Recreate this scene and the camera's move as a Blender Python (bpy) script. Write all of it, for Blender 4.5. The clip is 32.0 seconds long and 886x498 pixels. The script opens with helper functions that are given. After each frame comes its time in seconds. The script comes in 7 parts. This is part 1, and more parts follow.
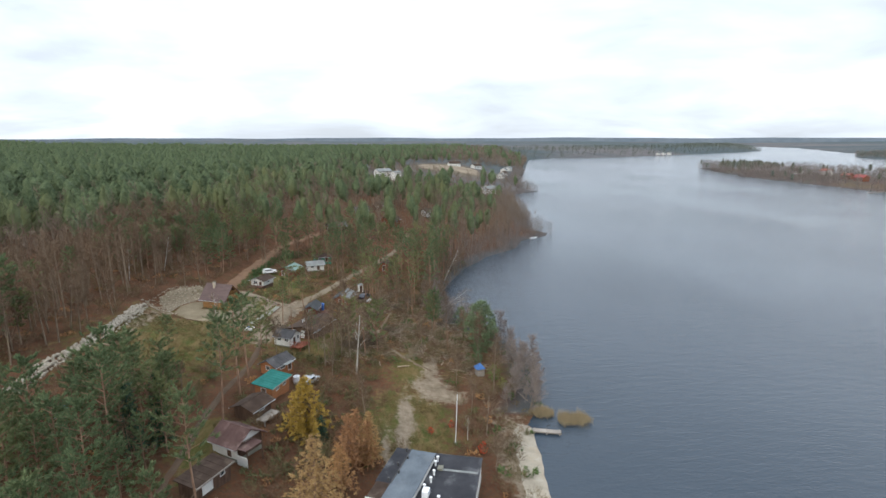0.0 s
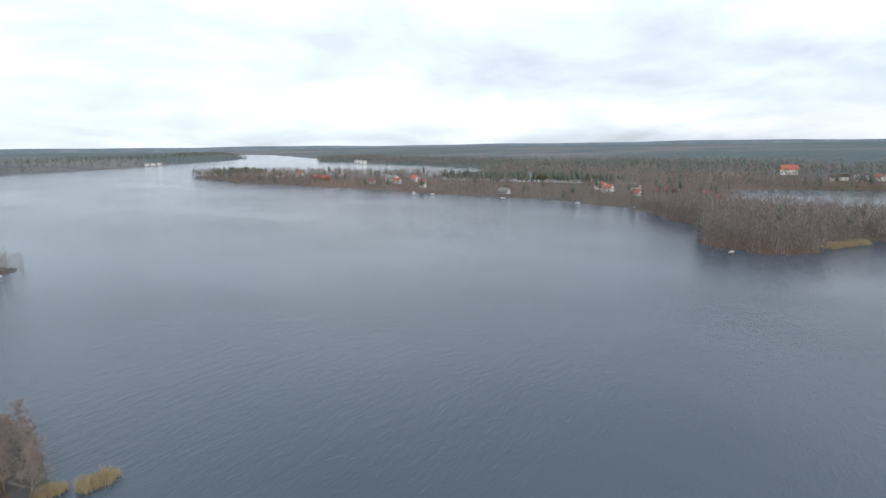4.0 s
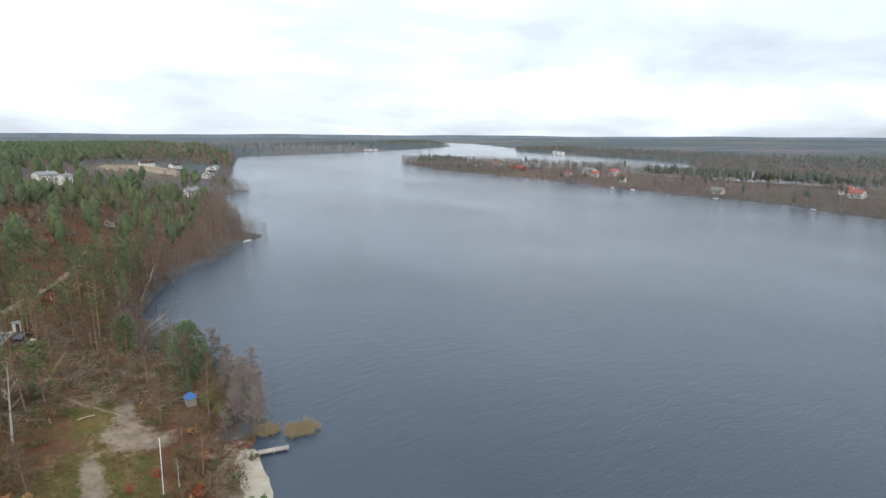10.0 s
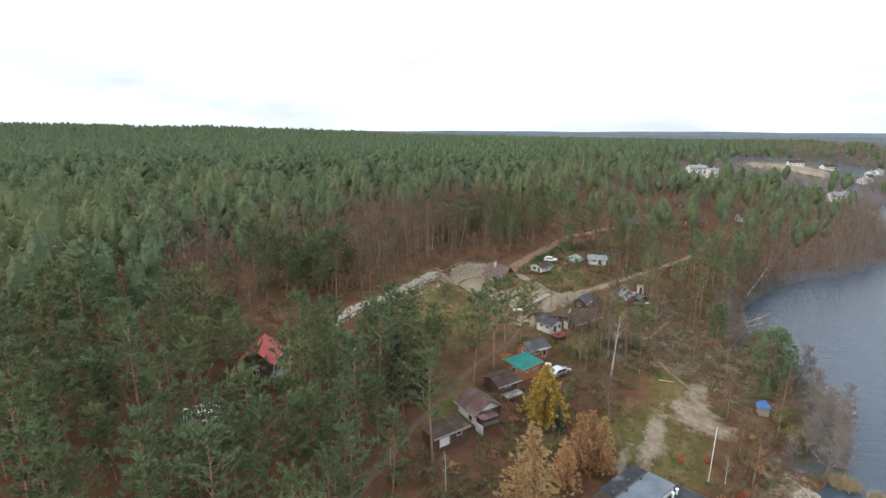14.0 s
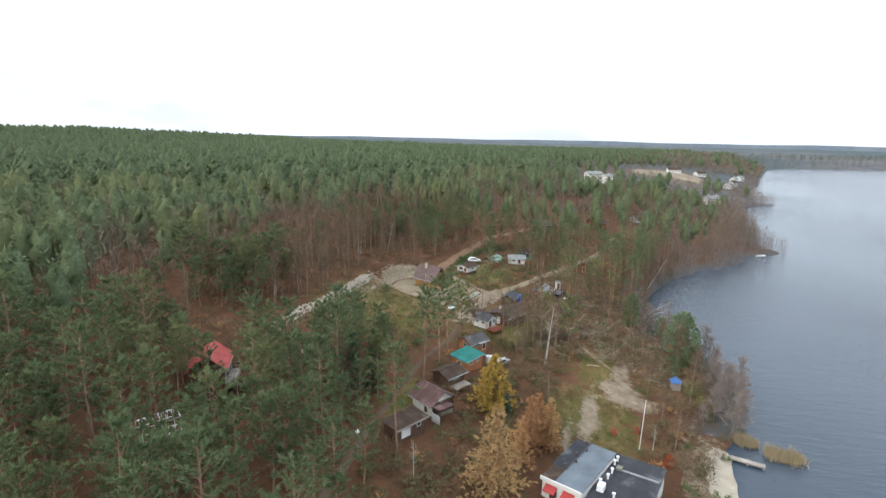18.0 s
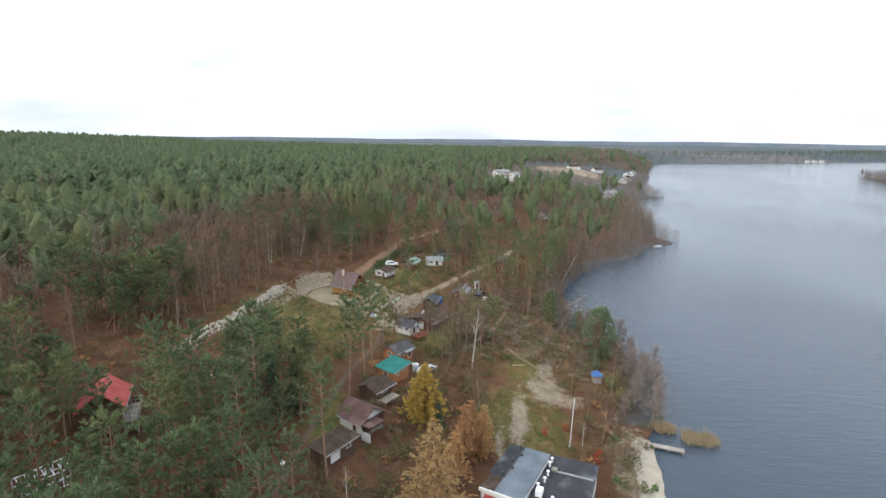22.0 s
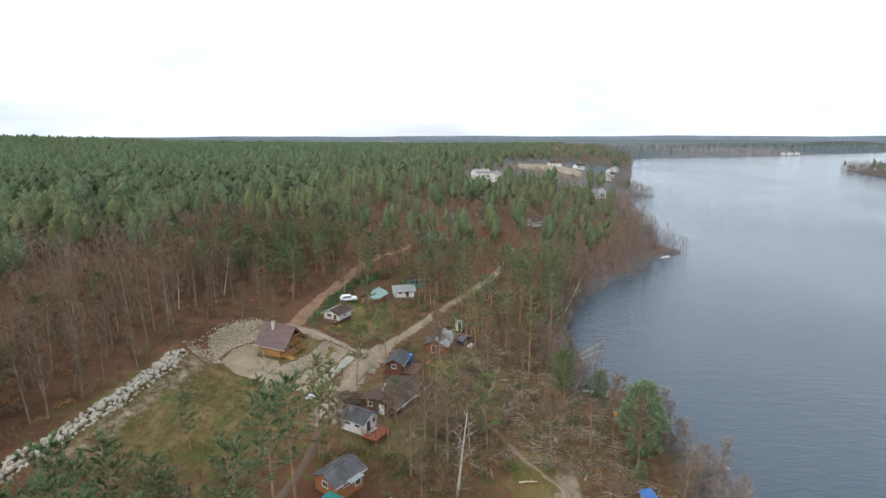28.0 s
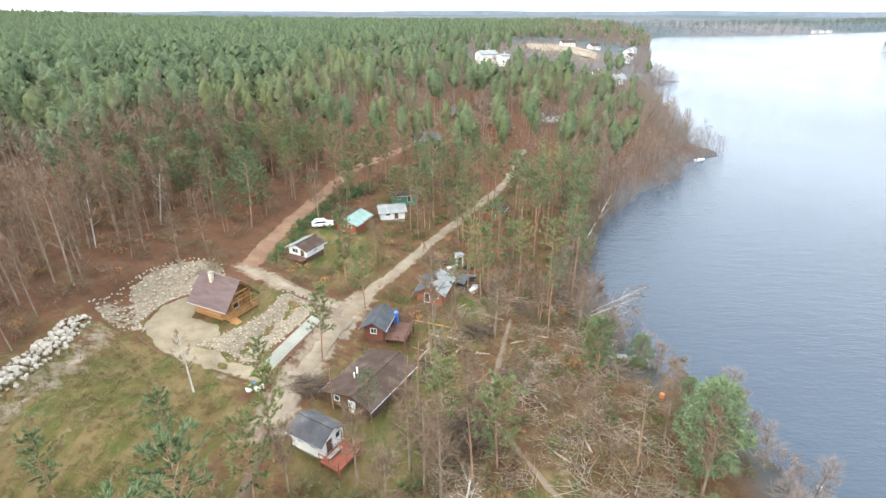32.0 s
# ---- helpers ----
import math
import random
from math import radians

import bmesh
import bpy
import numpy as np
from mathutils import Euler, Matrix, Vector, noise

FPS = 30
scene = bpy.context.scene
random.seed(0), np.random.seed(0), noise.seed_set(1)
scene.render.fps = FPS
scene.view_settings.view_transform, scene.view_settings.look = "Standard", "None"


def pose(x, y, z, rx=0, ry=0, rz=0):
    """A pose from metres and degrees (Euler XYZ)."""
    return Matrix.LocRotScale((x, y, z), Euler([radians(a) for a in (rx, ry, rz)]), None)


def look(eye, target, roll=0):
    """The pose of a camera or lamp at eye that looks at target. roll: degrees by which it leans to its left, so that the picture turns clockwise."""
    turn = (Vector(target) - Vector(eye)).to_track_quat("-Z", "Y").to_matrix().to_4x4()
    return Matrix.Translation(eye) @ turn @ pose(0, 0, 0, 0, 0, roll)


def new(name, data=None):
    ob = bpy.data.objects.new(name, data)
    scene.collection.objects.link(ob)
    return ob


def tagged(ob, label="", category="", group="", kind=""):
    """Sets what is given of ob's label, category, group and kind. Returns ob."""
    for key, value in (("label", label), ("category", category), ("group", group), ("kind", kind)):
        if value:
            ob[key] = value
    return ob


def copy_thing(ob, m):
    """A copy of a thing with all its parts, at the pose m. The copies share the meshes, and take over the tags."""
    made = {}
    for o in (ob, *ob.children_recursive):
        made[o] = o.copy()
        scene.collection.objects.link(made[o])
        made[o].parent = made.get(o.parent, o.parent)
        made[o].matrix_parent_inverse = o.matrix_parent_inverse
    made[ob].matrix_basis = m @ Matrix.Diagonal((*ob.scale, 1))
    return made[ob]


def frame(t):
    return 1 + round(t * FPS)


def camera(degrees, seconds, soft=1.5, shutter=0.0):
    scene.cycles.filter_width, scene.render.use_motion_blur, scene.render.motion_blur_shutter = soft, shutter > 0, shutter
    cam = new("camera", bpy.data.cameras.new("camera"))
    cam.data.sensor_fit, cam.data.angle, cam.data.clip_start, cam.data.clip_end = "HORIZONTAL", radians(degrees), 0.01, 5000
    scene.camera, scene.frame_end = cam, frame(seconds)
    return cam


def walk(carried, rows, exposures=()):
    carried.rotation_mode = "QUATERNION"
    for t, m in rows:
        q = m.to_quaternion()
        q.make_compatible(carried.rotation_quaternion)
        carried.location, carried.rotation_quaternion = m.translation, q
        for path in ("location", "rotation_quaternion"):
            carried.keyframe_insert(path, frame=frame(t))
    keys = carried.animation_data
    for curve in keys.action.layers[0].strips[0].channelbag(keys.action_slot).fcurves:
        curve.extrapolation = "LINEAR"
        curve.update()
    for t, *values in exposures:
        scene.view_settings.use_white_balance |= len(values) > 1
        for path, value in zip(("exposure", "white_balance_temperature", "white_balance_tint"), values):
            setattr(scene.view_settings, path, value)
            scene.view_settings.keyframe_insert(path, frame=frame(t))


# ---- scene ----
cam = camera(79.2, 32.0)
PATH = [
    (0, (8.47, -15.302, 46.542), (8.73, -13.361, 46.137), -0.1),
    (0.5, (8.639, -15.125, 46.454), (9.139, -13.23, 46.055), -0.2),
    (1, (8.754, -14.848, 46.339), (9.506, -13.037, 45.944), -0.5),
    (1.5, (8.814, -14.477, 46.122), (9.757, -12.757, 45.729), -0.5),
    (2, (9.094, -14.192, 46.008), (10.181, -12.559, 45.617), -0.6),
    (2.5, (9.449, -14.138, 45.862), (10.674, -12.605, 45.473), -0.7),
    (3, (9.965, -14.049, 45.8), (11.336, -12.645, 45.413), -0.8),
    (3.5, (10.029, -14.04, 45.873), (11.555, -12.806, 45.488), -0.8),
    (4, (10.117, -14.099, 46.0), (11.776, -13.051, 45.615), -0.8),
    (4.5, (10.29, -14.451, 46.033), (12.05, -13.581, 45.65), -1.0),
    (6.5, (12.003, -14.916, 46.294), (13.957, -14.734, 45.914), -0.85),
    (7, (12.326, -14.939, 46.333), (14.282, -14.782, 45.955), -0.85),
    (7.5, (12.54, -14.815, 46.376), (14.496, -14.646, 45.998), -0.8),
    (8, (12.614, -14.485, 46.446), (14.546, -14.143, 46.067), -0.5),
    (8.5, (12.448, -13.991, 46.517), (14.305, -13.356, 46.13), -0.2),
    (9, (12.027, -13.381, 46.571), (13.732, -12.412, 46.177), 0.0),
    (9.5, (11.655, -12.76, 46.57), (13.138, -11.479, 46.169), 0.3),
    (10, (11.754, -12.594, 46.608), (12.939, -11.037, 46.192), 0.2),
    (10.5, (11.907, -12.685, 46.671), (12.78, -10.936, 46.249), 0.1),
    (11, (12.15, -12.854, 46.74), (12.795, -11.01, 46.313), 0.2),
    (11.5, (12.445, -12.859, 46.713), (12.859, -10.95, 46.281), 0.2),
    (12, (12.935, -13.247, 46.18), (13.078, -11.298, 45.755), 0.2),
    (12.5, (13.388, -13.209, 46.074), (13.245, -11.261, 45.648), 0.1),
    (13, (13.77, -13.257, 46.006), (13.331, -11.354, 45.576), 0.2),
    (13.5, (14.091, -13.32, 46.004), (13.372, -11.505, 45.571), 0.4),
    (14, (14.19, -13.444, 45.963), (13.375, -11.669, 45.533), 0.3),
    (14.5, (13.984, -13.815, 45.933), (13.125, -12.061, 45.503), 0.5),
    (16.5, (11.668, -16.536, 45.793), (10.86, -14.757, 45.368), 1.1),
    (17, (10.839, -17.236, 45.777), (10.127, -15.414, 45.358), 1.1),
    (17.5, (9.957, -18.101, 45.685), (9.371, -16.234, 45.274), 1.2),
    (18, (8.997, -19.037, 45.617), (8.516, -17.138, 45.213), 1.2),
    (18.5, (8.245, -19.972, 45.596), (7.851, -18.053, 45.198), 1.2),
    (19, (7.815, -20.794, 45.626), (7.529, -18.854, 45.233), 1.1),
    (19.5, (7.625, -21.412, 45.721), (7.427, -19.46, 45.332), 1.0),
    (20, (7.449, -21.682, 45.807), (7.29, -19.726, 45.418), 1.0),
    (20.5, (7.358, -21.366, 45.867), (7.2, -19.411, 45.475), 1.0),
    (21, (7.152, -20.256, 45.927), (6.993, -18.303, 45.531), 0.8),
    (21.5, (6.858, -18.455, 45.998), (6.698, -16.502, 45.6), 0.8),
    (22, (6.592, -16.23, 46.043), (6.438, -14.276, 45.642), 0.7),
    (22.5, (6.308, -13.714, 46.058), (6.172, -11.76, 45.655), 0.5),
    (23, (5.941, -10.983, 46.068), (5.828, -9.027, 45.662), 0.5),
    (23.5, (5.518, -8.032, 46.084), (5.444, -6.075, 45.677), 0.3),
    (24, (5.095, -5.002, 46.08), (5.049, -3.044, 45.674), 0.3),
    (24.5, (4.806, -1.925, 46.079), (4.771, 0.033, 45.67), 0.2),
    (25, (4.646, 1.205, 46.109), (4.616, 3.162, 45.699), 0.3),
    (25.5, (4.606, 4.437, 46.123), (4.593, 6.394, 45.711), 0.3),
    (27.5, (5.091, 17.554, 46.074), (5.029, 19.509, 45.659), -0.1),
    (28, (5.273, 20.78, 46.083), (5.202, 22.736, 45.672), -0.1),
    (28.5, (5.323, 24.05, 46.1), (5.25, 26.014, 45.73), -0.1),
    (29, (5.378, 27.245, 46.07), (5.305, 29.209, 45.7), -0.2),
    (29.5, (5.437, 30.374, 45.989), (5.367, 32.33, 45.577), -0.2),
    (30, (5.464, 33.542, 45.894), (5.4, 35.445, 45.284), -0.2),
    (30.5, (5.481, 36.88, 45.831), (5.421, 38.726, 45.064), -0.2),
    (31, (5.381, 40.361, 45.789), (5.323, 42.186, 44.974), -0.2),
    (31.5, (5.201, 43.822, 45.696), (5.143, 45.648, 44.884), -0.0),
    (32, (5.114, 47.278, 45.597), (5.043, 49.105, 44.786), 0.0),
]
walk(cam, [(t, look(eye, target, roll)) for t, eye, target, roll in PATH],
     exposures=[(0, 0.44), (3.5, 0.42), (9.5, 0.42), (13.0, 0.60), (16.5, 0.76), (18.5, 0.74), (21.0, 0.66), (29.6, 0.64), (30.4, 0.80), (31.0, 1.14), (31.5, 1.42), (32.0, 1.68)])

# ---- plan of land and water (metres, water level is z = 0) ----
WEST_SHORE = [(10, -400), (20, -60), (27, 10), (30.8, 46), (32.8, 56), (33.5, 62), (38.5, 70), (41, 78), (41.5, 90), (38.5, 104),
              (30, 114), (28, 130), (30.5, 143), (34, 152), (42, 171), (53, 188), (70, 203), (76, 220), (97, 234), (92, 255),
              (101, 296), (108, 343), (127, 420), (160, 447), (150, 480), (163, 544), (205, 670), (349, 1121), (418, 1207),
              (647, 1265), (945, 1452), (1225, 1608), (1480, 1860), (1750, 2300)]
WEST = WEST_SHORE + [(3000, 6000), (-6000, 6000), (-6000, -6000), (0, -6000)]
FRONT = [(522, 790), (461, 609), (450, 545), (442, 416), (435, 309), (424, 200), (412, 117), (387, 67), (350, 46), (331, 24), (300, 19),
         (264, 13), (258, -11), (268, -30), (290, -34), (309, -49), (313, -73), (330, -92), (337, -104), (352, -104), (372, -96)]
BACK = [(366, -78), (372, -48), (378, -15), (394, 8), (430, 20), (500, 26), (566, 24), (590, -10), (598, -125), (616, -220), (612, -277), (580, -407), (540, -700), (400, -1500)]
REAR = [(1900, 2200), (1376, 1365), (1139, 1115), (1015, 748), (893, 460), (865, 444), (773, 390), (800, 300), (757, 208), (690, 110),
        (640, 92), (618, 150), (605, 250), (622, 420), (612, 600), (560, 770)]
EAST = FRONT + BACK + [(300, -6000), (6000, -6000), (6000, 6000), (3200, 6000)] + REAR


def inland(px, py, ring):
    """Signed distance to a closed shoreline: positive on land."""
    px, py = np.asarray(px, float), np.asarray(py, float)
    best, inside = np.full(px.shape, 1e12), np.zeros(px.shape, bool)
    for (ax, ay), (bx, by) in zip(ring, ring[1:] + ring[:1]):
        dx, dy = bx - ax, by - ay
        u = np.clip(((px - ax) * dx + (py - ay) * dy) / (dx * dx + dy * dy), 0, 1)
        best = np.minimum(best, (px - ax - u * dx) ** 2 + (py - ay - u * dy) ** 2)
        if ay != by:
            inside ^= ((ay > py) != (by > py)) & (px < dx * (py - ay) / dy + ax)
    return np.where(inside, 1, -1) * np.sqrt(best)


def wave(px, py, size, seed=0.0):
    """Cheap smooth noise, about -1 to 1, with hills of about that size."""
    k = 6.283 / size
    return (np.sin(k * (px * 0.83 + py * 0.31) + seed) * np.sin(k * (py * 0.91 - px * 0.27) + 1.7 * seed + 1)
            + 0.5 * np.sin(2.3 * k * (px * 0.47 - py * 0.88) + 2.1 * seed) * np.sin(1.9 * k * (px + 0.4 * py) + seed + 2)) / 1.3


def step(v, lo, hi):
    u = np.clip((v - lo) / (hi - lo), 0, 1)
    return u * u * (3 - 2 * u)


def land_height(px, py):
    px, py = np.asarray(px, float), np.asarray(py, float)
    w, e = inland(px, py, WEST), inland(px, py, EAST)
    rough = np.minimum(np.hypot(px, py - 80) / 60, 8)
    w = w + 0.35 * rough * wave(px, py, 9 + 4 * rough, 3)
    e = e + 3.0 * wave(px, py, 40, 5)
    zw = np.interp(w, [-30, -4, 0, 4, 15, 30, 42, 57, 72, 100, 200, 500, 1500, 3000], [-6, -1.3, -0.15, 0.55, 1.9, 4.2, 6.3, 8.8, 12.2, 14.5, 16, 16, 20, 22])
    ze = np.interp(e, [-30, -4, 0, 8, 40, 200, 600, 1500, 3000], [-6, -1.3, -0.2, 0.9, 2.5, 6, 12, 20, 24])
    z = np.maximum(zw, ze)
    d = np.hypot(px, py)
    north = step(-px, 100, 900) * step(d, 600, 1600)
    far = step(d, 2400, 4300)
    z = z + np.where(z > 0.6, 1, 0) * (9 * north * (1 + 0.6 * wave(px, py, 900, 1)) + far * (2 + 4 * wave(px, py, 1300, 2)))
    z = z + 15 * np.exp(-((px + 1150) ** 2 + (py - 760) ** 2) / 380.0 ** 2)
    dry = np.clip(z, 0, 1)
    return z + dry * (0.25 * wave(px, py, 14, 7) + 0.10 * wave(px, py, 5, 9))


def pad(px, py, z, cx, cy, turn, hx, hy, level, soft=3.0):
    """Level a rectangle of ground."""
    c, s = math.cos(radians(turn)), math.sin(radians(turn))
    u, v = (px - cx) * c + (py - cy) * s, -(px - cx) * s + (py - cy) * c
    out = np.hypot(np.maximum(np.abs(u) - hx, 0), np.maximum(np.abs(v) - hy, 0))
    k = 1 - step(out, 0, soft)
    return z + k * (level - z)


def ground_z(px, py):
    px, py = np.asarray(px, float), np.asarray(py, float)
    z = land_height(px, py)
    z = pad(px, py, z, -27, 107.5, 35, 9.5, 8, 9.0, 5)
    z = pad(px, py, z, -17.2, 103.6, -16.6, 2.6, 7.2, 7.7, 2.5)
    return z


def gz(x, y):
    return float(ground_z(np.array([x]), np.array([y]))[0])

# ---- world, sun and exposure ----
SUN_TURN, SUN_UP = 215.0, 32.0
world = bpy.data.worlds.new("sky")
scene.world = world
world.use_nodes = True
wn, wl = world.node_tree.nodes, world.node_tree.links
wn.clear()
w_out, w_bg = wn.new("ShaderNodeOutputWorld"), wn.new("ShaderNodeBackground")
w_sky = wn.new("ShaderNodeTexSky")
w_sky.sky_type, w_sky.sun_disc = "NISHITA", False
w_sky.sun_elevation, w_sky.sun_rotation = radians(SUN_UP), radians(SUN_TURN)
w_dim = wn.new("ShaderNodeMix")
w_dim.data_type, w_dim.blend_type = "RGBA", "MULTIPLY"
w_dim.inputs[0].default_value = 1.0
w_dim.inputs[7].default_value = (0.10, 0.10, 0.10, 1)
wl.new(w_sky.outputs[0], w_dim.inputs[6])
# a closed deck of stratus: long bands of brighter and greyer cloud laid over the blue
w_co, w_map, w_n1, w_n2 = wn.new("ShaderNodeTexCoord"), wn.new("ShaderNodeMapping"), wn.new("ShaderNodeTexNoise"), wn.new("ShaderNodeTexNoise")
w_sep, w_div, w_com = wn.new("ShaderNodeSeparateXYZ"), wn.new("ShaderNodeVectorMath"), wn.new("ShaderNodeCombineXYZ")
w_abs, w_add = wn.new("ShaderNodeMath"), wn.new("ShaderNodeMath")
w_abs.operation, w_add.operation, w_div.operation = "ABSOLUTE", "ADD", "DIVIDE"
w_add.inputs[1].default_value = 0.38
wl.new(w_co.outputs["Generated"], w_sep.inputs[0])
wl.new(w_sep.outputs[2], w_abs.inputs[0])
wl.new(w_abs.outputs[0], w_add.inputs[0])
wl.new(w_co.outputs["Generated"], w_div.inputs[0])
for k in range(3):
    wl.new(w_add.outputs[0], w_com.inputs[k])
wl.new(w_com.outputs[0], w_div.inputs[1])
wl.new(w_div.outputs[0], w_map.inputs[0])
w_map.inputs["Rotation"].default_value = (0, 0, radians(-38))
w_map.inputs["Scale"].default_value = (0.9, 1.15, 3.6)
w_n1.inputs["Scale"].default_value, w_n1.inputs["Detail"].default_value, w_n1.inputs["Roughness"].default_value = 1.5, 6, 0.5
w_n1.inputs["Distortion"].default_value = 0.25
wl.new(w_map.outputs[0], w_n1.inputs["Vector"])
w_ramp = wn.new("ShaderNodeValToRGB")
w_ramp.color_ramp.elements[0].position, w_ramp.color_ramp.elements[0].color = 0.34, (0.50, 0.55, 0.62, 1)
w_ramp.color_ramp.elements[1].position, w_ramp.color_ramp.elements[1].color = 0.66, (0.88, 0.925, 0.985, 1)
mid = w_ramp.color_ramp.elements.new(0.50)
mid.color = (0.645, 0.72, 0.82, 1)
wl.new(w_n1.outputs[0], w_ramp.inputs[0])
w_mix = wn.new("ShaderNodeMix")
w_mix.data_type = "RGBA"
w_mix.inputs[0].default_value = 0.90
# an overcast sky is brighter overhead than at the horizon
w_lift, w_glow = wn.new("ShaderNodeMath"), wn.new("ShaderNodeVectorMath")
w_lift.operation, w_glow.operation = "MULTIPLY_ADD", "SCALE"
w_lift.inputs[1].default_value, w_lift.inputs[2].default_value = 1.15, 0.84
wl.new(w_abs.outputs[0], w_lift.inputs[0])
wl.new(w_ramp.outputs[0], w_glow.inputs[0])
# the cloud is thinner towards the north
w_north, w_both = wn.new("ShaderNodeMath"), wn.new("ShaderNodeMath")
w_north.operation, w_both.operation = "MULTIPLY_ADD", "MULTIPLY"
w_north.inputs[1].default_value, w_north.inputs[2].default_value = 0.27, 1.02
w_ahead = wn.new("ShaderNodeMath")
w_ahead.operation = "MAXIMUM"
w_ahead.inputs[1].default_value = 0.0
wl.new(w_sep.outputs[1], w_ahead.inputs[0])
wl.new(w_ahead.outputs[0], w_north.inputs[0])
wl.new(w_lift.outputs[0], w_both.inputs[0])
wl.new(w_north.outputs[0], w_both.inputs[1])
wl.new(w_both.outputs[0], w_glow.inputs["Scale"])
wl.new(w_dim.outputs[2], w_mix.inputs[6])
wl.new(w_glow.outputs[0], w_mix.inputs[7])
wl.new(w_mix.outputs[2], w_bg.inputs[0])
w_bg.inputs[1].default_value = 1.0
wl.new(w_bg.outputs[0], w_out.inputs[0])

sun = new("sun", bpy.data.lights.new("sun", "SUN"))
sun.data.energy, sun.data.angle, sun.data.color = 1.2, radians(25), (1.0, 0.93, 0.82)
sun.matrix_world = pose(0, 0, 200, 90 - SUN_UP, 0, 180 - SUN_TURN)

# ---- materials ----
def nodes_of(name):
    m = bpy.data.materials.new(name)
    m.use_nodes = True
    n, l = m.node_tree.nodes, m.node_tree.links
    return m, n, l, n["Principled BSDF"]


def mixed(n, l, fac, a, b):
    """A colour mix node; fac, a and b are sockets or values."""
    x = n.new("ShaderNodeMix")
    x.data_type = "RGBA"
    for slot, v in ((0, fac), (6, a), (7, b)):
        if isinstance(v, (int, float)):
            x.inputs[slot].default_value = v
        elif isinstance(v, tuple):
            x.inputs[slot].default_value = (*v, 1)
        else:
            l.new(v, x.inputs[slot])
    return x.outputs[2]


def grain(n, l, scale, detail=4.0, rough=0.6, lo=0.35, hi=0.65, stretch=None, coords="Object"):
    """Noise in metres, spread over 0 to 1."""
    co, no, mr = n.new("ShaderNodeTexCoord"), n.new("ShaderNodeTexNoise"), n.new("ShaderNodeMapRange")
    no.inputs["Scale"].default_value, no.inputs["Detail"].default_value, no.inputs["Roughness"].default_value = scale, detail, rough
    src = n.new("ShaderNodeNewGeometry").outputs["Position"] if coords == "World" else co.outputs[coords]
    if stretch:
        mp = n.new("ShaderNodeMapping")
        mp.inputs["Scale"].default_value = stretch
        l.new(src, mp.inputs[0])
        src = mp.outputs[0]
    l.new(src, no.inputs["Vector"])
    mr.inputs[1].default_value, mr.inputs[2].default_value = lo, hi
    l.new(no.outputs[0], mr.inputs[0])
    return mr.outputs[0]


def bumped(n, l, bsdf, height, strength, distance):
    b = n.new("ShaderNodeBump")
    b.inputs["Strength"].default_value, b.inputs["Distance"].default_value = strength, distance
    l.new(height, b.inputs["Height"])
    l.new(b.outputs[0], bsdf.inputs["Normal"])


def surface(name, a, b, scale=2.0, rough=0.8, fine=25.0, bump=0.02, stretch=None, wear=None, metal=0.0):
    """Two tones in large patches, a fine grain over them, optional worn tone, slight relief."""
    m, n, l, p = nodes_of(name)
    col = mixed(n, l, grain(n, l, scale, 5, 0.6, 0.35, 0.65, stretch), a, b)
    fg = grain(n, l, fine, 3, 0.6, 0.3, 0.7, stretch)
    col = mixed(n, l, fg, mixed(n, l, 0.22, col, (0.0, 0.0, 0.0)), col)
    if wear:
        col = mixed(n, l, grain(n, l, scale * 0.6, 6, 0.7, 0.52, 0.68), col, wear)
    l.new(col, p.inputs["Base Color"])
    p.inputs["Roughness"].default_value, p.inputs["Metallic"].default_value = rough, metal
    p.inputs["Specular IOR Level"].default_value = 0.5 if rough < 0.6 else 0.2
    if bump:
        bumped(n, l, p, fg, 0.6, bump)
    return m


def foliage(name, dark, light, tip=None, rough=0.75, patch=0.10, clump=0.0, thin=0.0):
    """Needles, leaves and twigs: tone by clump, by tree and by stand."""
    m, n, l, p = nodes_of(name)
    geo, info = n.new("ShaderNodeNewGeometry"), n.new("ShaderNodeObjectInfo")
    col = mixed(n, l, geo.outputs["Random Per Island"], dark, light)
    if clump:
        tone = grain(n, l, clump, 3, 0.7, 0.3, 0.7, coords="World")
        col = mixed(n, l, 0.8, col, mixed(n, l, tone, dark, light))
        bumped(n, l, p, grain(n, l, clump * 1.4, 3, 0.7, 0.2, 0.8, coords="World"), 0.6, 0.4)
    if tip:
        mr = n.new("ShaderNodeMapRange")
        mr.inputs[1].default_value, mr.inputs[2].default_value = 0.25, 1.0
        l.new(info.outputs["Random"], mr.inputs[0])
        mul = n.new("ShaderNodeMath")
        mul.operation = "MULTIPLY"
        l.new(mr.outputs[0], mul.inputs[0])
        l.new(grain(n, l, patch, 2, 0.5, 0.4, 0.65, coords="World"), mul.inputs[1])
        col = mixed(n, l, mul.outputs[0], col, tip)
    l.new(col, p.inputs["Base Color"])
    p.inputs["Roughness"].default_value = rough
    p.inputs["Specular IOR Level"].default_value = 0.15
    if thin:
        # light comes through thin needles and leaves
        tr, mx_ = n.new("ShaderNodeBsdfTranslucent"), n.new("ShaderNodeMixShader")
        mx_.inputs[0].default_value = thin
        l.new(col, tr.inputs[0])
        l.new(p.outputs[0], mx_.inputs[1])
        l.new(tr.outputs[0], mx_.inputs[2])
        l.new(mx_.outputs[0], n["Material Output"].inputs[0])
    return m


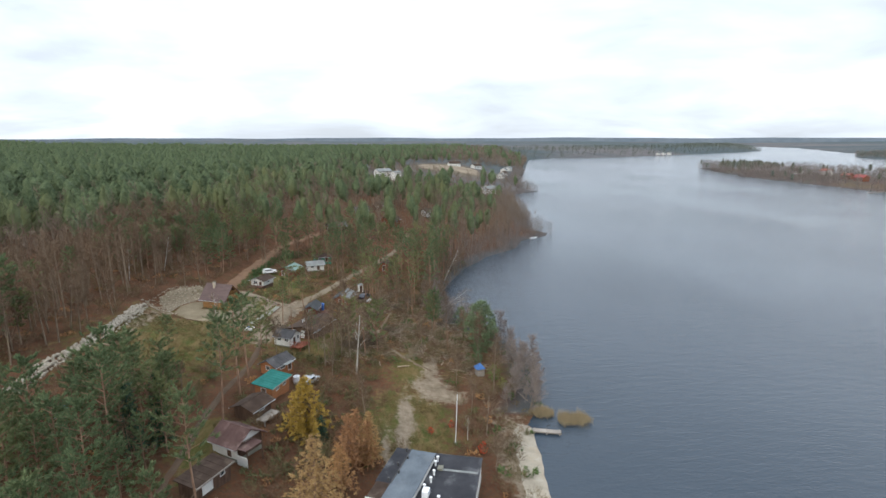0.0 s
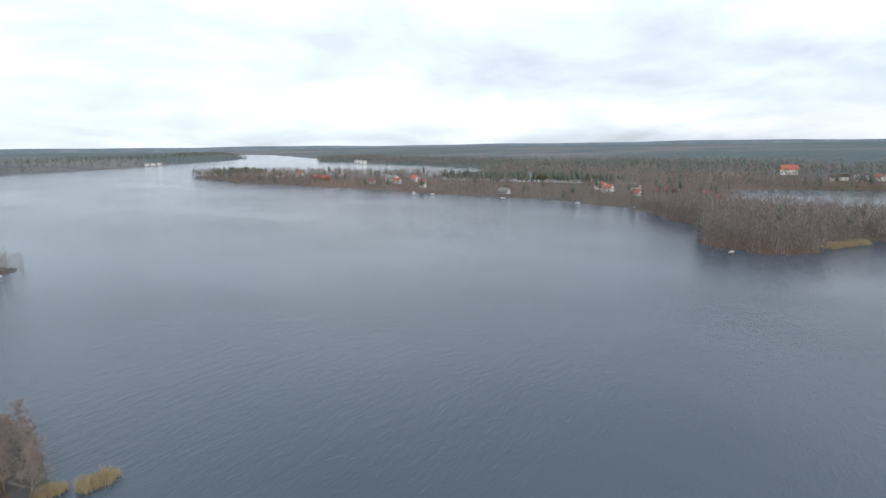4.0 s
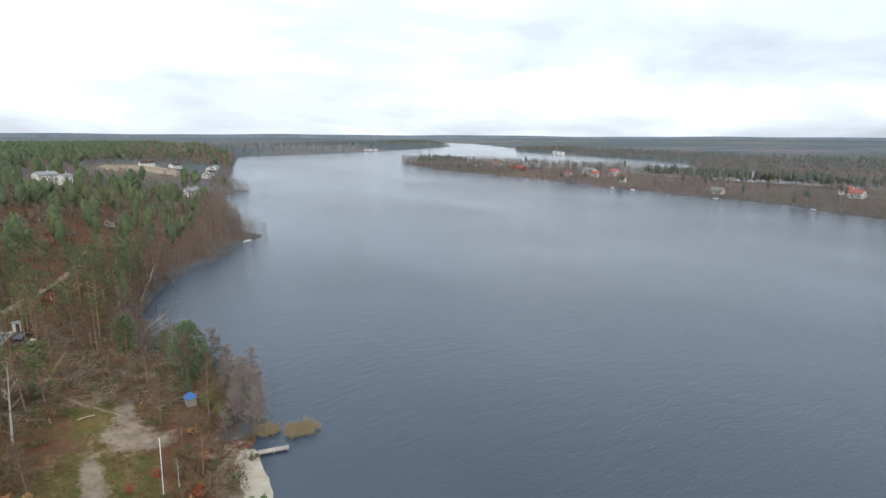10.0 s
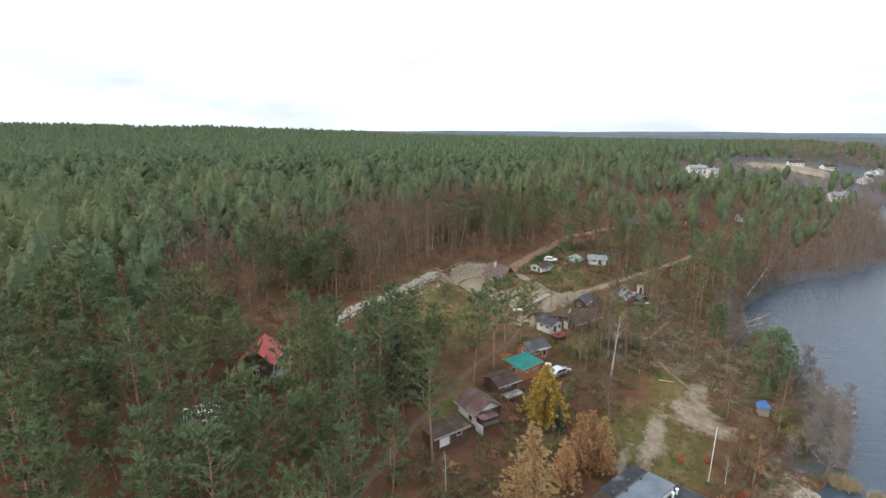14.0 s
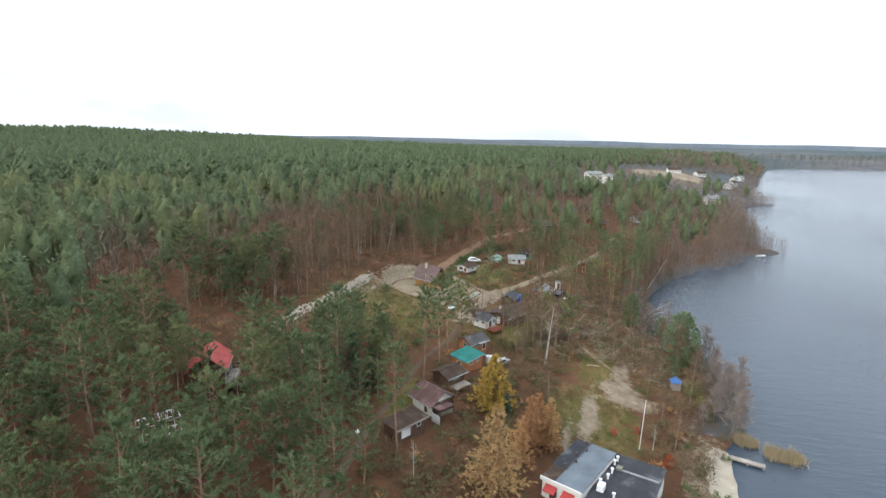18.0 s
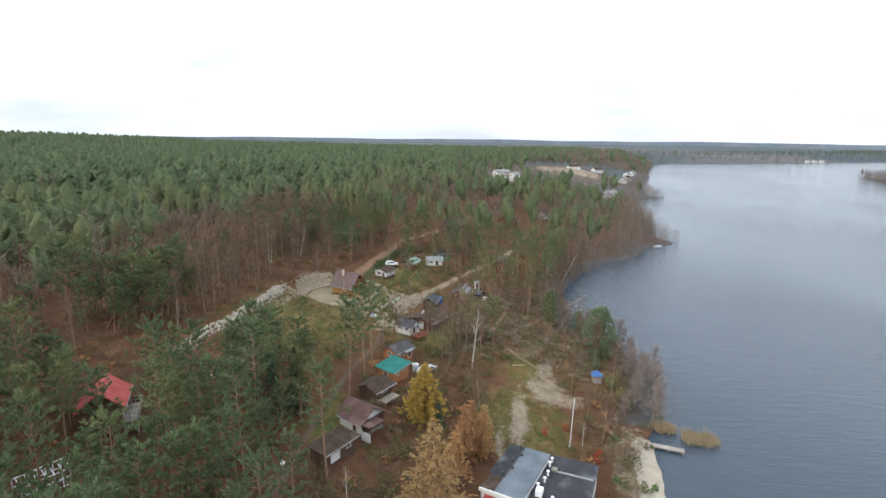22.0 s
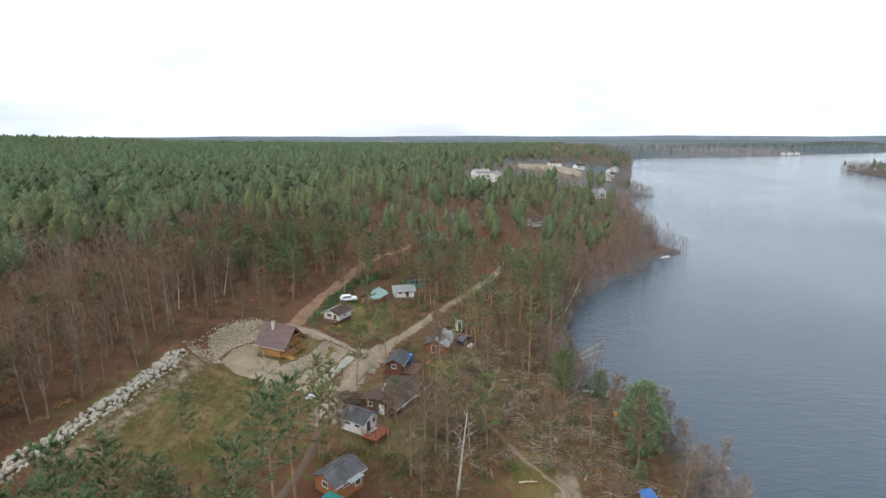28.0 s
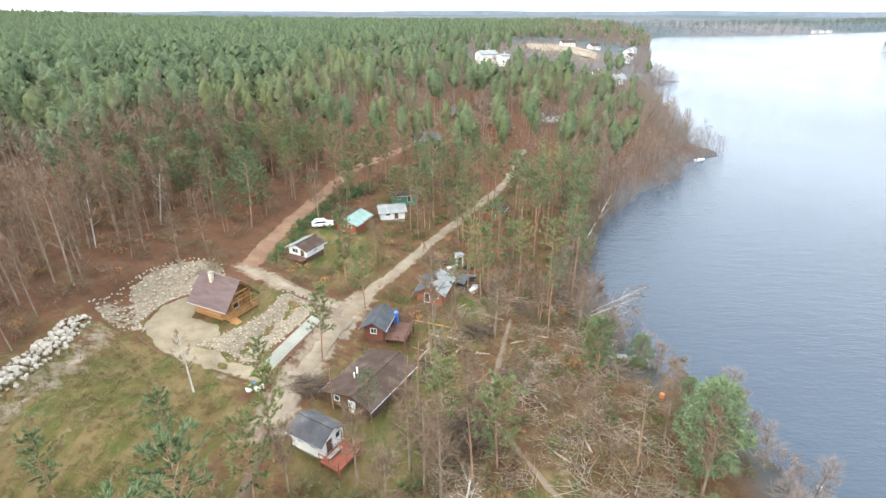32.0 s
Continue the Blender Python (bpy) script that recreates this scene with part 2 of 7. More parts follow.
NEEDLE = foliage("pine_needles", (0.070, 0.104, 0.052), (0.205, 0.262, 0.130), (0.228, 0.236, 0.100), thin=0.38)
NEEDLE_DARK = foliage("spruce_needles", (0.03, 0.06, 0.04), (0.065, 0.11, 0.065), (0.06, 0.10, 0.05))
NEEDLE_FAR = foliage("forest_needles", (0.070, 0.102, 0.054), (0.192, 0.242, 0.126), (0.188, 0.202, 0.093), patch=0.03, clump=1.1, thin=0.3)
TWIG = foliage("bare_twigs", (0.101, 0.067, 0.043), (0.209, 0.148, 0.098), (0.176, 0.111, 0.066))
TWIG_SPIT = foliage("spit_twigs", (0.130, 0.108, 0.096), (0.215, 0.182, 0.164), (0.19, 0.150, 0.128), patch=0.04)
# pine needles across the lake, greyed and flattened to imitate distance haze
NEEDLE_HAZED = foliage("hazed_pine_needles", (0.074, 0.092, 0.078), (0.130, 0.150, 0.124), (0.135, 0.13, 0.095), patch=0.03, clump=0.7)
TWIG_FAR = foliage("bare_wood_twigs", (0.113, 0.086, 0.064), (0.216, 0.172, 0.130), (0.163, 0.120, 0.087), patch=0.04)
LARCH = foliage("larch_needles", (0.33, 0.205, 0.09), (0.50, 0.345, 0.165), (0.45, 0.27, 0.12), thin=0.3)
YELLOW = foliage("yellow_leaves", (0.36, 0.235, 0.05), (0.52, 0.37, 0.09), thin=0.3)
RUSTY = foliage("rusty_leaves", (0.25, 0.125, 0.058), (0.38, 0.205, 0.10), (0.42, 0.24, 0.10))
REDLEAF = foliage("red_leaves", (0.33, 0.05, 0.025), (0.52, 0.11, 0.05))
REED = foliage("dry_reed", (0.25, 0.195, 0.11), (0.42, 0.34, 0.215))
SHRUB = foliage("brown_shrub", (0.095, 0.066, 0.037), (0.19, 0.138, 0.076), (0.125, 0.125, 0.048))
GREENSHRUB = foliage("green_shrub", (0.05, 0.085, 0.03), (0.13, 0.17, 0.06), (0.26, 0.24, 0.08))
BARK = surface("pine_bark", (0.21, 0.125, 0.085), (0.37, 0.235, 0.16), 1.5, 0.95, 14, 0.02, (1, 1, 0.3))
BARK_GREY = surface("grey_bark", (0.175, 0.130, 0.092), (0.33, 0.26, 0.19), 1.5, 0.95, 14, 0.02, (1, 1, 0.3))
BIRCH = surface("birch_bark", (0.44, 0.42, 0.38), (0.58, 0.55, 0.50), 1.2, 0.8, 5, 0.01, (1, 1, 4), wear=(0.12, 0.10, 0.09))
STONE = surface("boulder_granite", (0.264, 0.231, 0.180), (0.468, 0.420, 0.344), 1.1, 0.9, 9, 0.02, wear=(0.230, 0.206, 0.164))
GRAVEL = surface("gravel_stone", (0.215, 0.174, 0.124), (0.404, 0.344, 0.257), 1.2, 0.95, 9, 0.02)
ROAD = surface("sandy_track", (0.176, 0.138, 0.095), (0.267, 0.217, 0.154), 0.35, 0.98, 6, 0.03, wear=(0.172, 0.123, 0.079))
TRACK = surface("leafy_track", (0.155, 0.088, 0.054), (0.225, 0.138, 0.084), 0.35, 0.98, 6, 0.03, wear=(0.16, 0.09, 0.055))
YARD_SOIL = surface("yard_soil", (0.168, 0.133, 0.085), (0.254, 0.206, 0.138), 0.4, 0.98, 6, 0.03, wear=(0.172, 0.145, 0.090))
SAND = surface("beach_sand", (0.30, 0.26, 0.20), (0.41, 0.365, 0.29), 0.5, 0.98, 8, 0.02, wear=(0.34, 0.28, 0.2))
CONCRETE = surface("concrete_slab", (0.193, 0.190, 0.152), (0.262, 0.256, 0.208), 0.4, 0.9, 10, 0.01, wear=(0.139, 0.143, 0.112))


def ground_material():
    m, n, l, p = nodes_of("ground")
    at = n.new("ShaderNodeAttribute")
    at.attribute_name = "cover"
    sep = n.new("ShaderNodeSeparateColor")
    l.new(at.outputs["Color"], sep.inputs[0])
    litter = mixed(n, l, grain(n, l, 0.35, 6, 0.7), (0.078, 0.036, 0.020), (0.168, 0.075, 0.039))
    litter = mixed(n, l, grain(n, l, 2.2, 4, 0.7, 0.42, 0.6), litter, (0.100, 0.060, 0.036))
    grass = mixed(n, l, grain(n, l, 0.22, 5, 0.65), (0.126, 0.093, 0.033), (0.064, 0.082, 0.022))
    grass = mixed(n, l, grain(n, l, 0.5, 6, 0.75, 0.46, 0.6, (1.0, 0.35, 1)), grass, (0.170, 0.120, 0.056))
    sand = mixed(n, l, grain(n, l, 0.6, 6, 0.7), (0.17, 0.130, 0.088), (0.30, 0.243, 0.178))
    # distant woods: canopy tones tinted bluish, aerial haze put into the colour
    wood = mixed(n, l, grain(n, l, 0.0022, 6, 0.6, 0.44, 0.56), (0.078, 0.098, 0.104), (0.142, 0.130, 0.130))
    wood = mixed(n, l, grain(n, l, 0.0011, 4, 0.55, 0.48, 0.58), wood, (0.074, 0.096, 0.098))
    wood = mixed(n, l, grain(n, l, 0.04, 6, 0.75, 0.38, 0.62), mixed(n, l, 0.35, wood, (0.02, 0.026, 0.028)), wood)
    edge = grain(n, l, 0.8, 5, 0.7, 0.2, 0.8)

    def mask(channel):
        add, mr = n.new("ShaderNodeMath"), n.new("ShaderNodeMapRange")
        add.operation = "ADD"
        l.new(sep.outputs[channel], add.inputs[0])
        l.new(edge, add.inputs[1])
        mr.inputs[1].default_value, mr.inputs[2].default_value = 0.85, 1.15
        l.new(add.outputs[0], mr.inputs[0])
        return mr.outputs[0]

    col = mixed(n, l, mask(0), litter, grass)
    col = mixed(n, l, mask(1), col, sand)
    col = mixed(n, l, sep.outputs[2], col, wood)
    l.new(col, p.inputs["Base Color"])
    p.inputs["Roughness"].default_value = 0.98
    p.inputs["Specular IOR Level"].default_value = 0.1
    bumped(n, l, p, grain(n, l, 3.0, 6, 0.75, 0.2, 0.8), 0.9, 0.25)
    return m


GROUND = ground_material()


def water_material():
    m, n, l, p = nodes_of("lake_water")
    deep = mixed(n, l, grain(n, l, 0.012, 3, 0.6), (0.026, 0.040, 0.056), (0.036, 0.051, 0.068))
    l.new(deep, p.inputs["Base Color"])
    p.inputs["IOR"].default_value = 1.333
    p.inputs["Roughness"].default_value = 0.12
    big = grain(n, l, 0.55, 3, 0.55, 0.0, 1.0, (0.42, 1.0, 1))
    small = grain(n, l, 1.9, 3, 0.6, 0.0, 1.0, (0.5, 1.0, 1))
    calm = grain(n, l, 0.011, 4, 0.6, 0.38, 0.62, (1, 0.5, 1))
    s = n.new("ShaderNodeMath")
    s.operation = "MULTIPLY_ADD"
    l.new(small, s.inputs[0])
    s.inputs[1].default_value = 0.7
    l.new(big, s.inputs[2])
    b, mul = n.new("ShaderNodeBump"), n.new("ShaderNodeMath")
    mul.operation = "MULTIPLY_ADD"
    l.new(calm, mul.inputs[0])
    mul.inputs[1].default_value, mul.inputs[2].default_value = 0.45, 0.48
    l.new(mul.outputs[0], b.inputs["Strength"])
    b.inputs["Distance"].default_value = 0.26
    l.new(s.outputs[0], b.inputs["Height"])
    l.new(b.outputs[0], p.inputs["Normal"])
    return m


WATER = water_material()

# ---- mesh helpers ----
def tri_mesh(name, verts, tris, mat, smooth=False):
    """A mesh from arrays of points and triangles."""
    me = bpy.data.meshes.new(name)
    me.vertices.add(len(verts))
    me.vertices.foreach_set("co", np.asarray(verts, np.float32).ravel())
    me.loops.add(3 * len(tris))
    me.loops.foreach_set("vertex_index", np.asarray(tris, np.int32).ravel())
    me.polygons.add(len(tris))
    me.polygons.foreach_set("loop_start", np.arange(0, 3 * len(tris), 3, dtype=np.int32))
    if smooth:
        me.polygons.foreach_set("use_smooth", np.ones(len(tris), bool))
    me.update(calc_edges=True)
    me.materials.append(mat)
    return me


def part(name, bm, material, parent, label=""):
    """Link a bmesh as one mesh object under a thing."""
    me = bpy.data.meshes.new(name)
    bm.to_mesh(me)
    bm.free()
    me.materials.append(material)
    ob = new(name, me)
    ob.parent = parent
    return tagged(ob, label)


def thing(name, x, y, z, turn, label, category, group="", kind=""):
    ob = new(name)
    ob.matrix_basis = pose(x, y, z, 0, 0, turn)
    return tagged(ob, label, category, group, kind)


def grid_mesh(xs, ys, zs):
    nx, ny = len(xs), len(ys)
    gx, gy = np.meshgrid(xs, ys)
    v = np.stack([gx.ravel(), gy.ravel(), zs.ravel()], 1)
    i = np.arange(nx * ny).reshape(ny, nx)
    a, b, c, d = i[:-1, :-1].ravel(), i[:-1, 1:].ravel(), i[1:, 1:].ravel(), i[1:, :-1].ravel()
    return v, np.concatenate([np.stack([a, b, c], 1), np.stack([a, c, d], 1)])


def spread(lo, hi, fine, grow, edge):
    """Grid lines: even between lo and hi, wider and wider out to the edge."""
    mid, out = list(np.arange(lo, hi + fine / 2, fine)), []
    for sign, at in ((1, mid[-1]), (-1, mid[0])):
        s, v = fine, at
        while abs(v) < edge:
            s *= grow
            v += sign * s
            out.append(max(-edge, min(edge, v)))
    return np.array(sorted(set(mid + out)))


def near_line(px, py, line):
    """Distance to an open line of plan points."""
    best = np.full(np.shape(px), 1e12)
    for (ax, ay), (bx, by) in zip(line, line[1:]):
        dx, dy = bx - ax, by - ay
        u = np.clip(((px - ax) * dx + (py - ay) * dy) / (dx * dx + dy * dy), 0, 1)
        best = np.minimum(best, (px - ax - u * dx) ** 2 + (py - ay - u * dy) ** 2)
    return np.sqrt(best)


# ---- ground and water ----
NEAR_ROAD = [(-16, 8), (-16.2, 31), (-16.4, 46), (-16, 62), (-13.6, 78), (-13.8, 88)]
MAIN_ROAD = NEAR_ROAD[:-1] + [(-13.8, 88), (-14, 94), (-13, 101), (-10, 118), (-5.3, 131.7), (0.9, 148.5), (8, 165), (16, 185), (24, 215)]
WOOD_ROAD = [(-29, 121.8), (-28.8, 134), (-26.2, 156), (-22.6, 175), (-13.9, 196), (-4, 215)]
LINK_ROAD = [(-29, 121.8), (-20.8, 116), (-12.5, 114.2)]
FOOT_PATH = [(19, 79.5), (14, 85.2), (9.7, 92.5), (8.8, 98), (10.3, 107), (12.7, 118.6)]
LAWNS = [(-4, 87, 7, 6), (3, 112, 5, 4), (13, 60, 6, 8), (-29, 86, 11.5, 16), (-2, 98, 6, 6), (6, 120, 5, 4), (-14, 52, 3, 6), (-18, 133, 8, 10), (14, 66, 5, 6), (15, 80, 3, 8), (-23, 110, 5, 5)]
SANDS = [(18.2, 73.5, 2.8, 3.3), (21.6, 70.8, 2.2, 1.8), (19, 80, 1.2, 4), (10, 55, 0.6, 6), (30, 50, 3.2, 12), (12, 58, 0.7, 8), (13.5, 64, 0.9, 5)]


def blobs(px, py, spots):
    best = np.zeros(np.shape(px))
    for cx, cy, rx, ry in spots:
        r = np.hypot((px - cx) / rx, (py - cy) / ry)
        best = np.maximum(best, 1.15 - 0.55 * r + 0.12 * wave(px, py, 6, cx))
    return np.clip(best, 0, 1)


gx, gy = spread(-62, 46, 1.3, 1.065, 4850), spread(24, 150, 1.3, 1.065, 4850)
mx, my = np.meshgrid(gx, gy)
ground_v, ground_t = grid_mesh(gx, gy, ground_z(mx, my))
ground_me = tri_mesh("ground", ground_v, ground_t, GROUND, smooth=True)
cover = np.ones((len(ground_v), 4), np.float32)
vx, vy = ground_v[:, 0], ground_v[:, 1]
cover[:, 0] = np.maximum(blobs(vx, vy, LAWNS), 0.15)
cover[:, 1] = blobs(vx, vy, SANDS)
for line_, half in ((MAIN_ROAD[5:9], 1.3), (LINK_ROAD, 0.9)):
    cover[:, 1] = np.maximum(cover[:, 1], np.clip(0.75 - 0.42 * np.maximum(near_line(vx, vy, line_) - half, 0), 0, 0.75))
# the haze-tinted wood tone takes over the ground with distance
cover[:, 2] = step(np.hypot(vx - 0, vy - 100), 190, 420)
cover[:, 2] = np.maximum(cover[:, 2], 0.8 * (vy > 66) * step(-inland(vx, vy, WEST), -9, -3))
cover[:, 0] = np.maximum(cover[:, 0], 0.42 * (vx > -14) * (vy > 76) * (vy < 180))
fields = blobs(vx, vy, [(95, 600, 32, 60), (475, 420, 16, 30)])
cover[:, 1] = np.maximum(cover[:, 1], 0.75 * blobs(vx, vy, [(95, 600, 32, 60)]))
meadow_part = (np.hypot((vx + 29) / 14, (vy - 84) / 18) < 1) * (vy < 97)
cover[:, 0] *= 1 - meadow_part * np.clip(0.10 * wave(vx * 2.2, vy * 0.5, 9, 4), 0.0, 0.2)
cover[:, 1] = np.maximum(cover[:, 1], np.clip(0.62 - near_line(vx, vy, [(-37.0, 72), (-36.2, 84), (-36.2, 93), (-37.2, 99)]) * 0.16, 0, 0.6))
cover[:, 1] = np.maximum(cover[:, 1], meadow_part * (0.10 + 0.3 * wave(vx * 2.0, vy * 0.4, 8, 1)))
over_lake = inland(vx, vy, EAST)
near_bank = (over_lake > 0) * (1 - step(over_lake, 70, 190)) * (vx < 900)
cover[:, 2] *= 1 - 0.5 * near_bank
cover[:, 0] = np.maximum(cover[:, 0], near_bank * np.clip(0.25 + 0.4 * wave(vx, vy, 60, 3), 0.1, 0.55))
green_banks = 0.75 * blobs(vx, vy, [(640, -70, 26, 60), (690, -330, 22, 60), (668, -190, 16, 40)])
fields = np.maximum(fields, green_banks)
fields = np.where((np.hypot(vx - 95, vy - 600) < 400) | (green_banks > 0.3), fields, 0.7 * fields)
cover[:, 0] = np.maximum(cover[:, 0], fields)
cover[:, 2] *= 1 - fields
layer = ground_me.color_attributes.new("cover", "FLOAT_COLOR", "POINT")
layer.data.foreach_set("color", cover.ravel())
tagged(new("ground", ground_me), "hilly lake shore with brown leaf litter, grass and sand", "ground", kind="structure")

# the line of hills on the horizon, distance haze painted in as blue-grey
HAZED_HILLS = surface("hazed_hills", (0.145, 0.180, 0.215), (0.175, 0.205, 0.235), 0.004, 1.0, 0.02, 0)
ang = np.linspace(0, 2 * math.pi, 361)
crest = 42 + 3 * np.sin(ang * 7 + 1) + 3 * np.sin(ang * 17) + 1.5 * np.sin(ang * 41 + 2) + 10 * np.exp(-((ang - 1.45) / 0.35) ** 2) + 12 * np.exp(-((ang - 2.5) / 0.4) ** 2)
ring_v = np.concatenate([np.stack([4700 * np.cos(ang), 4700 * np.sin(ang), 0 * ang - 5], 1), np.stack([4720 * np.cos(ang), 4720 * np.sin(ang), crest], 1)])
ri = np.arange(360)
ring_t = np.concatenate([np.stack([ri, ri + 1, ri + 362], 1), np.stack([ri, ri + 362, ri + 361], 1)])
tagged(new("backdrop", tri_mesh("backdrop", ring_v, ring_t, HAZED_HILLS)), "low wooded hills on the horizon, haze painted in blue-grey", "hills", kind="structure")

wx, wy = spread(-10, 400, 60, 1.25, 4850), spread(-200, 800, 60, 1.25, 4850)
water_v, water_t = grid_mesh(wx, wy, np.zeros((len(wy), len(wx))))
tagged(new("water", tri_mesh("water", water_v, water_t, WATER)), "grey-blue rippled lake water under an overcast sky", "lake", kind="structure")


def ribbon(name, line, width, mat, label, category, lift=0.06, pieces=1.2, ragged=0.16):
    """A road laid over the ground with uneven edges."""
    pts = [Vector(p) for p in line]
    dense = []
    for k in range(len(pts) - 1):
        p0, p1, p2, p3 = pts[max(k - 1, 0)], pts[k], pts[k + 1], pts[min(k + 2, len(pts) - 1)]
        count = max(2, int((p2 - p1).length / pieces))
        for i in range(count):
            u = i / count
            dense.append(0.5 * (2 * p1 + (p2 - p0) * u + (2 * p0 - 5 * p1 + 4 * p2 - p3) * u * u + (3 * p1 - p0 - 3 * p2 + p3) * u ** 3))
    dense.append(pts[-1])
    rows, across = [], (-0.5, -0.25, 0, 0.25, 0.5)
    for k, p in enumerate(dense):
        d = (dense[min(k + 1, len(dense) - 1)] - dense[max(k - 1, 0)]).normalized()
        w = width * (1 + ragged * (0.5 * math.sin(k * 0.37) + 0.5 * math.sin(k * 1.83 + 1) + 0.6 * math.sin(k * 2.71)))
        for s in across:
            rows.append((p.x - d.y * s * w, p.y + d.x * s * w, abs(s)))
    rows = np.array(rows)
    z = ground_z(rows[:, 0], rows[:, 1])
    z = z.reshape(-1, 5)
    z = (0.5 * z + 0.5 * z.mean(1, keepdims=True)).ravel() + lift - 0.03 - 0.3 * (rows[:, 2] > 0.4) - 0.04 * (rows[:, 2] == 0.25)
    i = np.arange(len(rows)).reshape(-1, 5)
    a, b, c, e = i[:-1, :-1].ravel(), i[:-1, 1:].ravel(), i[1:, 1:].ravel(), i[1:, :-1].ravel()
    tris = np.concatenate([np.stack([a, c, b], 1), np.stack([a, e, c], 1)])
    v = np.stack([rows[:, 0], rows[:, 1], z], 1)
    return tagged(new(name, tri_mesh(name, v, tris, mat, smooth=True)), label, category, kind="structure")


PATH_SOIL = surface("path_soil", (0.142, 0.102, 0.068), (0.202, 0.150, 0.101), 0.35, 0.98, 6, 0.03, wear=(0.129, 0.085, 0.055))
DIRT = surface("dirt_track", (0.083, 0.056, 0.037), (0.128, 0.090, 0.061), 0.35, 0.98, 6, 0.03, wear=(0.094, 0.056, 0.035))
ribbon("road_near", NEAR_ROAD, 1.45, DIRT, "brown dirt track under the pines", "road", 0.15)
ribbon("road_main", MAIN_ROAD[5:], 2.7, ROAD, "pale sandy track between the cabins", "road", 0.16)
ribbon("road_wood", WOOD_ROAD, 3.6, TRACK, "leaf-strewn brown forest track along the slope", "road", 0.16)
ribbon("road_link", LINK_ROAD, 1.9, ROAD, "sandy track branching off past the log house", "road", 0.18)
ribbon("foot_path", FOOT_PATH, 1.1, PATH_SOIL, "worn sandy footpath through fallen branches", "path", 0.12, 1.2, 0.3)

# ---- trees: templates as arrays of points and triangles ----
rng = np.random.default_rng(7)


class Soup:
    """Gathers triangles."""

    def __init__(self):
        self.v, self.t, self.n = [], [], 0

    def add(self, v, t):
        self.v.append(np.asarray(v, float).reshape(-1, 3))
        self.t.append(np.asarray(t, int).reshape(-1, 3) + self.n)
        self.n += len(self.v[-1])

    def tube(self, points, radii, sides=5):
        """A tapered limb along points."""
        pts, k = np.asarray(points, float), len(points)
        ring = np.arange(sides) * 6.283 / sides
        axis = pts[-1] - pts[0]
        axis = axis / (np.linalg.norm(axis) + 1e-9)
        side = np.cross(axis, (0.31, 0.95, 0.11) if abs(axis[1]) < 0.9 else (1, 0, 0))
        side /= np.linalg.norm(side)
        up = np.cross(axis, side)
        v = (pts[:, None] + np.asarray(radii)[:, None, None] * (np.cos(ring)[None, :, None] * side + np.sin(ring)[None, :, None] * up)).reshape(-1, 3)
        t = []
        for j in range(k - 1):
            for i in range(sides):
                a, b = j * sides + i, j * sides + (i + 1) % sides
                t += [(a, b, b + sides), (a, b + sides, a + sides)]
        self.add(v, t)

    def spray(self, centers, ways, length, width, count, droop=0.0, open_=0.8):
        """Tufts: at each centre, count long thin triangles that fan out along its way."""
        c = np.repeat(np.asarray(centers, float), count, 0)
        w = np.repeat(np.asarray(ways, float), count, 0)
        d = w + open_ * rng.normal(size=c.shape)
        d[:, 2] -= droop
        d /= np.linalg.norm(d, axis=1, keepdims=True)
        s = np.cross(d, rng.normal(size=c.shape))
        s /= np.linalg.norm(s, axis=1, keepdims=True) + 1e-9
        n = rng.uniform(0.6, 1.2, (len(c), 1))
        back = c - 0.25 * length * n * d
        v = np.stack([back + s * width * 0.5 * n, back - s * width * 0.5 * n, c + d * length * n], 1)
        i = np.arange(len(c) * 3).reshape(-1, 3)
        self.add(v.reshape(-1, 3), i)

    def arrays(self):
        return (np.concatenate(self.v), np.concatenate(self.t)) if self.v else (np.zeros((0, 3)), np.zeros((0, 3), int))


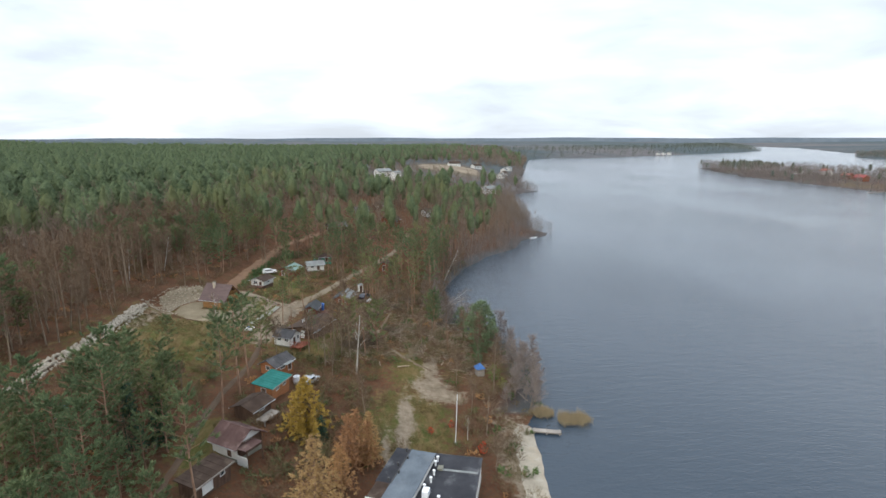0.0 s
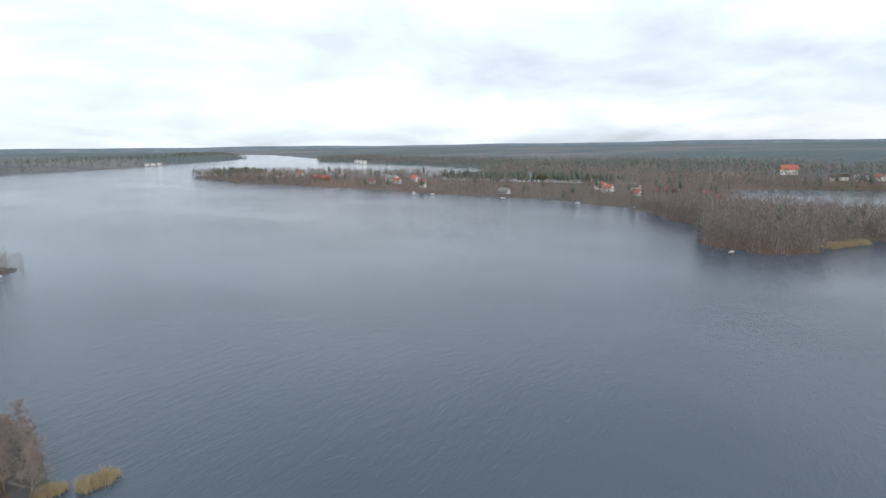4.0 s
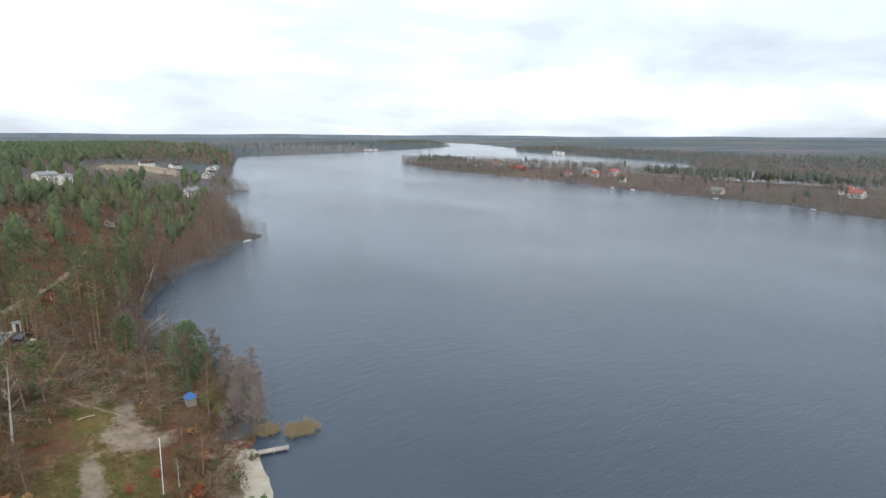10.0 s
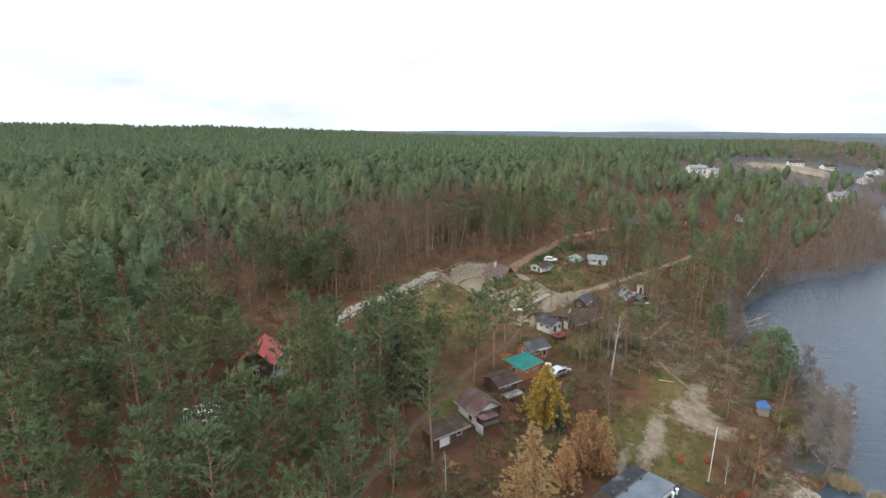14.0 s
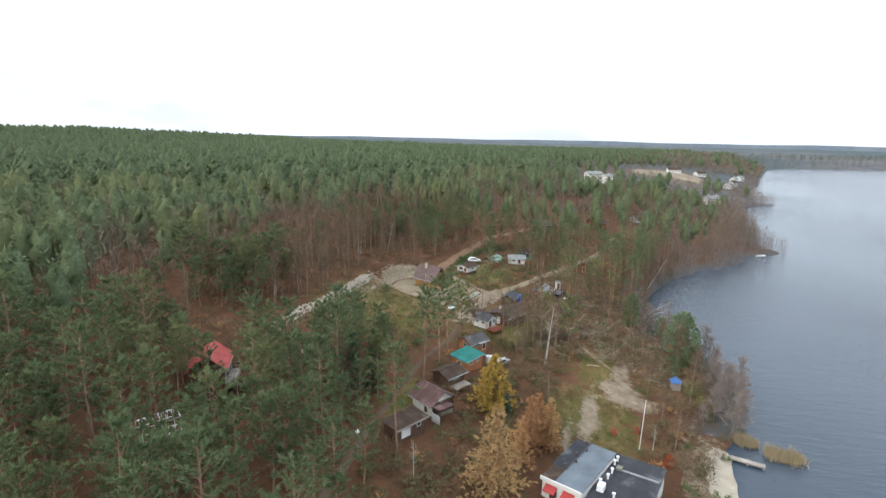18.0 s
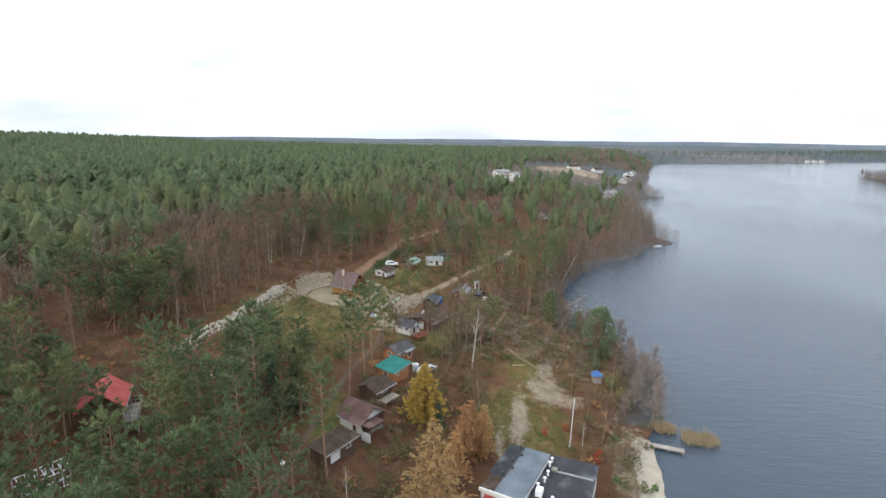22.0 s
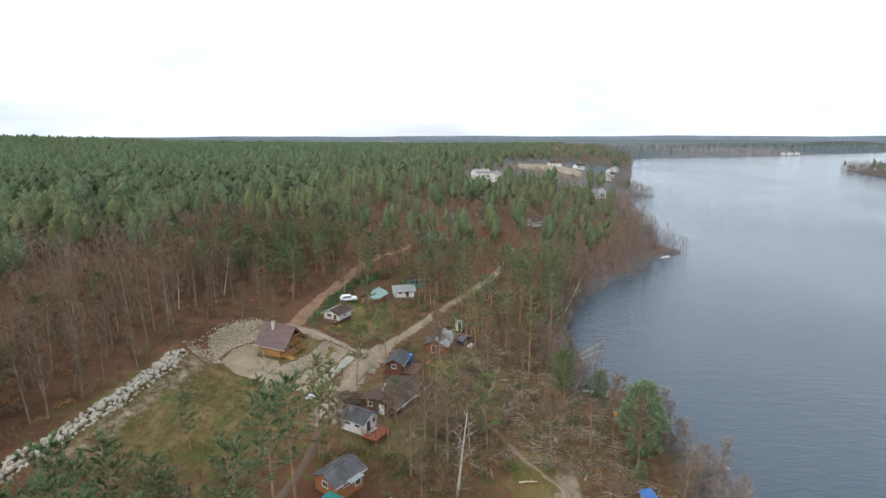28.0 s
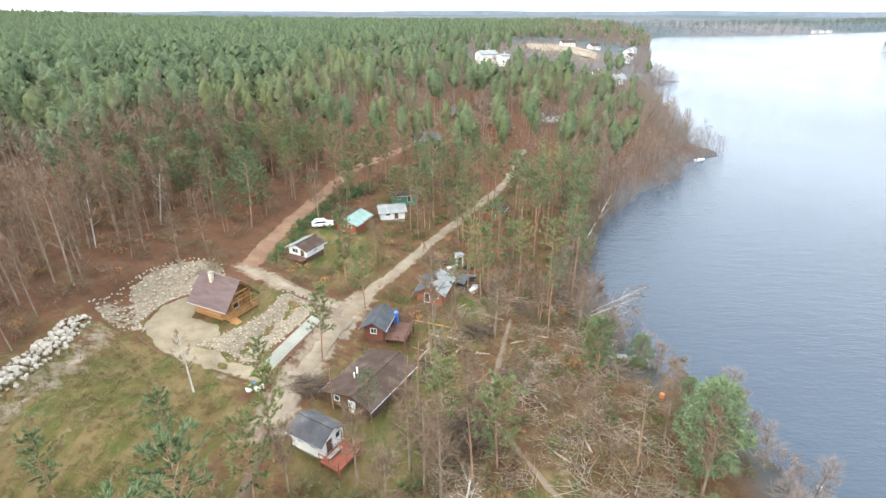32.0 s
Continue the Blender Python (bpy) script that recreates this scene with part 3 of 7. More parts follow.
def pine_shape(h, base, wide, branches, tufts, blades, lean=0.0, limbs=True, blade=(0.85, 0.26), sides=6):
    """A Scots pine: bare lower trunk, uneven crown of needle tufts on rising limbs."""
    trunk, crown = Soup(), Soup()
    ts = np.linspace(0, 1, 7 if sides > 4 else 3)
    bend = rng.normal(size=2) * 0.25
    spine = np.stack([lean * ts ** 2 * h * 0.3 + bend[0] * np.sin(ts * 3), bend[1] * np.sin(ts * 2.5), ts * h], 1)
    spine[0, 2] = -0.6
    trunk.tube(spine, (0.011 * h + 0.02) * (1 - 0.9 * ts), sides)
    for k in range(branches):
        u = base + (1 - base) * ((k + rng.uniform(0, 0.8)) / branches) ** 0.9
        u = min(u, 0.985)
        root = np.array([np.interp(u, ts, spine[:, j]) for j in range(3)])
        rel = (u - base) / (1 - base)
        reach = wide * h * (0.25 + 0.75 * math.sin(min(1, (1.0 - rel) * 1.25 + 0.12) * 1.57)) * rng.uniform(0.6, 1.15) * (0.75 + 0.4 * min(1, rel * 4))
        a = k * 2.4 + rng.uniform(-0.5, 0.5)
        out = np.array([math.cos(a), math.sin(a), rng.uniform(0.05, 0.5) + 0.5 * rel])
        tip = root + out * reach
        if limbs:
            trunk.tube([root, root + 0.5 * out * reach, tip], [0.055, 0.035, 0.012], 3)
        along = np.linspace(0.28, 1.0, tufts)[:, None] + rng.uniform(-0.1, 0.1, (tufts, 1))
        spots = root + along * out * reach + rng.normal(size=(tufts, 3)) * 0.11 * reach * np.array([1, 1, 0.5])
        ways = np.tile(out * 0.95 + np.array([0, 0, 0.4]), (tufts, 1))
        crown.spray(spots, ways, blade[0], blade[1], blades, 0.0, 0.5)
    top = spine[-1] + np.array([[0, 0, -0.3]]) + rng.normal(size=(3, 3)) * 0.2
    crown.spray(top, np.tile([0, 0, 1.0], (3, 1)), blade[0], blade[1], blades, 0, 0.5)
    return trunk.arrays(), crown.arrays()


def mass_pine(h, base, wide, sides, rings, clumps, blades, blade, heart=0.7):
    """A pine of the closed forest: thin stem, a rounded open crown of needle clumps round a small dense heart."""
    stem, crown = Soup(), Soup()
    stem.tube([(0, 0, -0.6), (rng.normal() * 0.15, rng.normal() * 0.15, h * 0.55), (0, 0, h * 0.9)], [0.012 * h, 0.009 * h, 0.02], 3)
    us = np.linspace(0, 1, rings)
    shape_u, shape_r = [0, 0.12, 0.32, 0.62, 0.85, 1.0], [0.34, 0.80, 1.0, 0.92, 0.66, 0.22]
    prof = np.interp(us, shape_u, shape_r)
    a = np.arange(sides) * 6.283 / sides
    v = []
    for j, (u, p) in enumerate(zip(us, prof)):
        r = heart * wide * h * p * rng.uniform(0.55, 1.3, sides)
        zz = h * (base + (0.95 - base) * u) + rng.normal(size=sides) * 0.03 * h
        v.append(np.stack([np.cos(a + j * 0.6) * r, np.sin(a + j * 0.6) * r, zz], 1))
    t = []
    for j in range(rings - 1):
        for i in range(sides):
            p, q = j * sides + i, j * sides + (i + 1) % sides
            t += [(p, q, q + sides), (p, q + sides, p + sides)]
    crown.add(np.concatenate(v), t)
    u = (np.arange(clumps) + rng.uniform(0, 1, clumps)) / clumps
    an = np.arange(clumps) * 2.4 + rng.uniform(-0.5, 0.5, clumps)
    rad = wide * h * np.interp(u, shape_u, shape_r) * rng.uniform(0.5, 0.95, clumps)
    spots = np.stack([np.cos(an) * rad, np.sin(an) * rad, h * (base + (0.97 - base) * u)], 1)
    spots = np.repeat(spots, blades, 0)
    spots = spots + rng.normal(size=spots.shape) * wide * h * np.array([0.2, 0.2, 0.12])
    ways = np.stack([np.cos(an) * 0.7, np.sin(an) * 0.7, np.full(clumps, 0.3)], 1)
    crown.spray(spots, np.repeat(ways, blades, 0), blade[0], blade[1], 1, 0, 0.55)
    return stem.arrays(), crown.arrays()


def bare_shape(h, spread_, forks, twigs, blade=(1.1, 0.05), first=0.3, r0=0.0095):
    """A leafless tree: forking limbs and a haze of fine twigs."""
    wood, haze = Soup(), Soup()
    ts = np.linspace(0, 1, 6)
    bend = rng.normal(size=2) * 0.35
    spine = np.stack([bend[0] * np.sin(ts * 2.4), bend[1] * np.sin(ts * 2), ts * h * 0.92], 1)
    spine[0, 2] = -0.6
    wood.tube(spine, r0 * h * (1 - 0.88 * ts) + 0.02, 6)
    for k in range(forks):
        u = first + (0.96 - first) * (k + rng.uniform(0, 1)) / forks
        root = np.array([np.interp(u, ts, spine[:, j]) for j in range(3)])
        a = k * 2.4 + rng.uniform(-0.6, 0.6)
        reach = spread_ * h * (1.15 - 0.75 * u) * rng.uniform(0.6, 1.15)
        out = np.array([math.cos(a) * 0.75, math.sin(a) * 0.75, rng.uniform(0.5, 1.1)])
        bow = root + out * reach * 0.5 + np.array([0, 0, -0.04 * reach])
        tip = root + out * reach
        wood.tube([root, bow, tip], [0.0042 * h * (1.25 - u), 0.0028 * h * (1.25 - u), 0.012], 4)
        spots, ways = [], []
        for s in range(4):
            v = 0.35 + 0.6 * s / 4 + rng.uniform(-0.06, 0.06)
            start = root + out * reach * v
            turn = rng.normal(size=3) * 0.55 + out * 0.7
            end = start + turn * reach * 0.42 * (1.3 - v)
            wood.tube([start, end], [0.022, 0.008], 3)
            for q in (0.3, 0.65, 1.0):
                spots.append(start + (end - start) * q)
                ways.append(turn)
        haze.spray(spots, ways, blade[0], blade[1], twigs, 0.0, 0.6)
    return wood.arrays(), haze.arrays()


def lite_shape(h, spread_, blades, blade, first=0.3, rise=0.9):
    """A leafless tree for the middle distance: stem, a few limbs and a haze of twigs."""
    s = Soup()
    lean = rng.normal(size=2) * 0.4
    s.tube([(0, 0, -0.6), (lean[0] * 0.5, lean[1] * 0.5, h * 0.5), (lean[0], lean[1], h * 0.9)], [0.011 * h, 0.007 * h, 0.02], 3)
    spots, ways = [], []
    for k in range(blades):
        u = first + (1.0 - first) * (k + rng.uniform(0, 1)) / blades
        a = k * 2.4 + rng.uniform(-0.5, 0.5)
        rad = spread_ * h * math.sin(min(1, (1.05 - u) * 1.6) * 1.57) * math.sqrt(rng.uniform(0.05, 1))
        spots.append((lean[0] * u + math.cos(a) * rad, lean[1] * u + math.sin(a) * rad, u * h))
        ways.append((math.cos(a) * 0.5, math.sin(a) * 0.5, rise))
        if k % 6 == 0:
            s.tube([(lean[0] * u * 0.8, lean[1] * u * 0.8, u * h * 0.75), spots[-1]], [0.05, 0.015], 3)
    s.spray(spots, ways, blade[0], blade[1], 2, 0.0, 0.45)
    return s.arrays()


def haze_shape(h, spread_, blades, blade, low=0.1):
    """A leafless tree across the water: pale stem and a rounded cloud of very fine twigs."""
    s = Soup()
    s.tube([(0, 0, -0.6), (0.2, 0.1, h * 0.5), (0, 0, h * 0.92)], [0.012 * h, 0.008 * h, 0.02], 3)
    u, an = (np.arange(blades) + rng.uniform(0, 1, blades)) / blades, rng.uniform(0, 6.283, blades)
    rad = np.interp(u, [0, 0.15, 0.5, 0.8, 1.0], [0.6, 0.85, 1.0, 0.8, 0.15]) * spread_ * h * np.sqrt(rng.uniform(0.02, 1.0, blades))
    s.spray(np.stack([np.cos(an) * rad, np.sin(an) * rad, h * (low + (0.97 - low) * u)], 1), np.stack([np.cos(an) * 0.35, np.sin(an) * 0.35, np.full(blades, 0.9)], 1), blade[0], blade[1], 1, 0.0, 0.4)
    return s.arrays()


def cone_shape(h, base, wide, rings, blades, blade, droop):
    """A conifer with whorls down to the base (larch, spruce)."""
    trunk, crown = Soup(), Soup()
    ts = np.linspace(0, 1, 6)
    trunk.tube(np.stack([0.1 * np.sin(ts * 3), 0 * ts, ts * h - 0.5 * (ts == 0)], 1), 0.012 * h * (1 - 0.93 * ts), 6)
    for k in range(rings):
        u = base + (0.985 - base) * k / (rings - 1)
        rad = wide * h * (1 - (u - base) / (1 - base)) ** 0.8 * rng.uniform(0.8, 1.12) + 0.15
        arms = 7 if rad > 1 else 4
        for i in range(arms):
            a = i * 6.283 / arms + k * 0.9 + rng.uniform(-0.3, 0.3)
            out = np.array([math.cos(a), math.sin(a), -droop + rng.uniform(-0.1, 0.15)])
            r = rad * rng.uniform(0.7, 1.1)
            steps = np.linspace(0.25, 1, max(2, int(r / 0.55)))[:, None]
            trunk.tube([np.array([0, 0, u * h]), np.array([0, 0, u * h]) + out * r], [0.03, 0.008], 3)
            spots = np.array([0, 0, u * h]) + steps * out * r + rng.normal(size=(len(steps), 3)) * 0.13
            crown.spray(spots, np.tile(out * 0.8, (len(steps), 1)), blade[0], blade[1], blades, 0.1, 0.7)
    return trunk.arrays(), crown.arrays()


def leafy_shape(h, base, wide, clumps, blades, blade):
    """A leafy crown of an uneven egg shape, with gaps."""
    trunk, crown = Soup(), Soup()
    ts = np.linspace(0, 1, 6)
    trunk.tube(np.stack([0.15 * np.sin(ts * 3), 0.1 * ts, ts * h * 0.9 - 0.5 * (ts == 0)], 1), 0.012 * h * (1 - 0.9 * ts) + 0.01, 6)
    spots, ways = [], []
    for k in range(clumps):
        u = rng.uniform(0, 1)
        rad = wide * h * math.sin(min(1, 0.18 + u * 1.3) * 1.57) * (1 - u ** 2.2) ** 0.6
        a, q = rng.uniform(0, 6.283), math.sqrt(rng.uniform(0.12, 1))
        p = np.array([math.cos(a) * rad * q, math.sin(a) * rad * q, h * (base + (1 - base) * u)])
        if math.sin(3.1 * a + 5 * u * 3) > 0.75 and q > 0.6:
            continue
        spots.append(p)
        ways.append([p[0], p[1], 0.6])
        if k % 4 == 0:
            trunk.tube([np.array([0, 0, p[2] * 0.72]), p], [0.05, 0.012], 3)
    crown.spray(spots, np.array(ways) / (np.linalg.norm(ways, axis=1, keepdims=True) + 0.1), blade[0], blade[1], blades, 0, 0.9)
    return trunk.arrays(), crown.arrays()


def bush_shape(h, wide, stems, blades, blade):
    crown = Soup()
    spots, ways = [], []
    for k in range(stems):
        a, r = rng.uniform(0, 6.283), wide * math.sqrt(rng.uniform(0, 1))
        top = np.array([math.cos(a) * r, math.sin(a) * r, h * rng.uniform(0.25, 1) * (1.05 - 0.5 * (r / wide) ** 2)])
        if k % 3 == 0:
            crown.tube([[0.2 * top[0], 0.2 * top[1], -0.2], top], [0.025, 0.008], 3)
        spots.append(top)
        ways.append([top[0] / wide * 0.6, top[1] / wide * 0.6, 0.6])
    crown.spray(spots, ways, blade[0], blade[1], blades, 0, 0.7)
    return crown.arrays()


def placed(shapes, xs, ys, zs, sizes, seed=1):
    """Many copies of some shapes in one pair of arrays."""
    r = np.random.default_rng(seed)
    vs, ts, n = [], [], 0
    which = r.integers(0, len(shapes), len(xs))
    for k, (v, t) in enumerate(q[:2] for q in shapes):
        at = np.flatnonzero(which == k)
        if not len(at) or not len(v):
            continue
        a = r.uniform(0, 6.283, len(at))
        c, s, q = np.cos(a)[:, None], np.sin(a)[:, None], np.asarray(sizes)[at][:, None]
        w = q * r.uniform(0.85, 1.2, len(at))[:, None]
        x = w * (c * v[None, :, 0] - s * v[None, :, 1]) + np.asarray(xs)[at][:, None]
        y = w * (s * v[None, :, 0] + c * v[None, :, 1]) + np.asarray(ys)[at][:, None]
        z = q * v[None, :, 2] + np.asarray(zs)[at][:, None]
        vs.append(np.stack([x, y, z], -1).reshape(-1, 3))
        ts.append((t[None] + (np.arange(len(at)) * len(v))[:, None, None]).reshape(-1, 3) + n)
        n += len(vs[-1])
    return np.concatenate(vs), np.concatenate(ts)


def slots(shapes, count, seed=1):
    """Material slot of each triangle that placed() makes of shapes with a stem."""
    which = np.random.default_rng(seed).integers(0, len(shapes), count)
    return np.concatenate([np.tile(q[2], int((which == k).sum())) for k, q in enumerate(shapes)])


def joined(a, b):
    """A stem and a crown in one pair of arrays, and which triangles are the stem's."""
    return np.concatenate([a[0], b[0]]), np.concatenate([a[1], b[1] + len(a[0])]), np.r_[np.ones(len(a[1]), np.int32), np.zeros(len(b[1]), np.int32)]


def scatter(x0, x1, y0, y1, gap, seed, jitter=0.45):
    """Uneven rows of plan places."""
    r = np.random.default_rng(seed)
    gx_, gy_ = np.meshgrid(np.arange(x0, x1, gap), np.arange(y0, y1, gap))
    gx_ = gx_ + (np.arange(gx_.shape[0]) % 2)[:, None] * gap * 0.5
    return gx_.ravel() + r.uniform(-jitter, jitter, gx_.size) * gap, gy_.ravel() + r.uniform(-jitter, jitter, gy_.size) * gap, r


# cabins and yards that trees keep out of: centre, half size
YARDS = []


def free_of_things(x, y, road=2.6, grow=0.0):
    ok = near_line(x, y, MAIN_ROAD) > road
    for line, w in ((WOOD_ROAD, 2.8), (LINK_ROAD, 2), (FOOT_PATH, 1.2)):
        ok &= near_line(x, y, line) > w
    for cx, cy, rx, ry in YARDS:
        ok &= (np.abs(x - cx) > rx + grow) | (np.abs(y - cy) > ry + grow)
    return ok


def open_ground(x, y):
    """Meadow below the boulders, the log house yard, the clearing at the beach."""
    m = (np.hypot((x + 27) / 12.5, (y - 87) / 15) < 1) | (np.hypot((x + 26) / 17, (y - 106) / 12) < 1)
    m |= (np.hypot((x - 14.5) / 7.5, (y - 68) / 15) < 1) | (near_line(x, y, BOULDER_LINE) < 3) | (near_line(x, y, [(-43, 45), (-31, 31)]) < 3.0)
    return m


BOULDER_LINE = [(-41.5, 60), (-41.5, 69), (-40.7, 74.2), (-39.6, 83), (-39.3, 92.9), (-40.6, 101)]

# ---- building kit ----
def plain(name, col, rough=0.7, metal=0.0):
    return surface(name, tuple(0.9 * c for c in col), tuple(min(1, 1.08 * c) for c in col), 0.8, rough, 12, 0.004, None, None, metal)


def boards(name, a, b, upright=True, rough=0.85):
    return surface(name, a, b, 3.0, rough, 9.0, 0.012, (1, 1, 0.12) if upright else (0.12, 0.12, 1.6))


DARK_RED = boards("dark_red_boards", (0.115, 0.046, 0.032), (0.175, 0.072, 0.048), False)
WHITE = surface("white_paint", (0.64, 0.64, 0.61), (0.72, 0.72, 0.69), 0.6, 0.8, 14, 0.004, wear=(0.60, 0.58, 0.53))
BROWN_WALL = boards("brown_boards", (0.075, 0.045, 0.032), (0.13, 0.08, 0.055))
ORANGE_WALL = boards("orange_boards", (0.29, 0.115, 0.05), (0.40, 0.18, 0.08), False)
RED_WALL = boards("red_brown_boards", (0.19, 0.070, 0.042), (0.28, 0.11, 0.06), False)
LOG_WOOD = boards("golden_logs", (0.30, 0.155, 0.06), (0.43, 0.24, 0.10), False, 0.6)
DECK_RED = boards("red_brown_decking", (0.22, 0.07, 0.045), (0.31, 0.11, 0.065), False)
DECK_DARK = boards("dark_decking", (0.10, 0.055, 0.042), (0.17, 0.095, 0.07), False)
GREEN_WALL = boards("green_boards", (0.06, 0.20, 0.13), (0.10, 0.28, 0.19))
GREY_WOOD = boards("weathered_wood", (0.25, 0.22, 0.19), (0.40, 0.36, 0.31), False)
ROOF_FELT = surface("dark_roofing_felt", (0.062, 0.060, 0.062), (0.105, 0.10, 0.10), 0.5, 0.85, 10, 0.01, wear=(0.16, 0.15, 0.14))
ROOF_BROWN = surface("brown_sheet_roof", (0.085, 0.048, 0.042), (0.125, 0.074, 0.066), 0.5, 0.75, 8, 0.01, wear=(0.20, 0.14, 0.12))
ROOF_OLD = surface("old_brown_felt", (0.046, 0.030, 0.022), (0.078, 0.053, 0.040), 0.6, 0.95, 9, 0.01, wear=(0.105, 0.080, 0.060))
ROOF_LOG = surface("brown_metal_tiles", (0.10, 0.068, 0.063), (0.14, 0.098, 0.09), 0.5, 0.7, 8, 0.01, (1, 6, 1))
ROOF_TEAL = surface("teal_sheet_roof", (0.015, 0.13, 0.11), (0.03, 0.19, 0.165), 0.5, 0.75, 8, 0.006)
ROOF_MINT = surface("faded_mint_sheet", (0.16, 0.24, 0.21), (0.23, 0.31, 0.275), 0.6, 0.85, 8, 0.006)
ROOF_GREY = surface("grey_fibre_sheet", (0.17, 0.18, 0.175), (0.27, 0.28, 0.27), 0.6, 0.8, 8, 0.008, wear=(0.16, 0.16, 0.15))
ROOF_SLATE = surface("slate_grey_roof", (0.052, 0.055, 0.058), (0.084, 0.087, 0.090), 0.6, 0.92, 8, 0.008)
ROOF_BLUEGREY = surface("blue_grey_membrane", (0.10, 0.12, 0.14), (0.155, 0.18, 0.205), 0.35, 0.75, 8, 0.006, wear=(0.13, 0.14, 0.15))
ROOF_BLACK = surface("black_membrane", (0.028, 0.029, 0.034), (0.05, 0.051, 0.058), 0.35, 0.85, 8, 0.006, wear=(0.12, 0.12, 0.125))
ROOF_RED = surface("red_tile_roof", (0.36, 0.068, 0.062), (0.49, 0.11, 0.098), 0.6, 0.7, 8, 0.01)
ROOF_BLUE = plain("blue_roof", (0.06, 0.15, 0.36), 0.6)
RED_PAINT = plain("red_awning", (0.38, 0.055, 0.05), 0.7)
BRICK_PALE = surface("pale_chimney", (0.46, 0.38, 0.29), (0.58, 0.50, 0.40), 3, 0.9, 14, 0.01)
METAL = plain("galvanised_metal", (0.55, 0.56, 0.57), 0.4, 0.7)
ALU = plain("white_metal", (0.80, 0.81, 0.82), 0.4)
DARK = plain("dark_rubber", (0.03, 0.03, 0.033), 0.8)
CAR_WHITE = plain("white_car_paint", (0.80, 0.81, 0.82), 0.25)
CAR_SILVER = plain("silver_car_paint", (0.58, 0.60, 0.62), 0.25, 0.4)
BLUE_TARP = plain("blue_tarpaulin", (0.05, 0.16, 0.50), 0.5)


def glass_material():
    m, n, l, p = nodes_of("window_glass")
    p.inputs["Base Color"].default_value = (0.035, 0.045, 0.05, 1)
    p.inputs["Roughness"].default_value = 0.06
    p.inputs["IOR"].default_value = 1.5
    return m


GLASS = glass_material()


def box(bm, x0, x1, y0, y1, z0, z1):
    v = [bm.verts.new(p) for p in ((x0, y0, z0), (x1, y0, z0), (x1, y1, z0), (x0, y1, z0), (x0, y0, z1), (x1, y0, z1), (x1, y1, z1), (x0, y1, z1))]
    for f in ((3, 2, 1, 0), (4, 5, 6, 7), (0, 1, 5, 4), (1, 2, 6, 5), (2, 3, 7, 6), (3, 0, 4, 7)):
        bm.faces.new([v[i] for i in f])


def boxed(*spans):
    bm = bmesh.new()
    for s in spans:
        box(bm, *s)
    return bm


def beam(bm, a, b, r, sides=6):
    """A round bar from a to b."""
    a, b = Vector(a), Vector(b)
    m = (b - a).to_track_quat("Z", "Y").to_matrix()
    rings = [[bm.verts.new(p + m @ Vector((math.cos(k * 6.2832 / sides) * r, math.sin(k * 6.2832 / sides) * r, 0))) for k in range(sides)] for p in (a, b)]
    for k in range(sides):
        j = (k + 1) % sides
        bm.faces.new((rings[0][k], rings[0][j], rings[1][j], rings[1][k]))
    bm.faces.new(rings[0][::-1])
    bm.faces.new(rings[1])


def prism(bm, outline, y0, y1):
    """A shape in the x-z plane drawn out along y."""
    a = [bm.verts.new((x, y0, z)) for x, z in outline]
    b = [bm.verts.new((x, y1, z)) for x, z in outline]
    bm.faces.new(a[::-1])
    bm.faces.new(b)
    for k in range(len(a)):
        j = (k + 1) % len(a)
        bm.faces.new((a[k], a[j], b[j], b[k]))
    bmesh.ops.recalc_face_normals(bm, faces=bm.faces)


def side_frame(side, hx, hy):
    """Local frame of a wall: start corner, direction, outward normal, length."""
    return {"s": ((-hx, -hy), (1, 0), (0, -1), 2 * hx), "e": ((hx, -hy), (0, 1), (1, 0), 2 * hy),
            "n": ((hx, hy), (-1, 0), (0, 1), 2 * hx), "w": ((-hx, hy), (0, -1), (-1, 0), 2 * hy)}[side]


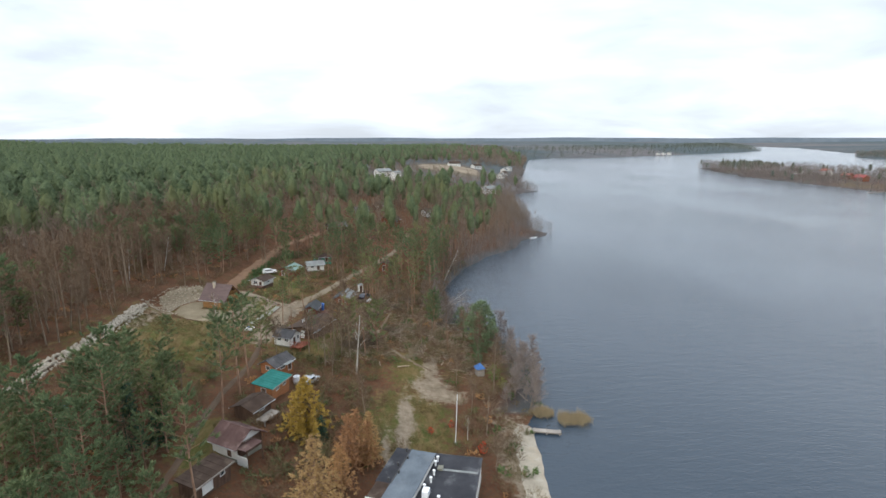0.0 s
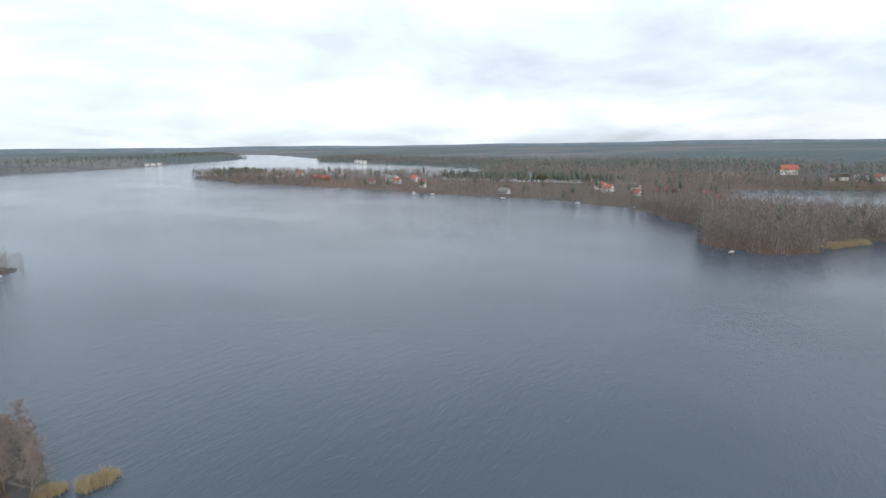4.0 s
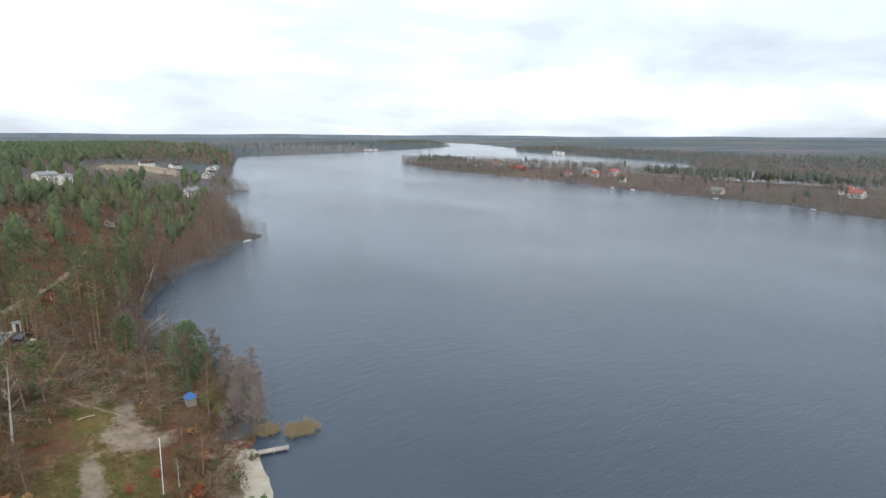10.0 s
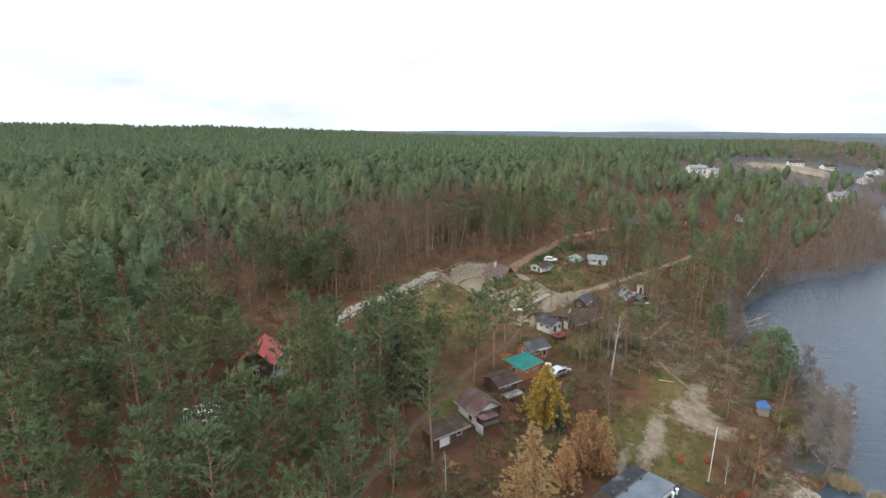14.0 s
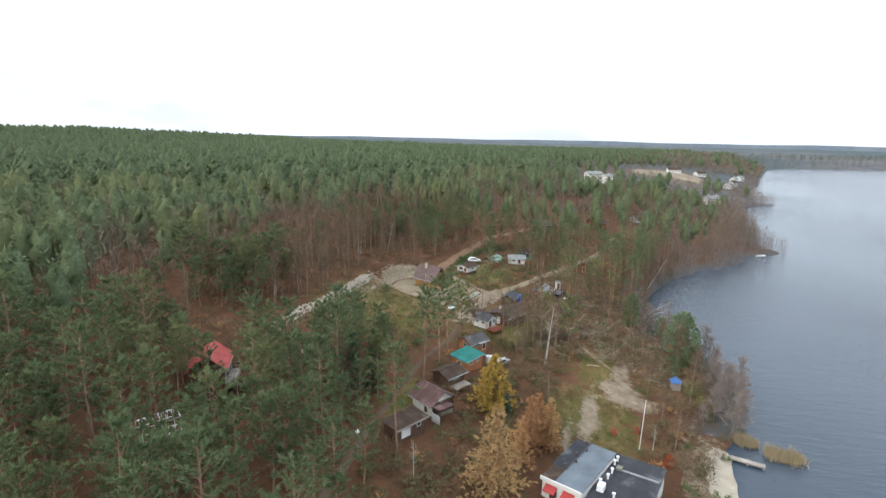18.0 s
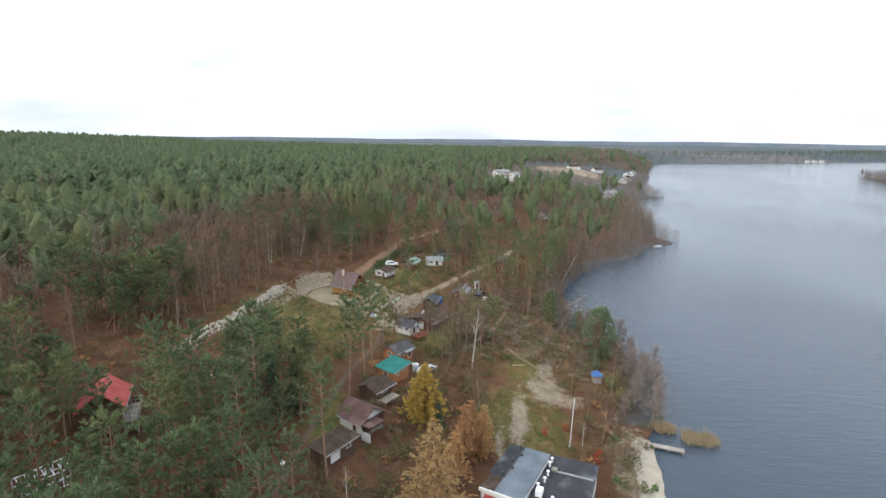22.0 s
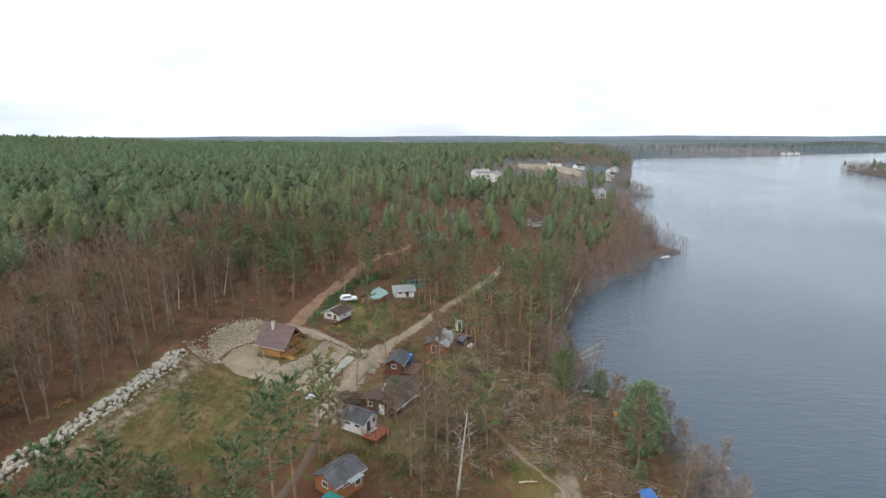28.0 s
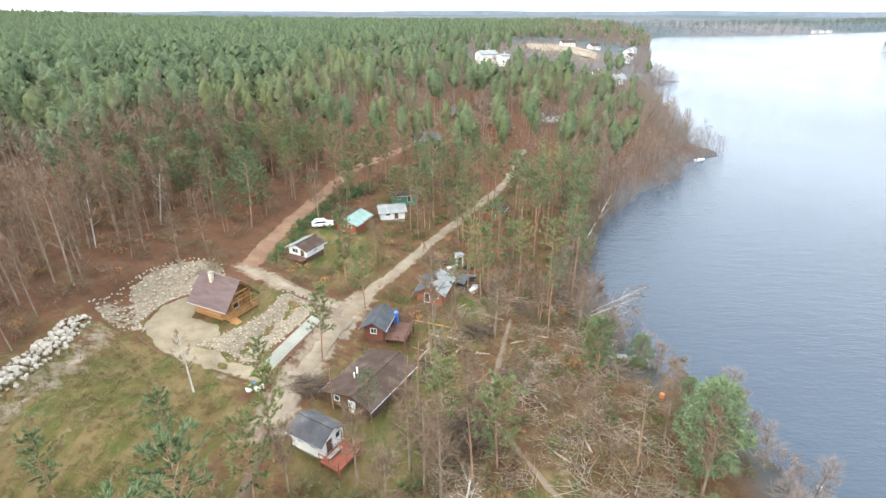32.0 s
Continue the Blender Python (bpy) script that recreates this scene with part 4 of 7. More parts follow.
def wall_part(root, side, hx, hy, z0, z1, holes, mat, thick=0.16, logs=False):
    """A wall with real openings; a window or a door is set into each."""
    (sx, sy), (dx, dy), (nx, ny), length = side_frame(side, hx, hy)
    bm = bmesh.new()

    def slab(u0, u1, a, b, out=0.0, deep=thick, target=None):
        xs = [sx + dx * u0 + nx * out, sx + dx * u1 + nx * (out - deep)]
        ys = [sy + dy * u0 + ny * out, sy + dy * u1 + ny * (out - deep)]
        box(target or bm, min(xs), max(xs), min(ys), max(ys), a, b)

    def course(u0, u1, a, b):
        if u1 - u0 < 0.01 or b - a < 0.01:
            return
        if not logs:
            return slab(u0, u1, a, b)
        rows = max(1, round((b - a) / 0.26))
        h = (b - a) / rows
        for k in range(rows):
            z = a + (k + 0.5) * h
            beam(bm, (sx + dx * u0 - nx * 0.12, sy + dy * u0 - ny * 0.12, z), (sx + dx * u1 - nx * 0.12, sy + dy * u1 - ny * 0.12, z), h * 0.54, 8)

    inset = thick if side in "ew" else 0.0
    at = inset
    for u, w, sill, h, kind in sorted(holes):
        b = min(z0 + sill + h, z1 - 0.15)
        u0, u1, a = u * length - w / 2, u * length + w / 2, (z0 + sill if kind == "door" else min(z0 + sill, b - 0.8))
        course(at, u0, z0, z1)
        course(u0, u1, z0, a)
        course(u0, u1, b, z1)
        at = u1
        fb = bmesh.new()
        for q0, q1, c0, c1 in ((u0, u0 + 0.07, a, b), (u1 - 0.07, u1, a, b), (u0 + 0.07, u1 - 0.07, b - 0.07, b), (u0 + 0.07, u1 - 0.07, a, a + 0.07)):
            slab(q0, q1, c0, c1, 0.035, 0.12, fb)
        if kind == "door":
            door = part("door", _slab_of(slab, u0 + 0.07, u1 - 0.07, a + 0.07, b - 0.07, -0.02, 0.05), BROWN_WALL if mat is not BROWN_WALL else WHITE, root)
            hb = bmesh.new()
            slab(u1 - 0.22, u1 - 0.14, a + 0.95, a + 1.08, 0.04, 0.06, hb)
            part("handle", hb, METAL, door, "metal door handle")
            part("door_frame", fb, WHITE, root)
        else:
            win = part("window", fb, WHITE, root)
            part("pane", _slab_of(slab, u0 + 0.07, u1 - 0.07, a + 0.07, b - 0.07, -0.03, 0.02), GLASS, win, "dark reflecting glass")
            if w > 0.8:
                mb = bmesh.new()
                slab((u0 + u1) / 2 - 0.025, (u0 + u1) / 2 + 0.025, a + 0.07, b - 0.07, 0.0, 0.06, mb)
                part("mullion", mb, WHITE, win)
    course(at, length - inset, z0, z1)
    bmesh.ops.remove_doubles(bm, verts=bm.verts, dist=0.002)
    return part("wall", bm, mat, root)


def _slab_of(slab, *args):
    bm = bmesh.new()
    slab(*args, bm)
    return bm


def roof_plane(root, a, b, c, d, thick, mat, label="", ribs=0):
    """A sloping roof slab with corners a, b (eave) and c, d (ridge), with raised seams."""
    bm = bmesh.new()
    top = [Vector(p) for p in (a, b, c, d)]
    n = (top[1] - top[0]).cross(top[3] - top[0]).normalized()
    if n.z < 0:
        n = -n
    lo = [bm.verts.new(p) for p in top]
    hi = [bm.verts.new(p + n * thick) for p in top]
    bm.faces.new(lo[::-1])
    bm.faces.new(hi)
    for k in range(4):
        j = (k + 1) % 4
        bm.faces.new((lo[k], lo[j], hi[j], hi[k]))
    bmesh.ops.recalc_face_normals(bm, faces=bm.faces)
    ob = part("roof_slope", bm, mat, root, label)
    if ribs:
        rb = bmesh.new()
        for k in range(ribs):
            u = (k + 0.5) / ribs
            p, q = top[0].lerp(top[1], u) + n * (thick + 0.01), top[3].lerp(top[2], u) + n * (thick + 0.01)
            beam(rb, p, q, 0.03, 4)
        part("seam", rb, mat, ob)
    return ob


def cabin(name, x, y, turn, L, W, h, label, wall, roof, roof2=None, rise=1.0, over=0.4, kind="gable", openings=None, walls=None, z=None,
          chimney=None, ribs=0, plinth=0.2, over_x=None, logs=False, ridge_off=0.0, category="cabin", group="", base=None):
    """A small house. Local x runs along the ridge. openings: side -> list of (place 0..1, width, sill, height, kind)."""
    c, s = math.cos(radians(turn)), math.sin(radians(turn))
    corners = [(x + c * u - s * v, y + s * u + c * v) for u in (-L / 2, L / 2) for v in (-W / 2, W / 2)]
    zs = [gz(*p) for p in corners]
    z = (max(zs) * 0.25 + sum(zs) / 4 * 0.75) if z is None else z
    root = thing(name, x, y, z, turn, label, category, group)
    hx, hy, roof2 = L / 2, W / 2, roof2 or roof
    deep = z - min(zs) + 0.5
    part("foundation", boxed((-hx + 0.05, hx - 0.05, -hy + 0.05, hy - 0.05, -deep, plinth)), base or (CONCRETE if wall is WHITE else wall), root)
    over_x = over if over_x is None else over_x
    openings, walls = openings or {}, walls or {}
    top_e = h + (rise if kind == "shed" else 0)
    for side in "senw":
        zt = h
        if kind == "shed" and side == "n":
            zt = h + rise
        wall_part(root, side, hx, hy, plinth, zt, openings.get(side, []), walls.get(side, wall), logs=logs)
    if kind == "gable":
        ro = ridge_off
        for sx in (-1, 1):
            bm = bmesh.new()
            a = [bm.verts.new((sx * hx, yy, zz)) for yy, zz in ((-hy, h), (hy, h), (ro, h + rise))]
            b = [bm.verts.new((sx * (hx - 0.14), yy, zz)) for yy, zz in ((-hy, h), (hy, h), (ro, h + rise))]
            bm.faces.new(a), bm.faces.new(b[::-1])
            for k in range(3):
                j = (k + 1) % 3
                bm.faces.new((a[k], a[j], b[j], b[k]))
            bmesh.ops.recalc_face_normals(bm, faces=bm.faces)
            part("gable", bm, walls.get("gable", wall), root)
        dz1, dz2 = over * rise / (hy + ro), over * rise / (hy - ro)
        roof_plane(root, (-hx - over, -hy - over, h - dz1), (hx + over_x, -hy - over, h - dz1), (hx + over_x, ro, h + rise), (-hx - over, ro, h + rise), 0.09, roof, "", ribs)
        roof_plane(root, (hx + over_x, hy + over, h - dz2), (-hx - over, hy + over, h - dz2), (-hx - over, ro, h + rise), (hx + over_x, ro, h + rise), 0.09, roof2, "", ribs)
        part("ridge_cap", boxed((-hx - over, hx + over_x, ro - 0.12, ro + 0.12, h + rise + 0.05, h + rise + 0.13)), roof, root)
        for sy in (-1, 1):
            gb = bmesh.new()
            yy = sy * (hy + over + 0.05)
            beam(gb, (-hx - over, yy, h - (dz1 if sy < 0 else dz2) - 0.02), (hx + over_x, yy, h - (dz1 if sy < 0 else dz2) - 0.02), 0.06)
            part("gutter", gb, METAL, root)
    else:
        for sx in (-1, 1):
            bm = bmesh.new()
            prism(bm, [(-hy, h), (hy, h), (hy, h + rise)], sx * hx - (0.14 if sx > 0 else 0), sx * hx + (0.14 if sx < 0 else 0))
            for v in bm.verts:
                v.co = Vector((v.co.y, v.co.x, v.co.z))
            bmesh.ops.recalc_face_normals(bm, faces=bm.faces)
            part("gable", bm, walls.get("gable", wall), root)
        k = rise / W
        roof_plane(root, (-hx - over, -hy - over, h - k * over), (hx + over, -hy - over, h - k * over), (hx + over, hy + over, h + rise + k * over), (-hx - over, hy + over, h + rise + k * over), 0.1, roof, "", ribs)
        fb = boxed((-hx - over - 0.03, hx + over + 0.03, -hy - over - 0.06, -hy - over, h - k * over - 0.1, h - k * over + 0.12))
        part("fascia", fb, GREY_WOOD, root)
    if chimney:
        cx, cy, ch, cw = chimney
        at = part("chimney", boxed((cx - cw / 2, cx + cw / 2, cy - cw / 2, cy + cw / 2, h * 0.6, ch)), BRICK_PALE, root, "pale plastered chimney")
        part("chimney_cap", boxed((cx - cw / 2 - 0.06, cx + cw / 2 + 0.06, cy - cw / 2 - 0.06, cy + cw / 2 + 0.06, ch, ch + 0.08)), CONCRETE, at)
    return root


def deck(root, x0, x1, y0, y1, z, mat, rail="", ground=-1.2):
    """A boarded terrace on posts under a house, with rails on the named sides."""
    n = max(3, round((x1 - x0) / 0.28))
    base = part("deck", boxed((x0, x1, y0, y1, z - 0.16, z - 0.05)), mat, root)
    w = (x1 - x0) / n
    for k in range(n):
        bm = boxed((x0 + k * w + 0.015, x0 + (k + 1) * w - 0.015, y0, y1, z - 0.05, z))
        part("plank", bm, mat, base)
    for px_ in (x0 + 0.08, x1 - 0.08):
        for py_ in (y0 + 0.08, y1 - 0.08):
            part("post", boxed((px_ - 0.06, px_ + 0.06, py_ - 0.06, py_ + 0.06, ground, z - 0.16)), mat, base)
    for sd in rail:
        a, b = {"s": ((x0, y0), (x1, y0)), "n": ((x0, y1), (x1, y1)), "e": ((x1, y0), (x1, y1)), "w": ((x0, y0), (x0, y1))}[sd]
        rb = bmesh.new()
        for q in (0.45, 0.95):
            beam(rb, (*a, z + q), (*b, z + q), 0.05, 4)
        count = max(2, round(math.dist(a, b) / 1.0))
        for k in range(count + 1):
            u = k / count
            p = (a[0] + (b[0] - a[0]) * u, a[1] + (b[1] - a[1]) * u)
            beam(rb, (*p, z - 0.05), (*p, z + 1.0), 0.05, 4)
        part("railing", rb, mat, root)
    return base

# ---- the cabins along the track ----
W1 = lambda u, w=0.9, sill=0.9, h=1.0: (u, w, sill, h, "window")
D1 = lambda u, w=0.95: (u, w, 0.02, 1.95, "door")

# log house on its levelled yard
log = cabin("log_house", -27.0, 109.0, -24, 4.8, 4.9, 2.3, "golden log house with a steep brown roof and a wooden balcony", LOG_WOOD, ROOF_LOG, rise=2.6, over=0.55, over_x=1.7,
            openings={"s": [W1(0.2, 0.9), W1(0.72, 1.2)], "e": [D1(0.5, 1.2), W1(0.2, 1.0), W1(0.8, 1.0)], "w": [W1(0.5)]}, z=9.0, logs=True, plinth=0.5, category="house",
            chimney=(-0.4, -0.6, 5.5, 0.5))
deck(log, 2.4, 4.0, -2.5, 2.5, 0.45, LOG_WOOD, "esn", -0.3)
deck(log, 2.4, 3.7, -1.5, 1.5, 2.3, LOG_WOOD, "esn", 0.6)
for sy in (-1.55, 1.55):
    part("balcony_post", boxed((3.6, 3.76, sy - 0.08, sy + 0.08, 0.4, 3.0)), LOG_WOOD, log)
bm = bmesh.new()
for k in range(5):
    box(bm, 4.0 + k * 0.25, 4.0 + (k + 1) * 0.25, -2.4, -1.5, -0.3, 0.36 - k * 0.11)
part("stairs", bm, LOG_WOOD, log)
bm = bmesh.new()
for sy in (-1, 1):
    beam(bm, (3.9, sy * 2.85, 1.75), (3.9, 0, 4.75), 0.09, 6)
beam(bm, (3.9, -1.2, 3.5), (3.9, 1.2, 3.5), 0.08, 6)
part("gable_truss", bm, LOG_WOOD, log)

# white cabin with a red-brown terrace
white = cabin("cabin", -8.5, 86.6, -28, 3.8, 3.0, 2.0, "small white cabin with a dark felt roof and red-brown terrace", WHITE, ROOF_FELT, rise=0.85, over=0.3,
              openings={"s": [W1(0.3, 0.9), W1(0.72, 0.9)], "e": [D1(0.35), W1(0.75, 0.7)], "w": [W1(0.5)]})
deck(white, 2.0, 4.3, -2.0, 1.2, 0.45, DECK_RED, "sen", -1.6)
bench = part("bench", boxed((2.5, 2.9, -1.6, 0.2, 0.75, 0.83), (2.55, 2.85, -1.5, -1.4, 0.45, 0.75), (2.55, 2.85, 0.0, 0.1, 0.45, 0.75)), GREY_WOOD, white)

# large brown cabin
big = cabin("cabin", -5.0, 96.2, 63, 8.2, 5.8, 1.95, "large dark brown timber cabin under a low felt roof", BROWN_WALL, ROOF_OLD, ROOF_OLD, rise=0.85, over=0.5, ridge_off=-0.9,
            openings={"s": [W1(0.3, 1.2), W1(0.7, 1.2)], "w": [W1(0.25, 0.8), D1(0.6)], "e": [W1(0.5)]})
for k, (vx_, vy_) in enumerate(((-1.5, 1.0), (-0.6, 1.3))):
    bm = bmesh.new()
    beam(bm, (vx_, vy_, 2.0), (vx_, vy_, 3.2), 0.09, 8)
    part("vent_pipe", bm, ALU, big, "white vent pipe")

# dark cabin with a terrace
dark = cabin("cabin", -6.0, 109.3, 80, 4.5, 2.7, 2.1, "brown timber cabin with a slate-grey roof beside a dark terrace", DARK_RED, ROOF_SLATE, rise=0.75, over=0.45,
             openings={"s": [D1(0.5, 1.4), W1(0.85, 0.8)], "w": [W1(0.5, 0.9)]})
deck(dark, -2.2, 2.2, -4.3, -1.5, 0.5, DECK_DARK, "sew", -1.2)
part("tarpaulin", boxed((1.6, 2.3, -2.1, -1.6, 0.5, 2.2)), BLUE_TARP, dark, "folded blue tarpaulin")

# red-brown cabin, half its roof replaced with grey sheets
cabin("cabin", 0.9, 122.6, 77, 6.0, 4.1, 2.0, "red-brown timber cabin with a half dark, half pale grey roof", RED_WALL, ROOF_GREY, ROOF_SLATE, rise=0.95, over=0.45,
      openings={"w": [D1(0.4), W1(0.75, 0.8)], "s": [W1(0.3, 1.1), W1(0.7, 1.1)]}, ribs=7)

# cabins by the forest track
low = cabin("cabin", -21.3, 129.6, 65, 4.3, 3.8, 2.0, "white cabin with a grey sheet roof on a dark timber base", WHITE, ROOF_OLD, ROOF_GREY, rise=0.7, over=0.5,
            openings={"w": [W1(0.35, 1.3), D1(0.75)], "s": [W1(0.5)]}, base=BROWN_WALL, plinth=0.6)
deck(low, -3.6, -2.3, -2.1, 2.1, 0.6, DECK_DARK, "w", -1.5)
cabin("cabin", -16.1, 144.0, 72, 5.6, 4.0, 2.0, "red-brown cabin with a faded mint-green and a brown roof side", RED_WALL, ROOF_MINT, ROOF_OLD, rise=0.8, over=0.6, openings={"w": [D1(0.3), W1(0.7)], "s": [W1(0.5, 1.2)]}, ribs=6)
cabin("cabin", -9.7, 152.0, 15, 5.0, 3.8, 2.0, "white cabin with a weathered grey roof", WHITE, ROOF_GREY, ROOF_OLD, rise=0.8, over=0.45, openings={"s": [W1(0.3, 1.0), D1(0.65)], "e": [W1(0.5)]})
cabin("cabin", -8.2, 161.5, 15, 5.4, 3.0, 2.0, "green timber cabin with a mossy grey roof", GREEN_WALL, ROOF_OLD, rise=0.7, over=0.4, openings={"s": [W1(0.3), D1(0.7)]})
cabin("cabin", 12.6, 160.0, 70, 4.0, 3.4, 2.3, "small red-brown cabin among tall pines", RED_WALL, ROOF_OLD, rise=0.8, openings={"s": [W1(0.5)], "w": [D1(0.5)]})

# the nearer row
cab_o = cabin("cabin", -8.6, 74.9, 55, 4.2, 3.4, 2.0, "orange-brown cabin with a dark roof and a grey sheet lean-to", ORANGE_WALL, ROOF_FELT, ROOF_FELT, rise=0.8, over=0.35,
              openings={"w": [W1(0.5, 1.0)], "s": [W1(0.4, 1.2), D1(0.8)]}, ribs=5)
part("sheeting", boxed((-0.8, 1.2, -2.9, -2.1, 2.0, 2.06)), ROOF_GREY, cab_o, "pale lean-to sheet")
cabin("cabin", -8.2, 67.9, 66, 4.8, 3.1, 2.0, "orange-brown cabin with a teal sheet-metal roof", ORANGE_WALL, ROOF_TEAL, rise=0.45, over=0.4, kind="shed", openings={"s": [W1(0.3), W1(0.7)], "w": [D1(0.5)]}, ribs=8)
cab_d = cabin("cabin", -9.8, 60.7, 60, 3.8, 3.4, 1.9, "dark brown cabin with a felt roof and a white end wall", BROWN_WALL, ROOF_OLD, rise=0.6, over=0.5, walls={"e": WHITE}, openings={"e": [W1(0.5, 1.0)], "s": [W1(0.5, 1.2)]})
deck(cab_d, -1.5, 1.8, -3.4, -1.8, 0.3, GREY_WOOD, "", -1.2)
cab_c = cabin("cabin", -10.0, 51.9, -35, 4.4, 4.2, 2.1, "white and brown cottage with a wine-brown sheet roof", WHITE, ROOF_BROWN, rise=1.3, over=0.5, walls={"e": BROWN_WALL, "n": BROWN_WALL}, openings={"w": [W1(0.5)], "s": [W1(0.35, 1.0), D1(0.7)], "e": [W1(0.5, 1.2)]}, ribs=7)
part("porch_roof", boxed((2.0, 4.0, -2.2, 0.6, 1.8, 1.92)), ROOF_BROWN, cab_c)
for px_, py_ in ((4.05, -2.05), (4.05, 0.45)):
    part("porch_post", boxed((px_ - 0.06, px_ + 0.06, py_ - 0.06, py_ + 0.06, -0.6, 2.05)), BROWN_WALL, cab_c)
part("porch_wall", boxed((2.3, 4.1, -2.15, -2.05, -0.4, 0.9)), WHITE, cab_c)
cabin("shed", -11.8, 44.1, 61, 5.2, 2.7, 1.9, "long brown timber shed with a low brown sheet roof", BROWN_WALL, ROOF_OLD, rise=0.25, over=0.35, kind="shed", openings={"s": [(0.3, 1.6, 0.1, 1.7, "door"), W1(0.75, 0.8)]}, category="shed", ribs=6)

# flat-roofed white building by the beach
hall = thing("holiday_house", 11.4, 44.2, 2.3, 66, "long white flat-roofed building with red awnings and a blue-grey roof", "building")
part("foundation", boxed((-5.2, 5.2, -2.5, 2.5, -1.4, 0.25)), CONCRETE, hall)
wall_part(hall, "w", 5.2, 2.5, 0.25, 3.3, [D1(0.3, 1.1), W1(0.78, 1.1)], WHITE, 0.25)
wall_part(hall, "s", 5.2, 2.5, 0.25, 3.3, [W1(0.2), W1(0.5), W1(0.8)], WHITE, 0.25)
wall_part(hall, "n", 5.2, 2.5, 0.25, 3.3, [W1(0.2), W1(0.5), W1(0.8)], WHITE, 0.25)
wall_part(hall, "e", 5.2, 2.5, 0.25, 3.3, [W1(0.5)], WHITE, 0.25)
part("roof", boxed((-5.3, 5.5, -2.6, 0.9, 3.3, 3.42)), ROOF_BLUEGREY, hall)
part("lower_roof", boxed((-2.0, 5.5, 0.9, 2.9, 3.22, 3.34)), ROOF_BLACK, hall)
part("porch_roof", boxed((-5.3, -2.0, 0.9, 2.7, 3.25, 3.37)), ROOF_OLD, hall)
part("parapet", boxed((-5.45, -5.3, -2.6, 2.7, 3.1, 3.55)), WHITE, hall)
part("roof_edge", boxed((-2.0, 5.5, 0.78, 0.9, 3.3, 3.5)), ROOF_FELT, hall)
for u in (-1.0, 1.25):
    bm = bmesh.new()
    prism(bm, [(-5.2, 2.75), (-6.1, 2.25), (-6.1, 2.15), (-5.2, 2.6)], u - 0.75, u + 0.75)
    part("awning", bm, RED_PAINT, hall, "red sloping awning")
for k in range(5):
    bm = bmesh.new()
    beam(bm, (-1.5 + 1.6 * k, 0.6 if k % 2 else 1.3, 3.3), (-1.5 + 1.6 * k, 0.6 if k % 2 else 1.3, 3.7), 0.11, 10)
    vent = part("vent_pipe", bm, ROOF_FELT, hall, "dark roof vent")
    bm = bmesh.new()
    beam(bm, (-1.5 + 1.6 * k, 0.6 if k % 2 else 1.3, 3.7), (-1.5 + 1.6 * k, 0.6 if k % 2 else 1.3, 3.8), 0.16, 10)
    part("vent_cap", bm, ROOF_FELT, vent)
annex = thing("annex", 16.7, 41.9, 1.7, 72, "low annex with a black membrane roof and white vents", "building")
part("foundation", boxed((-7.0, 7.0, -3.3, 3.3, -1.5, 0.2)), CONCRETE, annex)
for side in "senw":
    wall_part(annex, side, 7.0, 3.3, 0.2, 3.0, [W1(0.2), W1(0.45), W1(0.7)] if side in "sn" else [W1(0.25), W1(0.6)], WHITE, 0.25)
part("roof", boxed((-7.1, 7.1, -3.4, 3.4, 3.0, 3.12)), ROOF_BLACK, annex)
part("roof_edge", boxed((-7.16, 7.16, -3.46, -3.4, 2.9, 3.16), (-7.16, 7.16, 3.4, 3.46, 2.9, 3.16), (7.1, 7.16, -3.4, 3.4, 2.9, 3.16), (-7.16, -7.1, -3.4, 3.4, 2.9, 3.16)), ROOF_FELT, annex)
part("roof_strip", boxed((3.5, 3.9, -3.2, 1.4, 3.13, 3.17)), ROOF_GREY, annex, "grey walkway strip")
for vx_, vy_ in ((5.4, 2.3), (4.4, 2.4), (2.4, 2.2), (0.9, 2.3), (-0.6, 2.8), (-2.4, 0.7), (-4.6, 1.6)):
    bm = bmesh.new()
    beam(bm, (vx_, vy_, 3.1), (vx_, vy_, 3.7), 0.12, 10)
    vent = part("vent_pipe", bm, ALU, annex, "white roof vent")
    bm = bmesh.new()
    beam(bm, (vx_, vy_, 3.7), (vx_, vy_, 3.84), 0.2, 10)
    part("vent_cap", bm, ALU, vent)
part("hatch", boxed((3.4, 4.2, 1.3, 2.0, 3.13, 3.4)), CONCRETE, annex)
unit = part("cooling_unit", boxed((-2.2, -1.1, 2.0, 2.8, 3.13, 3.9)), ALU, annex, "white rooftop unit")
part("grille", boxed((-2.1, -1.2, 2.8, 2.83, 3.3, 3.8)), DARK, unit)

# red-roofed house among the pines
red = cabin("house", -38.8, 40.2, 118, 5.2, 4.2, 3.4, "two-storey timber house with a bright red roof among pines", BROWN_WALL, ROOF_RED, rise=1.7, over=0.5, category="house",
            openings={"s": [W1(0.25, 1.0), W1(0.7, 1.0)], "e": [D1(0.3), W1(0.7)], "w": [W1(0.5)]}, ribs=8)
deck(red, -2.4, 2.4, -3.7, -2.1, 0.9, GREY_WOOD, "sew", -1.5)
deck(red, 2.6, 4.2, -2.1, 2.1, 1.9, WHITE, "esn", -1.5)

# blue-roofed hut by the water
hut = thing("beach_hut", 28.3, 79.6, 1.45, 10, "tiny pale hut with a pointed blue roof by the shore", "hut")
hut.scale = (0.85, 0.85, 0.9)
part("wall", boxed((-0.85, 0.85, -0.85, 0.85, -0.4, 1.9)), GREY_WOOD, hut)
part("door", boxed((-0.1, 0.6, -0.9, -0.85, 0.0, 1.75)), GREY_WOOD, hut)
bm = bmesh.new()
